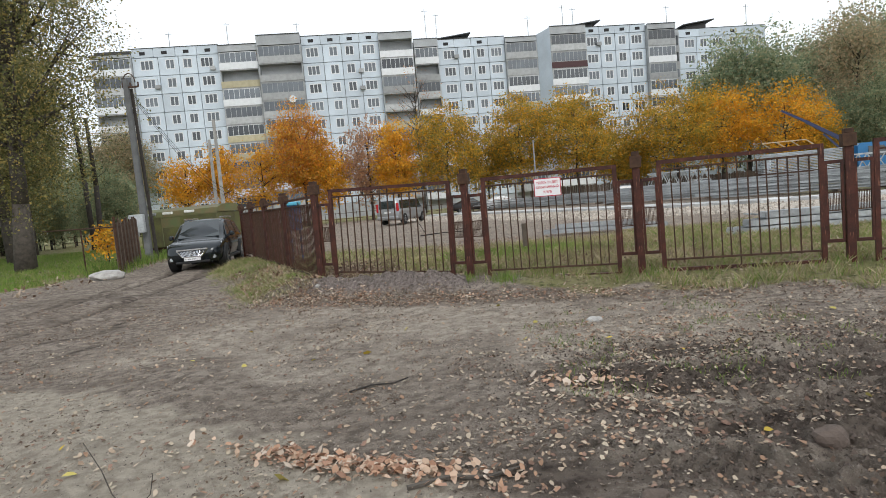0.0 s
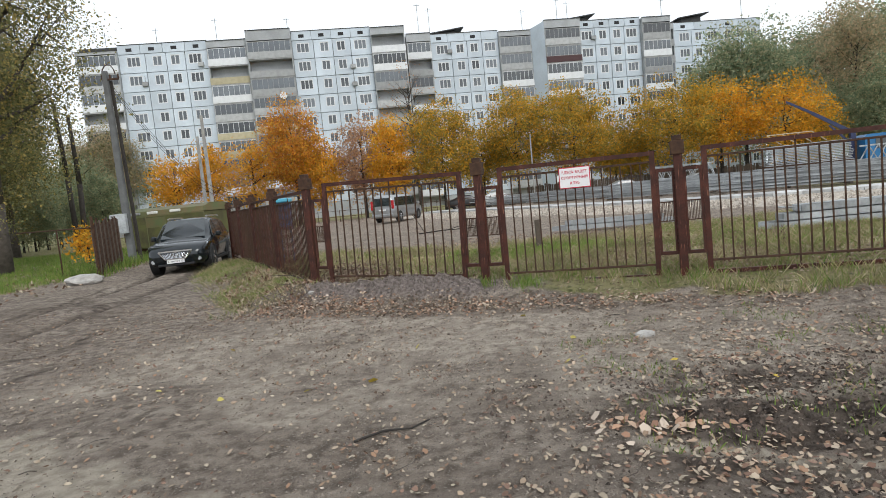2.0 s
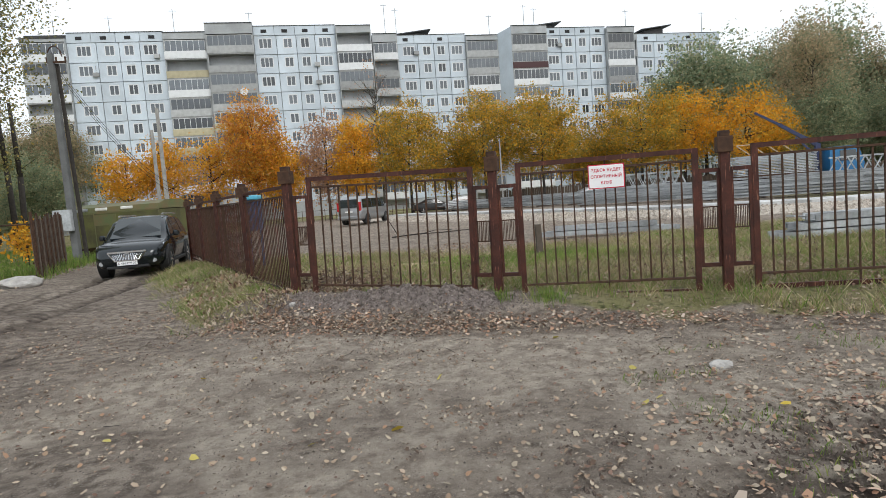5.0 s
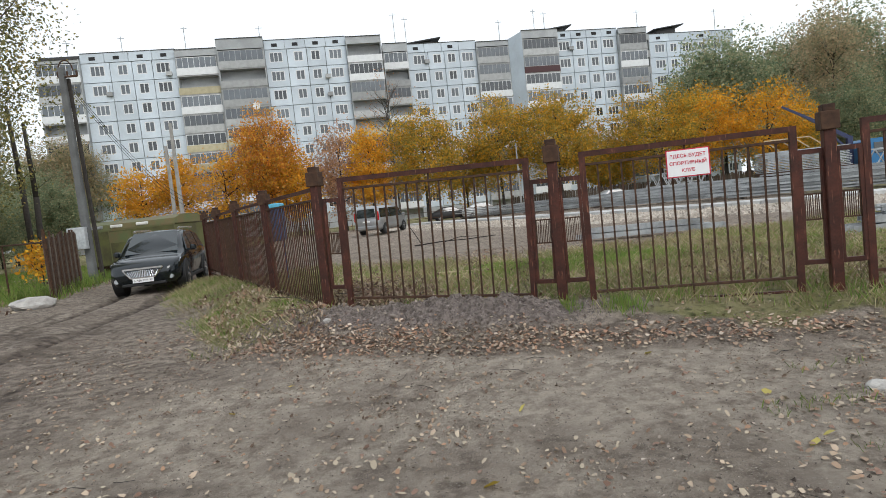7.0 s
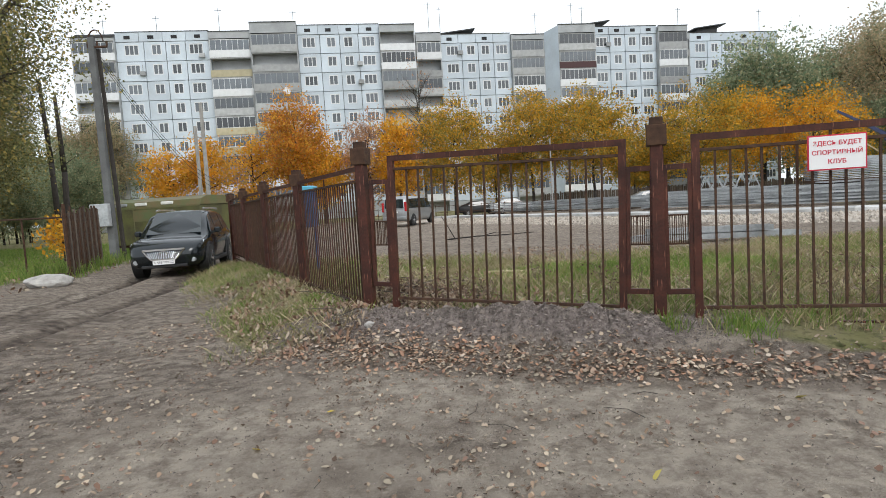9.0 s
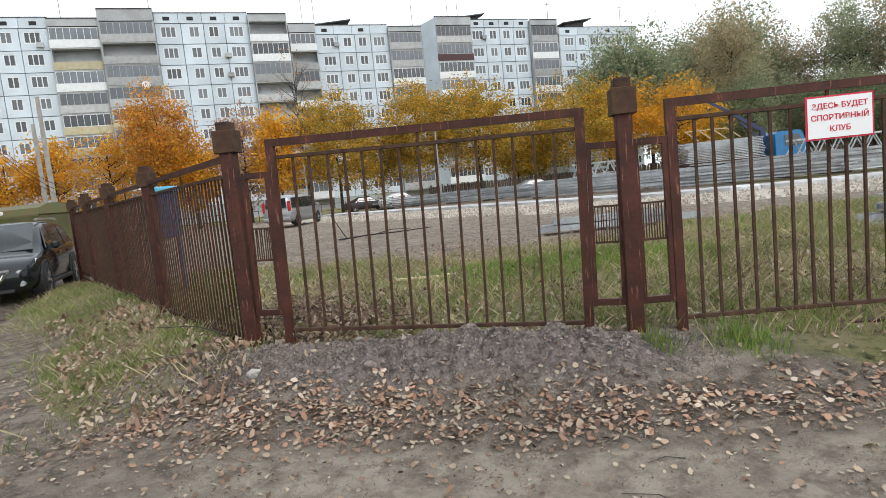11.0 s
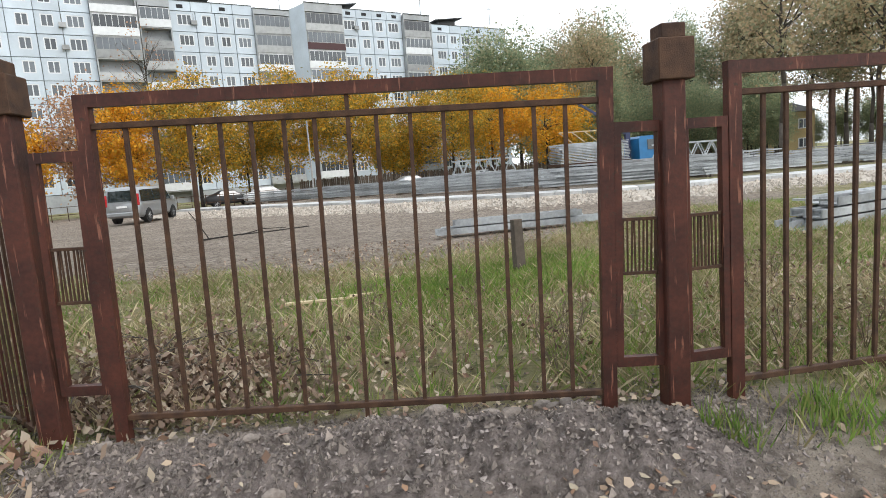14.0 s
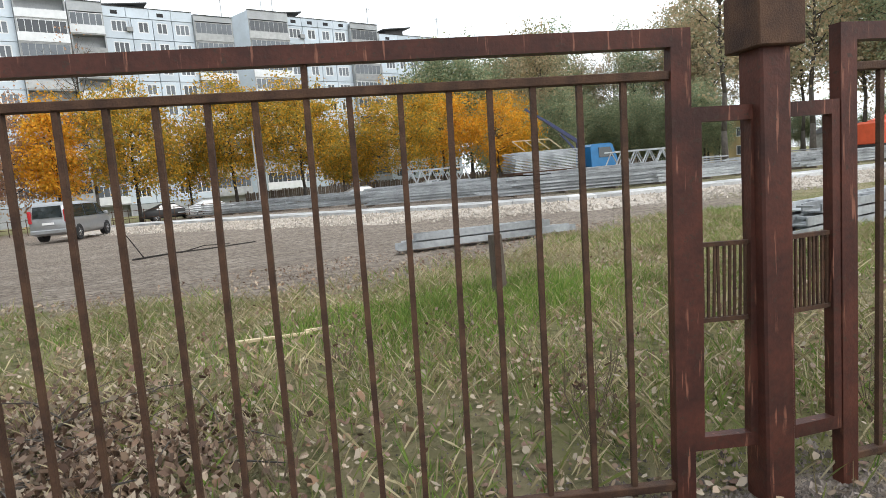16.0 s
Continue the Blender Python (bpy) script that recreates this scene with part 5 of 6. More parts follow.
# ---- crane truck with its load ----
truck = thing("crane_truck", pose(28.3, 40.8, 0.25, 0, 0, -14), "flatbed truck with blue cab, loader boom and steel load", "truck")
bm = bmesh.new()
bbox(bm, -5.6, 0.6, -0.45, 0.45, 0.75, 0.98)
bbox(bm, -5.8, -0.55, -1.2, 1.2, 1.0, 1.15)
part("chassis", bm, RUSTDARK, truck)
bm = bmesh.new()
prof = [(0.0, 1.0), (1.95, 1.0), (2.05, 1.5), (1.98, 1.75), (1.72, 2.55), (1.5, 2.68), (0.15, 2.66), (0.0, 2.5)]
loft(bm, [[(x, y * (0.98 if z < 2 else 0.93), z) for x, z in prof] for y in (-1.15, 1.15)])
cab = part("cab", bm, BLUECAB, truck, "blue cab")
bm = bmesh.new()
sheet(bm, ((2.03, -0.98, 1.72), (2.03, 0.98, 1.72), (1.78, 0.95, 2.45), (1.78, -0.95, 2.45)), 0.02)
for s in (-1, 1):
    q = [(1.75, s * 1.14, 1.72), (0.6, s * 1.14, 1.72), (0.6, s * 1.10, 2.4), (1.5, s * 1.10, 2.4)]
    sheet(bm, q if s > 0 else q[::-1], 0.015)
part("cab_window", bm, CARGLASS, cab)
for x in (1.25, -3.2, -4.5):
    for s in (1, -1):
        wheel(truck, x, s * 1.0, 0.5, 0.3, 6)
bm = bmesh.new()
rng = random.Random(8)
for lay in range(13):
    z = 1.2 + lay * 0.105
    for y in (-1.1, -0.7, 0.0, 0.7, 1.1):
        bar(bm, (-5.7 + rng.uniform(-0.15, 0.15), y, z), (-0.75 + rng.uniform(-0.1, 0.1), y, z), 0.055)
    for k in range(7):
        bar(bm, (-5.5 + 0.78 * k, -1.1, z), (-5.5 + 0.78 * k, 1.1, z), 0.04)
part("load_frame", bm, GALV, truck, "layered galvanised steel frames")
bm = bmesh.new()
for k in range(4):
    bar(bm, (-4.9 + k * 0.9, -1.1, 2.55), (-5.7 + k * 0.9, -0.9, 3.25), 0.06)
bar(bm, (-5.7, -0.9, 3.25), (-3.0, -0.9, 3.25), 0.06)
part("truss_piece", bm, PALEWOOD, truck)
bm = bmesh.new()
bar(bm, (-0.3, 0, 1.1), (-0.3, 0, 3.0), 0.3)
bar(bm, (-0.3, 0, 2.9), (-2.6, 0.2, 4.5), 0.26, w2=0.2)
bar(bm, (-2.5, 0.2, 4.45), (-4.1, 0.3, 5.45), 0.17, w2=0.13)
bar(bm, (-0.5, 0, 2.3), (-1.6, 0.1, 3.55), 0.12)
part("loader_boom", bm, mat("dark_blue_boom", (0.025, 0.035, 0.10), 0.4), truck, "dark blue loader boom")

# ---- steel stacks, slab edge and rubble ----
EDGE = [(-1.5, 54), (2.6, 46.5), (7.8, 37), (12, 29.5), (16.5, 26), (23, 24), (33, 22.5), (50, 20.5)]


def along_edge(n):
    p = [Vector(c) for c in EDGE]
    seg = [(b - a).length for a, b in zip(p, p[1:])]
    tot = sum(seg)
    out = []
    for i in range(n + 1):
        d = tot * i / n
        k = 0
        while k < len(seg) - 1 and d > seg[k]:
            d -= seg[k]
            k += 1
        a, b = p[k], p[k + 1]
        t = (b - a).normalized()
        out.append((a.lerp(b, min(1, d / seg[k])), Vector((t.y, -t.x))))
    return out


KERB = mat("weathered_white_concrete", (0.58, 0.58, 0.57), 0.9, var=0.45, scale=1.3, rand=0.2, bump=0.4)
line = along_edge(60)
kerb = thing("slab_edge", Matrix.Identity(4), "long white raised concrete slab edge round the steel stacks", "concrete edge", kind="structure")
for (a, na), (b, nb) in zip(line, line[1:]):
    bm = bmesh.new()
    v = [(a - na * -0.0), (b - nb * -0.0), (b - nb * 1.6), (a - na * 1.6)]
    a2, b2 = a.lerp(b, 0.01), a.lerp(b, 0.99)
    lo, hi = 0.02, 0.32
    q = [Vector((*a2, 0)), Vector((*b2, 0)), Vector((*(b2 - nb * 2.0), 0)), Vector((*(a2 - na * 2.0), 0))]
    A = [bm.verts.new((c.x, c.y, lo)) for c in q]
    B = [bm.verts.new((c.x, c.y, hi)) for c in q]
    bm.faces.new(B), bm.faces.new(A[::-1])
    for i in range(4):
        j = (i + 1) % 4
        bm.faces.new((A[i], A[j], B[j], B[i]))
    part("kerb_slab", bm, KERB, kerb)
rs = np.random.RandomState(4)
RUB = mat("pale_rubble", (0.52, 0.46, 0.39), 0.95, var=0.5, scale=7, island=0.3, bump=0.8, bscale=14)
bm = bmesh.new()
prev = None
for i, (a, na) in enumerate(line):
    row = []
    for j in range(9):
        f = j / 8
        w = 3.4 + 0.7 * math.sin(i * 0.9) + 0.4 * math.sin(i * 2.3)
        c = a + na * (w * f)
        z = 0.17 * (1 - f) ** 1.3 + 0.05 * noise.noise(Vector((c.x, c.y, 0)) * 1.7) - 0.03 * f - (0.06 if j == 8 else 0)
        row.append(bm.verts.new((c.x, c.y, z + 0.02)))
    if prev:
        for p, q, r, s in zip(prev, prev[1:], row[1:], row):
            bm.faces.new((p, q, r, s))
    prev = row
part("rubble_bank", bm, RUB, None, "bank of pale broken rubble before the slab edge", category="rubble", kind="stuff")


def rocks(n, place, lo, hi, seed):
    """Small angular stones: an array of triangles from squashed tetrahedra."""
    rs_ = np.random.RandomState(seed)
    pos = np.array([place(rs_) for _ in range(n)])
    s = rs_.uniform(lo, hi, n)[:, None, None]
    base_ = np.array([[1, 0, 0], [-0.5, 0.86, 0], [-0.5, -0.86, 0], [0.1, 0.05, 1.1]])
    v = (base_[None] * (1 + rs_.uniform(-0.35, 0.35, (n, 4, 3)))) * s
    an = rs_.uniform(0, math.tau, n)
    c, s_ = np.cos(an), np.sin(an)
    x = v[..., 0] * c[:, None] - v[..., 1] * s_[:, None]
    y = v[..., 0] * s_[:, None] + v[..., 1] * c[:, None]
    v = np.stack([x, y, v[..., 2]], -1) + pos[:, None]
    f = np.array([[0, 1, 3], [1, 2, 3], [2, 0, 3], [2, 1, 0]])
    return v[:, f].reshape(-1, 3, 3)


def on_bank(rs_):
    a, na = line[rs_.randint(4, 54)]
    w = rs_.uniform(0, 3.8)
    c = a + na * w + Vector((na.y, -na.x)) * rs_.uniform(-1, 1)
    return (c.x, c.y, max(0.0, 0.16 * (1 - w / 3.6)))


soup("rubble", rocks(9000, on_bank, 0.02, 0.09, 9), RUB, "loose pale broken stones on the bank", "rubble")

rng = random.Random(21)


def stack(x, y, rz, L0, Wd, layers, seed):
    layers = max(4, round(layers * 0.66))
    ob = thing("steel_stack", pose(x, y, 0.3, 0, 0, rz), "flat stack of layered galvanised steel trusses on timber bearers", "steel stack", "stacks of steel trusses")
    r = random.Random(seed)
    for k in range(layers):
        bm = bmesh.new()
        z = 0.14 + k * 0.15
        sh, L = r.uniform(-0.9, 0.9), L0 * r.uniform(0.72, 1.05)
        for yy in (-Wd / 2, -Wd / 6, Wd / 6, Wd / 2):
            bar(bm, (-L / 2 + sh, yy, z), (L / 2 + sh, yy, z + r.uniform(-0.02, 0.02)), 0.09, 0.075)
        nn_ = int(L / 1.1)
        for i in range(nn_):
            x0 = -L / 2 + sh + L * (i + 0.5) / nn_
            bar(bm, (x0 - 0.4, -Wd / 2, z), (x0 + 0.4, -Wd / 6, z), 0.045)
            bar(bm, (x0 + 0.4, Wd / 6, z), (x0 - 0.4, Wd / 2, z), 0.045)
        part("truss_layer", bm, GALV, ob)
    for i in range(4):
        bm = bmesh.new()
        x0 = -L0 * 0.42 + L0 * 0.28 * i
        bar(bm, (x0, -Wd / 2 - 0.2, 0.05), (x0, Wd / 2 + 0.2, 0.05), 0.12, 0.1)
        part("bearer", bm, WOOD, ob)


for i, s in enumerate(((6.5, 52, -55, 9, 2.2, 7), (11.5, 45, -52, 10, 2.4, 8), (15.5, 37.5, -35, 11, 2.6, 9), (19.5, 31.5, -22, 9, 2.2, 10), (27, 29.5, -10, 11, 2.5, 6), (37, 27.5, -8, 12, 2.4, 7), (17.5, 45, -38, 10, 2.5, 9), (21.5, 39, -28, 8, 2.5, 8),
                       (27, 34.8, -14, 11, 2.4, 10), (36, 33, -10, 12, 2.5, 8), (49, 27, -10, 12, 2.5, 8), (12.5, 54, -50, 10, 2.5, 7), (22, 50, -25, 11, 2.4, 9), (34, 43, -12, 11, 2.6, 9), (46, 36, -10, 12, 2.6, 9), (55, 31, -8, 10, 2.4, 7))):
    stack(*s, seed=i)
for x, y, rz, L in ((26, 32.5, -8, 5.5), (16.5, 41, -30, 4)):
    bm = bmesh.new()
    for yy in (0, 0.9):
        bar(bm, (-L / 2, yy, 0.0), (L / 2, yy, 0.0), 0.08)
        bar(bm, (-L / 2, yy, 0.8), (L / 2, yy, 0.8), 0.08)
        for i in range(6):
            bar(bm, (-L / 2 + L * i / 6, yy, 0.0), (-L / 2 + L * (i + 0.5) / 6, yy, 0.8), 0.05)
            bar(bm, (-L / 2 + L * (i + 0.5) / 6, yy, 0.8), (-L / 2 + L * (i + 1) / 6, yy, 0.0), 0.05)
    part("roof_truss", bm, GALV, None, "white-painted open lattice truss on top of the stacks", at=pose(x, y, 1.3, 0, 0, rz), category="steel truss")

# beams lying in the grass
for x, y, rz, L, n_, lb in ((5.5, 19.1, -13, 3.9, 3, "bundle of grey steel channels lying on the bare ground"), (13.6, 14.1, 2, 13.0, 6, "long bundle of white-edged steel channels lying in the grass")):
    bl = thing("beam_bundle", pose(x, y, GZF(x, y) + 0.06, 0, 0, rz), lb, "steel beams")
    for i in range(n_):
        bm = bmesh.new()
        yy, z = (i % 2) * 0.34 - 0.1, 0.0 + (i // 2) * 0.16 + 0.02
        bbox(bm, -L / 2 + 0.2 * i, L / 2 - 0.3 * i, yy, yy + 0.30, z + 0.01, z + 0.03)
        bbox(bm, -L / 2 + 0.2 * i, L / 2 - 0.3 * i, yy, yy + 0.025, z + 0.031, z + 0.14)
        bbox(bm, -L / 2 + 0.2 * i, L / 2 - 0.3 * i, yy + 0.275, yy + 0.30, z + 0.031, z + 0.14)
        for k in range(int(L)):
            bbox(bm, -L / 2 + 0.6 + k, -L / 2 + 0.68 + k, yy + 0.03, yy + 0.27, z + 0.1, z + 0.13)
        part("channel", bm, GALV, bl)
bm = bmesh.new()
bar(bm, (7.4, 14.0, 0.0), (7.4, 14.0, 0.24), 0.5)
part("block", bm, CONCD, None, "dark concrete block under the end of the beams", category="concrete block")
bm = bmesh.new()
bar(bm, (2.3, 14.1, 0), (2.28, 14.1, 0.92), 0.13, 0.11, w2=0.11)
part("stake", bm, WOOD, None, "weathered wooden stake standing in the grass", category="stake")

# board fence far off, houses, orange crane
ff = thing("site_fence", pose(10, 67.5, 0, 0, 0, 1), "old grey-brown board fence along the far side of the site", "fence")
boards = []
for k in range(4):
    bm = bmesh.new()
    bbox(bm, 0, 0.17, 0, 0.03, 0.05, 1.66 + 0.07 * k)
    boards.append(mesh_of("board", bm, WOOD))
rng = random.Random(31)
for i in range(290):
    part("board", rng.choice(boards), None, ff, at=pose(i * 0.2, 0, 0, 0, rng.uniform(-1, 1), 0))
bm = bmesh.new()
for i in range(46):
    x = -42 + i * 1.1
    bar(bm, (x, 61, 0), (x, 61, 1.2), 0.05)
bar(bm, (-42, 61, 1.1), (8.5, 61, 1.1), 0.04)
bar(bm, (-42, 61, 0.5), (8.5, 61, 0.5), 0.04)
part("rail_fence", bm, RUSTDARK, None, "low dark rail fence along the yard", category="fence")


def house(at, w, d, h, m_, label, cols, rows):
    ob = thing("house", at, label, "house")
    bm = bmesh.new()
    bbox(bm, -w / 2, w / 2, 0, d, 0, h)
    part("wall", bm, m_, ob)
    bm = bmesh.new()
    vs = [(-w / 2 - 0.4, -0.5, h), (w / 2 + 0.4, -0.5, h), (w / 2 + 0.4, d + 0.5, h), (-w / 2 - 0.4, d + 0.5, h), (-w / 2 + 2, d / 2, h + 1.6), (w / 2 - 2, d / 2, h + 1.6)]
    v = [bm.verts.new(c) for c in vs]
    for f in ((0, 1, 5, 4), (1, 2, 5), (2, 3, 4, 5), (3, 0, 4), (3, 2, 1, 0)):
        bm.faces.new([v[i] for i in f])
    part("roof", bm, TAR, ob)
    for i in range(cols):
        for j in range(rows):
            x = -w / 2 + w * (i + 0.5) / cols
            z = 0.9 + j * 2.9
            a, b = WIN[(1.35, 2)]
            wo = part("window", a, None, ob, at=Matrix.Translation((x, -0.06, z)))
            part("pane", b, None, wo, at=Matrix.Translation((0, -0.02, 0)))


house(pose(80, 76, 0, 0, 0, -46), 24, 10, 6.4, YELLOWW, "two-storey yellow plastered house with white windows among trees", 8, 2)
house(pose(91, 55, 0, 0, 0, -56), 7, 6, 3.0, CONC, "low pale outbuilding with one window", 2, 1)
crane = thing("orange_crane", pose(47, 30.5, 0.2, 0, 0, -20), "orange mobile crane with a lattice-free telescopic boom", "mobile crane")
bm = bmesh.new()
bbox(bm, -1.2, 0.6, -1.1, 1.1, 0.9, 2.6, bevel=0.15)
part("cab", bm, ORANGE, crane)
bm = bmesh.new()
bar(bm, (-1.0, 0, 2.4), (7.5, 0, 4.6), 0.5, w2=0.35)
part("boom", bm, ORANGE, crane, "orange telescopic boom")
bm = bmesh.new()
bbox(bm, -1.5, 7.5, -1.2, 1.2, 0.7, 1.0)
bbox(bm, 1.0, 3.5, -1.0, 1.0, 1.0, 1.9, bevel=0.1)
part("carrier", bm, BLACKP, crane)
for x in (-0.6, 3.5, 5.0):
    for s in (1, -1):
        wheel(crane, x, s * 1.0, 0.5, 0.3, 6)

# blue cabin roof showing over the side fence
bl = thing("blue_drum", pose(-3.75, 16.1, 0.12), "dark blue plastic tank with a pale lid behind the side fence", "tank")
bm = bmesh.new()
bbox(bm, -0.16, 0.16, -0.2, 0.2, 1.05, 1.74, bevel=0.03)
bar(bm, (-0.1, -0.12, 0.0), (-0.1, -0.12, 1.05), 0.04)
bar(bm, (0.1, 0.12, 0.0), (0.1, 0.12, 1.05), 0.04)
part("tank_body", bm, BLUE, bl)
bm = bmesh.new()
bbox(bm, -0.18, 0.18, -0.22, 0.22, 1.743, 1.84, bevel=0.02)
part("lid", bm, SKYBLUE, bl, "pale blue lid")

# the notice
sg = thing("notice_board", Matrix.Translation((P[1].x, P[1].y, 0)) @ pose(0, 0, 0, 0, 0, math.degrees(math.atan2(LDIR.y, LDIR.x))), "white notice with red border and red Russian lettering", "notice board")
bm = bmesh.new()
bbox(bm, 1.23, 1.67, -0.045, -0.035, 1.57, 1.87)
part("border", bm, SIGNR, sg, "red border")
bm = bmesh.new()
bbox(bm, 1.242, 1.658, -0.049, -0.0455, 1.582, 1.858)
part("board", bm, SIGNW, sg)
for i, s in enumerate(("ЗДЕСЬ БУДЕТ", "СПОРТИВНЫЙ", "КЛУБ")):
    text_on(s, 0.052, sg, Matrix.Translation((1.45, -0.0505, 1.797 - 0.078 * i)) @ pose(0, 0, 0, 90, 0, 0), SIGNR, bold=0.0009)


# ---- grass, fallen leaves, clods and sticks ----
def scatter(n, x0, x1, y0, y1, density, seed):
    """Places in a rectangle kept by a density function of arrays (0..1)."""
    rs_ = np.random.RandomState(seed)
    x, y = rs_.uniform(x0, x1, n), rs_.uniform(y0, y1, n)
    keep = rs_.rand(n) < density(x, y)
    return x[keep], y[keep]


def blades(x, y, lo, hi, width, seed, lean=0.35):
    rs_ = np.random.RandomState(seed)
    n = len(x)
    z = ground_z(x, y)
    h = rs_.uniform(lo, hi, n)
    an, la = rs_.uniform(0, math.tau, n), rs_.uniform(0, math.tau, n)
    w = width * rs_.uniform(0.6, 1.3, n)
    dx, dy = np.cos(an) * w, np.sin(an) * w
    l1 = lean * h * rs_.uniform(0.1, 1.2, n)
    a = np.stack([x - dx, y - dy, z - 0.01], -1)
    b = np.stack([x + dx, y + dy, z - 0.01], -1)
    m1 = np.stack([x + dx * 0.7 + np.cos(la) * l1 * 0.62, y + dy * 0.7 + np.sin(la) * l1 * 0.62, z + h * 0.6], -1)
    t = np.stack([x + np.cos(la) * l1 * 1.15, y + np.sin(la) * l1 * 1.15, z + h], -1)
    return np.stack([a, b, m1, t], 1)


def flat_leaves(x, y, lo, hi, seed, lift=0.006, tilt=0.45):
    """Curled five-sided fallen leaves."""
    rs_ = np.random.RandomState(seed)
    n = len(x)
    z = ground_z(x, y) + lift
    s = rs_.uniform(lo, hi, n)
    an = rs_.uniform(0, math.tau, n)
    u = np.stack([np.cos(an), np.sin(an), rs_.normal(0, tilt, n)], -1)
    v = np.stack([-np.sin(an), np.cos(an), rs_.normal(0, tilt, n)], -1)
    c = np.stack([x, y, z + s * 0.35 * rs_.rand(n)], -1)
    out = []
    for a, b, k in ((1.0, 0.0, 0.10), (0.15, 0.62, 0.35), (-0.75, 0.42, 0.1), (-0.75, -0.42, 0.1), (0.15, -0.62, 0.35)):
        j = rs_.uniform(0.6, 1.35, n)
        p = c + u * (a * s * j)[:, None] + v * (b * s * j * 1.15)[:, None]
        p[:, 2] += k * s * 0.5
        out.append(p)
    return np.stack(out, 1)


def clump(x, y, s, seed, cut):
    return (vnoise(x, y, s, seed) > cut).astype(float)


def d_inside(x, y):
    g = masks(x, y)
    front, along, side, back = zones(x, y)
    return g * (front > 0.1) * (side > 0.1) * (0.35 + 0.65 * clump(x, y, 0.5, 31, -0.1)) * np.clip(1.3 - (y - 9) / 16, 0.1, 1)


x, y = scatter(140000, -4.5, 12, 8.4, 26, d_inside, 41)
soup("grass", blades(x, y, 0.03, 0.17, 0.0035, 1, 1.1), STRAW, "dry straw-coloured grass behind the steel fence", "grass")
x, y = scatter(120000, -4.5, 14, 8.4, 24, lambda x, y: d_inside(x, y) * np.maximum(clump(x, y, 1.3, 32, 0.1) * 0.7, np.exp(-((x - 2.2 - 0.4 * vnoise(x, y, 0.8, 40)) / 2.2) ** 2 - ((y - 13.6) / 1.0) ** 2) + (x > 5.5)), 42)
soup("grass", blades(x, y, 0.03, 0.14, 0.005, 2, 0.7), GREEN, "patches of fresh green grass behind the steel fence", "grass")


def d_verge(x, y):
    front, along, side, back = zones(x, y)
    return (side < -0.03) * (side > -1.7 + 0.4 * vnoise(x, y, 0.8, 33)) * (back > -0.5) * (back < 12.6) * (0.25 + 0.75 * clump(x, y, 0.45, 34, -0.1)) * np.clip(1 + side * 0.45, 0.1, 1)


x, y = scatter(52000, -10, -1.5, 10.5, 24, d_verge, 43)
soup("grass", blades(x, y, 0.02, 0.17, 0.003, 3, 1.0), STRAW, "tall tussocks of dry grass along the side fence", "grass")
x, y = scatter(80000, -10, -1.5, 10.5, 24, lambda x, y: d_verge(x, y) * clump(x, y, 0.7, 35, -0.2), 44)
soup("grass", blades(x, y, 0.02, 0.12, 0.004, 4, 0.7), GREEN, "green grass along the side fence", "grass")


def d_right(x, y):
    front, along, side, back = zones(x, y)
    return (front > -0.4 - 0.13 * (along - 3.2) + 0.25 * vnoise(x, y, 0.6, 36)) * (front < 0.25) * (along > 3.2) * (0.2 + 0.8 * clump(x, y, 0.3, 37, 0.0))


x, y = scatter(60000, -0.8, 4.6, 12.4, 15.4, lambda x, y: np.exp(-((x - 1.9 - 0.5 * vnoise(x, y, 0.8, 40)) / 1.5) ** 2 - ((y - 13.9 - 0.3 * vnoise(x, y, 0.5, 41)) / 0.7) ** 2), 72)
soup("grass", blades(x, y, 0.04, 0.15, 0.006, 15, 0.6), GREEN, "bright green strip of grass behind the steel fence", "grass")
x, y = scatter(34000, 0.5, 12, 6.2, 10.5, d_right, 45)
soup("grass", blades(x, y, 0.03, 0.17, 0.0035, 5, 0.9), STRAW, "dry grass at the foot of the steel fence", "grass")
soup("grass", blades(x[::3] + 0.02, y[::3], 0.04, 0.2, 0.0055, 6, 0.5), GREEN, "green grass at the foot of the steel fence", "grass")
x, y = scatter(3600, 0.7, 2.0, 9.2, 10.1, lambda x, y: np.exp(-((x - 1.35) ** 2 + (y - 9.7) ** 2) / 0.03) + np.exp(-((x - 0.75) ** 2 + (y - 9.85) ** 2) / 0.012) + np.exp(-((x - 0.2) ** 2 + (y - 9.75) ** 2) / 0.006), 46)
soup("grass", blades(x, y, 0.04, 0.15, 0.005, 7, 0.5), GREEN, "small fresh green tufts beside the earth heap", "grass")


def d_lawn(x, y):
    return masks(x, y) * (x < -11.5) * (0.3 + 0.7 * clump(x, y, 0.9, 38, -0.2)) * np.clip(1.3 - (y - 15) / 40, 0.2, 1)


x, y = scatter(150000, -34, -11, 15, 45, d_lawn, 47)
soup("grass", blades(x, y, 0.05, 0.22, 0.009, 8, 0.5), GREEN, "green lawn grass under the old trees", "grass")
x, y = scatter(9000, -15.5, -11.2, 21, 29, lambda x, y: np.clip(1 - np.abs(x + 12.6 + (y - 22) * 0.18) / 1.2, 0, 1), 48)
soup("grass", blades(x, y, 0.1, 0.5, 0.009, 9, 0.4), GREEN, "longer grass round the foot of the pole", "grass")
x, y = scatter(5000, 1.3, 4.5, 4.5, 8.2, lambda x, y: clump(x, y, 0.35, 39, 0.25) * 0.8, 49)
soup("grass", blades(x, y, 0.02, 0.07, 0.0035, 10, 0.7), GREEN, "thin trodden green weeds in the bare earth", "grass")


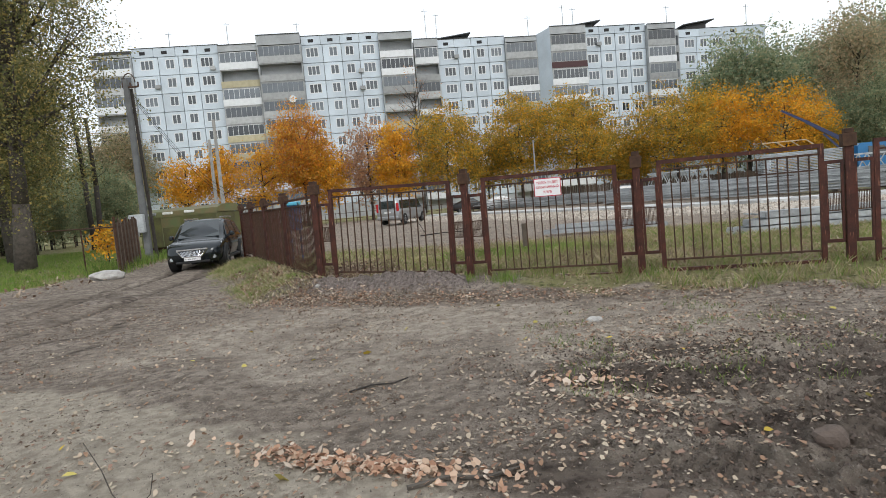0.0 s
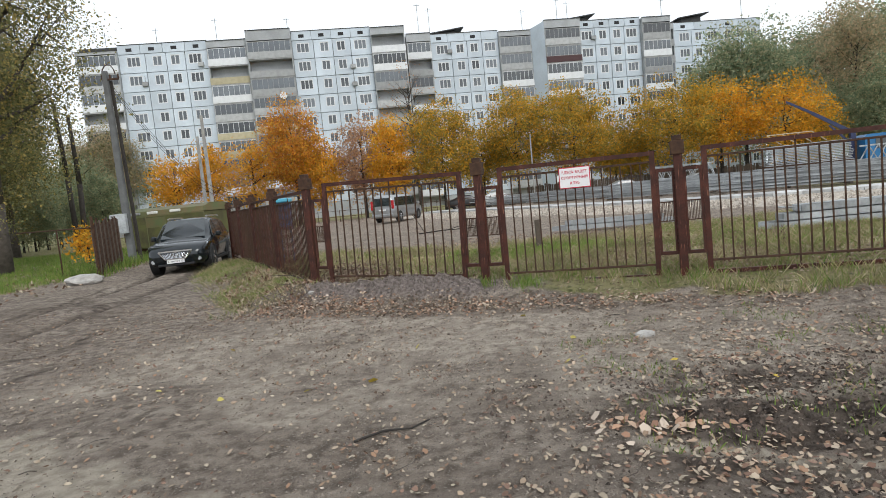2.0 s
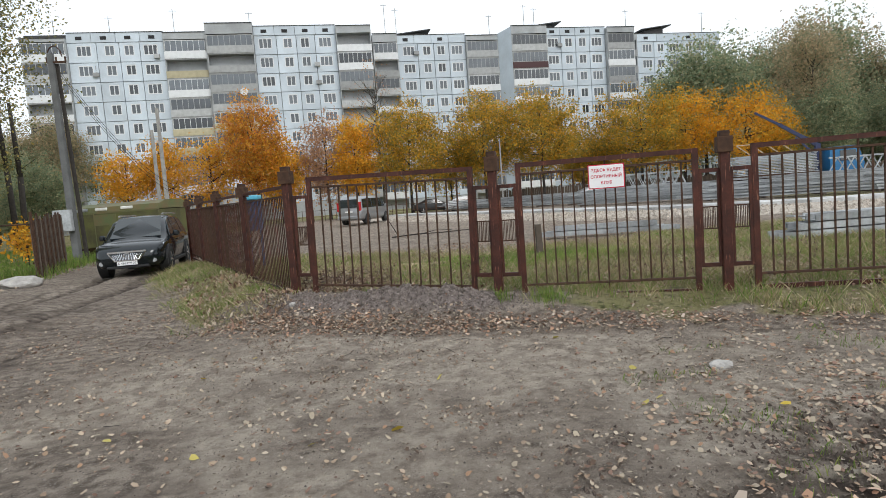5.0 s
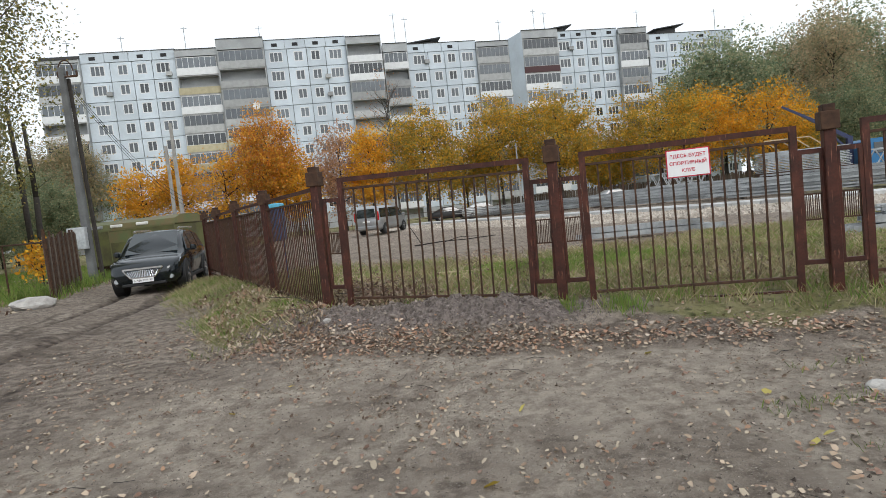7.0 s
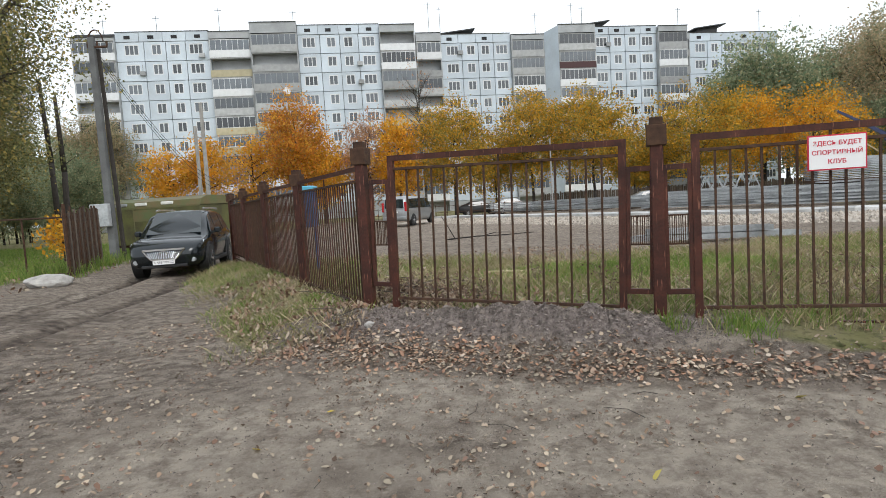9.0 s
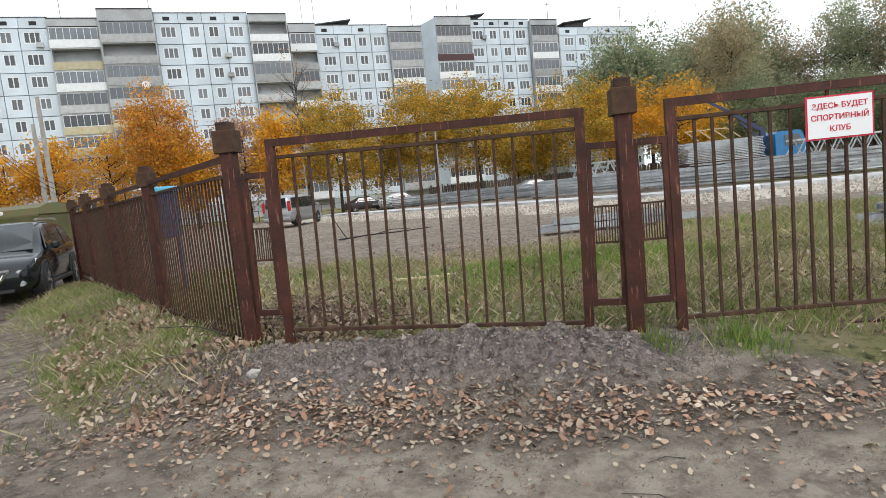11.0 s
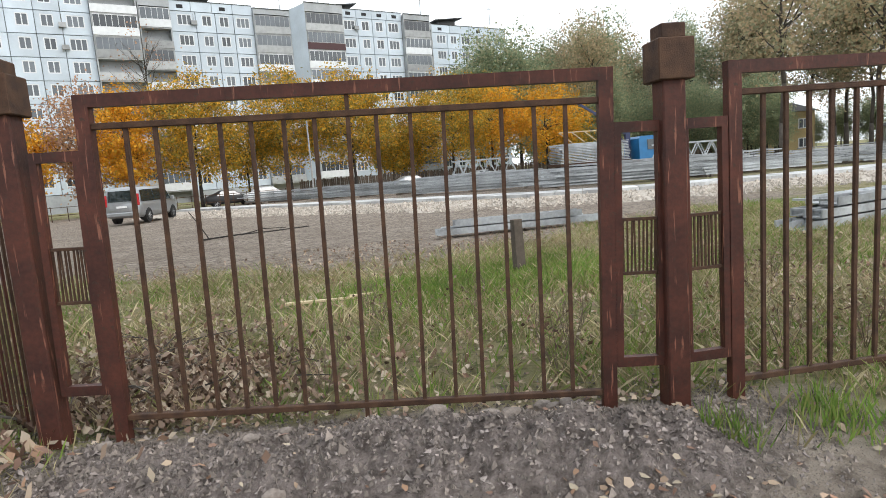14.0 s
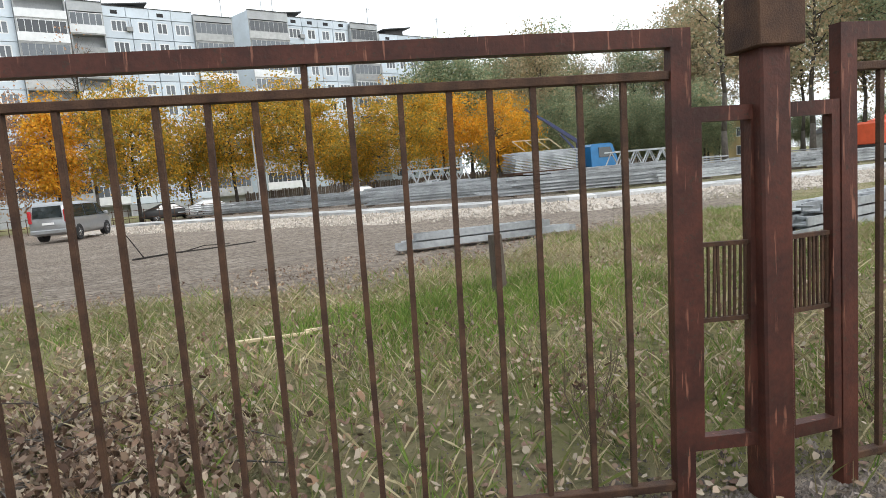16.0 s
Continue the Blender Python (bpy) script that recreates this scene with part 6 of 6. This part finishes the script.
def d_leaf(x, y):
    front, along, side, back = zones(x, y)
    d = 0.13 + 0.10 * vnoise(x, y, 0.9, 51)
    d = d + 0.4 * np.exp(-((front + 1.1) / 0.3) ** 2) * sm(-1.6, -0.4, along + 0.5 * vnoise(x, y, 0.5, 57))
    d = d + 0.7 * np.exp(-(((x - 2.9) / 1.5) ** 2 + ((y - 6.3) / 1.1) ** 2)) * (0.5 + 0.5 * clump(x, y, 0.3, 52, 0))
    d = d + 0.45 * sm(-2.4, -1.2, side + 0.5 * vnoise(x, y, 0.8, 56)) * (side < -0.1) * sm(-1.2, -0.2, back) * (back < 8)
    d = d + 0.55 * np.exp(-(((x - 1.6) / 1.2) ** 2 + ((y - 4.1) / 0.7) ** 2))
    d = d * (1 - 0.85 * np.exp(-((front + 0.45) / 0.3) ** 2) * (along > -0.6) * (along < 3.6))
    return np.clip(d, 0, 1) * (0.35 + 0.65 * clump(x, y, 0.22, 53, -0.15))


def clods(x, y, lo, hi, seed, flat=0.7):
    """Small angular crumbs of earth lying on the ground, most of them small."""
    rs_ = np.random.RandomState(seed)
    n = len(x)
    s = (lo + (hi - lo) * rs_.rand(n) ** 3)[:, None, None]
    v = rs_.normal(size=(n, 5, 3))
    v /= np.linalg.norm(v, axis=2, keepdims=True)
    v = v * rs_.uniform(0.55, 1.1, (n, 5, 1)) * s
    v[..., 2] *= flat
    v += np.stack([x, y, ground_z(x, y) + 0.2 * s[:, 0, 0]], -1)[:, None]
    return v[:, np.array([[0, 1, 3], [1, 2, 3], [2, 0, 3], [0, 1, 4], [1, 2, 4], [2, 0, 4]])].reshape(-1, 3, 3)


EARTH = mat("earth_crumbs", (0.33, 0.28, 0.235), 0.95, var=0.5, scale=9, island=0.55, spec=0.15)
WETEARTH = mat("dark_earth_crumbs", (0.12, 0.097, 0.08), 0.9, var=0.5, scale=9, island=0.5, spec=0.2)
SPOIL = mat("spoil_crumbs", (0.27, 0.23, 0.21), 0.95, var=0.5, scale=9, island=0.5, spec=0.15)
x, y = scatter(150000, -6, 7, 0.9, 10.5, lambda x, y: (zones(x, y)[0] < -0.7) * (0.12 + 0.88 * np.clip(turned(x, y, 0.7, 71, 0.6) + 0.6 * turned(x, y, 0.25, 72, 1.5), 0, 1)) * np.clip(1.4 - y / 11, 0.15, 1), 81)
soup("crumbs", clods(x, y, 0.003, 0.020, 31), EARTH, "loose crumbs of dry grey-brown earth", "earth crumbs")
x, y = scatter(90000, 0.6, 7, 1.2, 7, lambda x, y: sm(0.9, 2.4, x + vnoise(x, y, 0.6, 73)) * (1 - sm(4.8, 6.8, y)) * np.clip(0.3 + turned(x, y, 0.45, 74, 0.9), 0.05, 1), 82)
soup("crumbs", clods(x, y, 0.004, 0.028, 32), WETEARTH, "dark crumbs of churned damp earth", "earth crumbs")
x, y = scatter(90000, -4, 3.5, 9, 13, lambda x, y: np.exp(-((zones(x, y)[0] + 0.45) / 0.42) ** 2) * sm(-1.7, -0.6, zones(x, y)[1]) * (1 - sm(2.9, 3.9, zones(x, y)[1])), 83)
soup("crumbs", clods(x, y, 0.004, 0.026, 33, 0.8), SPOIL, "lumps and crumbs of dug grey earth on the heap", "earth crumbs")


x, y = scatter(150000, -9, 8, 1.6, 13, d_leaf, 61)
soup("fallen_leaves", flat_leaves(x, y, 0.008, 0.027, 1, 0.010, 0.3), LITTER, "pale brown fallen leaves strewn over the bare earth", "fallen leaves")
x, y = scatter(80000, -3.5, 5.5, 8, 12, lambda x, y: np.exp(-((zones(x, y)[0] + 1.03 + 0.12 * vnoise(x, y, 0.8, 97)) / 0.17) ** 2) * (zones(x, y)[1] > -0.5) * (0.3 + 0.7 * clump(x, y, 0.25, 54, 0)) * np.clip(1.2 - zones(x, y)[1] / 6, 0.1, 1) * 0.6, 62)
soup("fallen_leaves", flat_leaves(x, y, 0.011, 0.029, 2, 0.012, 0.35), RUSSET, "russet maple leaves in a drift before the earth heap", "fallen leaves")
x, y = scatter(90000, -3.8, 5.0, 8, 12.5, lambda x, y: np.exp(-((zones(x, y)[0] + 1.0 + 0.16 * vnoise(x, y, 0.7, 91)) / 0.27) ** 2) * (zones(x, y)[1] > -0.9) * (0.15 + 0.85 * clump(x, y, 0.16, 92, -0.2)) * np.clip(1.2 - zones(x, y)[1] / 7, 0.1, 1) * 0.3, 68)
soup("fallen_leaves", flat_leaves(x, y, 0.009, 0.024, 11, 0.012, 0.4), LITTER, "pale curled leaves in a drift before the earth heap", "fallen leaves")
BROWNL = leafy("brown_dead_leaves", [(0.17, 0.11, 0.075), (0.26, 0.18, 0.12), (0.38, 0.31, 0.23), (0.10, 0.065, 0.045), (0.20, 0.14, 0.10)], 0.05)
x, y = scatter(60000, -2.2, 1.2, 10.6, 14.0, lambda x, y: (zones(x, y)[0] > 0.05) * (zones(x, y)[2] > 0.05) * np.exp(-(((x + 1.6) / 0.6) ** 2 + ((y - 12.2) / 0.7) ** 2)) * (0.3 + 0.7 * clump(x, y, 0.2, 93, -0.1)), 69)
soup("fallen_leaves", flat_leaves(x, y, 0.010, 0.026, 12, 0.05, 0.9), BROWNL, "heaped dead brown leaves in the corner behind the fence", "fallen leaves")
x, y = scatter(30000, -6, -2.1, 10.6, 16.0, lambda x, y: (zones(x, y)[2] > -1.35) * (zones(x, y)[2] < -0.1) * (0.1 + 0.9 * clump(x, y, 0.25, 94, 0.1)) * 0.22, 70)
soup("fallen_leaves", flat_leaves(x, y, 0.012, 0.034, 13, 0.05, 0.8), LITTER, "pale leaves caught in the verge grass", "fallen leaves")
x, y = scatter(60000, -8, 7, 1.2, 12, lambda x, y: (zones(x, y)[0] < -0.9) * (0.06 + 0.9 * np.clip(turned(x, y, 0.5, 95, 0.8) + 0.5 * turned(x, y, 0.17, 96, 1.9) - 0.1, 0, 1)), 71)
soup("fallen_leaves", flat_leaves(x, y, 0.005, 0.020, 14, 0.008), BROWNL, "small dark brown leaves and bits trodden into the earth", "fallen leaves")
x, y = scatter(8000, -1.6, 1.0, 3.0, 4.5, lambda x, y: np.exp(-((y - (3.68 - 0.42 * (x + 0.3))) / 0.12) ** 2 - ((x + 0.25) / 0.75) ** 2), 63)
soup("fallen_leaves", flat_leaves(x, y, 0.014, 0.036, 3, 0.02), RUSSET, "drift of russet leaves at the edge of the sandy patch", "fallen leaves")
x, y = scatter(300, 1.0, 2.0, 4.6, 5.4, lambda x, y: np.exp(-(((x - 1.45) / 0.3) ** 2 + ((y - 4.95) / 0.14) ** 2)), 64)
soup("fallen_leaves", flat_leaves(x, y, 0.02, 0.045, 4, 0.015), RUSSET, "small drift of orange leaves on the churned earth", "fallen leaves")
x, y = scatter(70, -3, 5, 2.5, 9, lambda x, y: 0.3 + 0 * x, 65)
soup("fallen_leaves", flat_leaves(x, y, 0.03, 0.05, 5, 0.01), YELLOWL, "single yellow leaves on the bare earth", "fallen leaves")
x, y = scatter(60000, -5, 11, 8.6, 20, lambda x, y: (zones(x, y)[0] > 0) * (zones(x, y)[2] > 0) * (0.35 + 0.5 * clump(x, y, 0.6, 55, 0)) * np.clip(1.2 - (y - 9) / 12, 0.05, 1), 66)
soup("fallen_leaves", flat_leaves(x, y, 0.009, 0.026, 6, 0.03, 0.6), LITTER, "brown leaves caught in the grass behind the fence", "fallen leaves")
x, y = scatter(9000, -30, -9, 14, 34, lambda x, y: 0.4 * (x < -9 - 0.1 * y), 67)
soup("fallen_leaves", flat_leaves(x, y, 0.03, 0.07, 7, 0.03, 0.6), LITTER, "fallen leaves on the lawn and beside the track", "fallen leaves")

CLOD = mat("earth_clods", (0.235, 0.197, 0.170), 0.95, var=0.4, scale=12, island=0.55, bump=0.4)
CLODD = mat("dark_damp_clods", (0.11, 0.082, 0.066), 0.9, var=0.35, scale=12, island=0.35, bump=0.4)


def place_on(dens, x0, x1, y0, y1, sink=0.0):
    def f(rs_):
        while True:
            x_, y_ = rs_.uniform(x0, x1), rs_.uniform(y0, y1)
            if rs_.rand() < dens(x_, y_):
                return (x_, y_, 0)
    return f


def drop(tri_):
    """Sets stones made at height 0 on the ground."""
    c = tri_.reshape(-1, 12, 3)
    z = ground_z(c[..., 0].mean(1), c[..., 1].mean(1))
    c[..., 2] += z[:, None] - 0.004
    return c.reshape(-1, 3, 3)


def on_heap(x_, y_):
    f = (x_ - P[0].x) * LN.x + (y_ - P[0].y) * LN.y
    a = (x_ - P[0].x) * LDIR.x + (y_ - P[0].y) * LDIR.y
    return math.exp(-((f + 0.45) / 0.4) ** 2) * (-1.0 < a < 3.7)


soup("earth_clods", drop(rocks(12000, place_on(on_heap, -3.4, 2.0, 9.0, 12.2), 0.004, 0.016, 71)), CLOD, "crumbled grey-brown clods on the earth heap", "clods")
soup("earth_clods", drop(rocks(500, place_on(on_heap, -3.4, 2.0, 9.0, 12.2), 0.014, 0.03, 72)), CLOD, "larger clods on the earth heap", "clods")
soup("earth_clods", drop(rocks(12000, place_on(lambda x_, y_: 0.2 if x_ < 1.4 else 0.9, 0.4, 8, 1.8, 6.2), 0.005, 0.024, 73)), CLODD, "dark damp clods in the churned earth", "clods")
soup("pebbles", drop(rocks(24000, place_on(lambda x_, y_: 0.5, -8, 6, 1.8, 12), 0.003, 0.013, 74)), CLOD, "small crumbs and pebbles on the bare earth", "pebbles")

rng = random.Random(9)


def lump(name, x, y, s, material, label, category, seed, squash=0.6):
    bm = bmesh.new()
    bmesh.ops.create_icosphere(bm, subdivisions=3, radius=s)
    o = Vector((seed * 3.1, seed, 0))
    for v in bm.verts:
        v.co = Vector((v.co.x, v.co.y * 0.8, v.co.z * squash)) * (1 + 0.45 * noise.noise(v.co / s * 0.9 + o) + 0.12 * noise.noise(v.co / s * 3 + o))
    return part(name, bm, material, None, label, at=Matrix.Translation((x, y, GZF(x, y) + s * squash * 0.35)), category=category)


lump("rock", 2.67, 3.36, 0.10, CLODD, "brown rounded clod of hard earth by the ruts", "stone", 1, 0.75)
lump("stone", -2.05, 10.75, 0.055, STONE, "pale grey stone on the earth heap", "stone", 2)
lump("rubble_lump", 2.22, 7.25, 0.10, STONE, "crumpled whitish lump of rubble on the bare earth", "rubble", 3, 0.5)
lump("stone", 1.45, 2.9, 0.07, CLODD, "dark wet clod beside the ruts", "stone", 4)
for k in range(14):
    a = rng.uniform(0, 1)
    px, py = P[0].x + LDIR.x * (a * 3.6 - 0.6), P[0].y + LDIR.y * (a * 3.6 - 0.6)
    f = -rng.uniform(0.15, 0.8)
    lump("clod", px + LN.x * f, py + LN.y * f, rng.uniform(0.03, 0.06), CLOD, "rough clod of grey-brown earth on the heap", "clod", 10 + k, 0.6)


def stick(pts, w, material, name="stick", label="dry fallen twig on the bare earth"):
    bm = bmesh.new()
    q = [Vector((px, py, GZF(px, py) + pz)) for px, py, pz in pts]
    for i, (a, b) in enumerate(zip(q, q[1:])):
        bar(bm, a, b, w * (1 - 0.6 * i / len(q)), sides=5, w2=w * (1 - 0.6 * (i + 1) / len(q)))
    return part(name, bm, material, None, label, category="stick")


stick([(0.12, 3.25, 0.01), (0.35, 3.32, 0.02), (0.6, 3.28, 0.02), (0.82, 3.38, 0.02)], 0.035, BARK, "branch", "short dark piece of branch on the ground")
stick([(-0.55, 5.2, 0.01), (-0.35, 5.3, 0.02), (-0.15, 5.32, 0.01), (-0.02, 5.42, 0.02)], 0.022, BARKD, "branch", "dark broken stick on the bare earth")
stick([(-1.5, 3.2, 0.0), (-1.62, 3.25, 0.12), (-1.68, 3.28, 0.25), (-1.78, 3.3, 0.42)], 0.010, BARK, "twig", "thin bare twig standing in the sandy patch")
stick([(-1.5, 3.25, 0.0), (-1.42, 3.3, 0.08), (-1.40, 3.32, 0.2)], 0.008, BARK, "twig", "thin bare twig standing in the sandy patch")
stick([(-0.509, 14.134, 0.06), (0.15, 13.9, 0.07)], 0.04, PALEWOOD, "lath", "pale broken wooden lath lying in the grass")
stick([(0.12, 13.95, 0.08), (0.42, 14.02, 0.06)], 0.035, PALEWOOD, "lath", "pale broken wooden lath lying in the grass")
for k in range(46):
    px, py, a = rng.uniform(-4, 4.5), rng.uniform(2.5, 9.3), rng.uniform(0, math.tau)
    L = rng.uniform(0.08, 0.35)
    stick([(px, py, 0.008), (px + L * 0.5 * math.cos(a), py + L * 0.5 * math.sin(a), 0.014), (px + L * math.cos(a + 0.3), py + L * math.sin(a + 0.3), 0.006)], rng.uniform(0.004, 0.009), rng.choice((BARK, BARKD, WOOD)), "twig", "small dry twig on the bare earth")

# heap of cut brushwood behind the corner post
brush = thing("brushwood_heap", Matrix.Translation((-1.7, 12.5, 0.15)), "heap of dry cut branches with brown leaves behind the fence corner", "brushwood")
bm = bmesh.new()
for k in range(110):
    a, e = rng.uniform(0, math.tau), rng.uniform(-0.1, 0.55)
    L = rng.uniform(0.25, 0.8)
    c = Vector((rng.gauss(0, 0.32), rng.gauss(0, 0.6), rng.uniform(0, 0.18)))
    d = Vector((math.cos(a) * math.cos(e), math.sin(a) * math.cos(e), math.sin(e) * 0.6))
    m1 = c + d * L * 0.5 + Vector((rng.gauss(0, 0.04), rng.gauss(0, 0.04), rng.uniform(0, 0.05)))
    w = rng.uniform(0.004, 0.014)
    bar(bm, c, m1, w, sides=4, w2=w * 0.8)
    bar(bm, m1, c + d * L, w * 0.8, sides=4, w2=w * 0.4)
part("branch_tangle", bm, BARK, brush, "tangle of dry grey-brown branches")
rs = np.random.RandomState(5)
n = 3200
c = np.stack([rs.normal(0, 0.4, n), rs.normal(0, 0.75, n), np.abs(rs.normal(0.08, 0.13, n))], -1)
u, v = rs.normal(size=(n, 3)), rs.normal(size=(n, 3))
u /= np.linalg.norm(u, axis=1)[:, None]
v /= np.linalg.norm(v, axis=1)[:, None]
s = rs.uniform(0.015, 0.04, n)[:, None]
DRYLEAF = leafy("dry_brown_leaves", [(0.13, 0.08, 0.055), (0.19, 0.12, 0.08), (0.26, 0.19, 0.14), (0.09, 0.055, 0.04), (0.34, 0.28, 0.21)], 0.15)
lv = soup("dry_leaves", np.stack([c - u * s, c - v * s * 0.6, c + u * s, c + v * s * 0.6], 1), DRYLEAF, "withered brown leaves", kind="")
lv.parent = brush
# bent saplings and dry weeds along the fence
WEED = mat("dry_weed_stems", (0.17, 0.13, 0.085), 0.9, var=0.4, scale=8)
for k in range(16):
    along_ = rng.uniform(0.2, 8.5)
    f = rng.uniform(0.15, 2.6)
    px, py = P[0].x + LDIR.x * along_ + LN.x * f, P[0].y + LDIR.y * along_ + LN.y * f
    wt = thing("dry_weed", Matrix.Translation((px, py, GZF(px, py))), "dry branching weed with withered seed heads behind the fence", "weed", "dry weeds behind the fence")
    bm = bmesh.new()
    for j in range(9):
        a = rng.uniform(0, math.tau)
        h = rng.uniform(0.2, 0.5)
        t1 = Vector((math.cos(a) * h * 0.25, math.sin(a) * h * 0.25, h * 0.6))
        bar(bm, (0, 0, -0.02), t1, 0.006, sides=3, w2=0.004)
        for q in range(3):
            bar(bm, t1, t1 + Vector((rng.gauss(0, 0.05), rng.gauss(0, 0.05), h * rng.uniform(0.15, 0.45))), 0.004, sides=3, w2=0.002)
    part("stem", bm, WEED, wt, kind="stuff")
    n = 60
    c = rs.normal(size=(n, 3)) * np.array([0.12, 0.12, 0.09]) + np.array([0, 0, 0.27])
    u, v = rs.normal(size=(n, 3)), rs.normal(size=(n, 3))
    s = 0.008
    lv = soup("seed_head", np.stack([c - u * s, c - v * s, c + u * s, c + v * s], 1), DRYLEAF, kind="stuff")
    lv.parent = wt
# a branch lying on the bare ground before the van
stick([(-0.9, 27.5, 0.02), (0.2, 27.0, 0.12), (1.2, 27.4, 0.1), (2.4, 27.1, 0.15)], 0.06, BARKD, "branch", "long dark fallen branch on the bare yard")
stick([(-0.6, 27.3, 0.02), (-0.9, 27.2, 0.6), (-1.1, 27.1, 0.95)], 0.04, BARKD, "branch", "dark fallen branch with an upright fork on the yard")
stick([(0.3, 27.0, 0.1), (0.9, 26.6, 0.25), (1.6, 26.7, 0.2)], 0.035, BARKD, "branch", "long dark fallen branch on the bare yard")
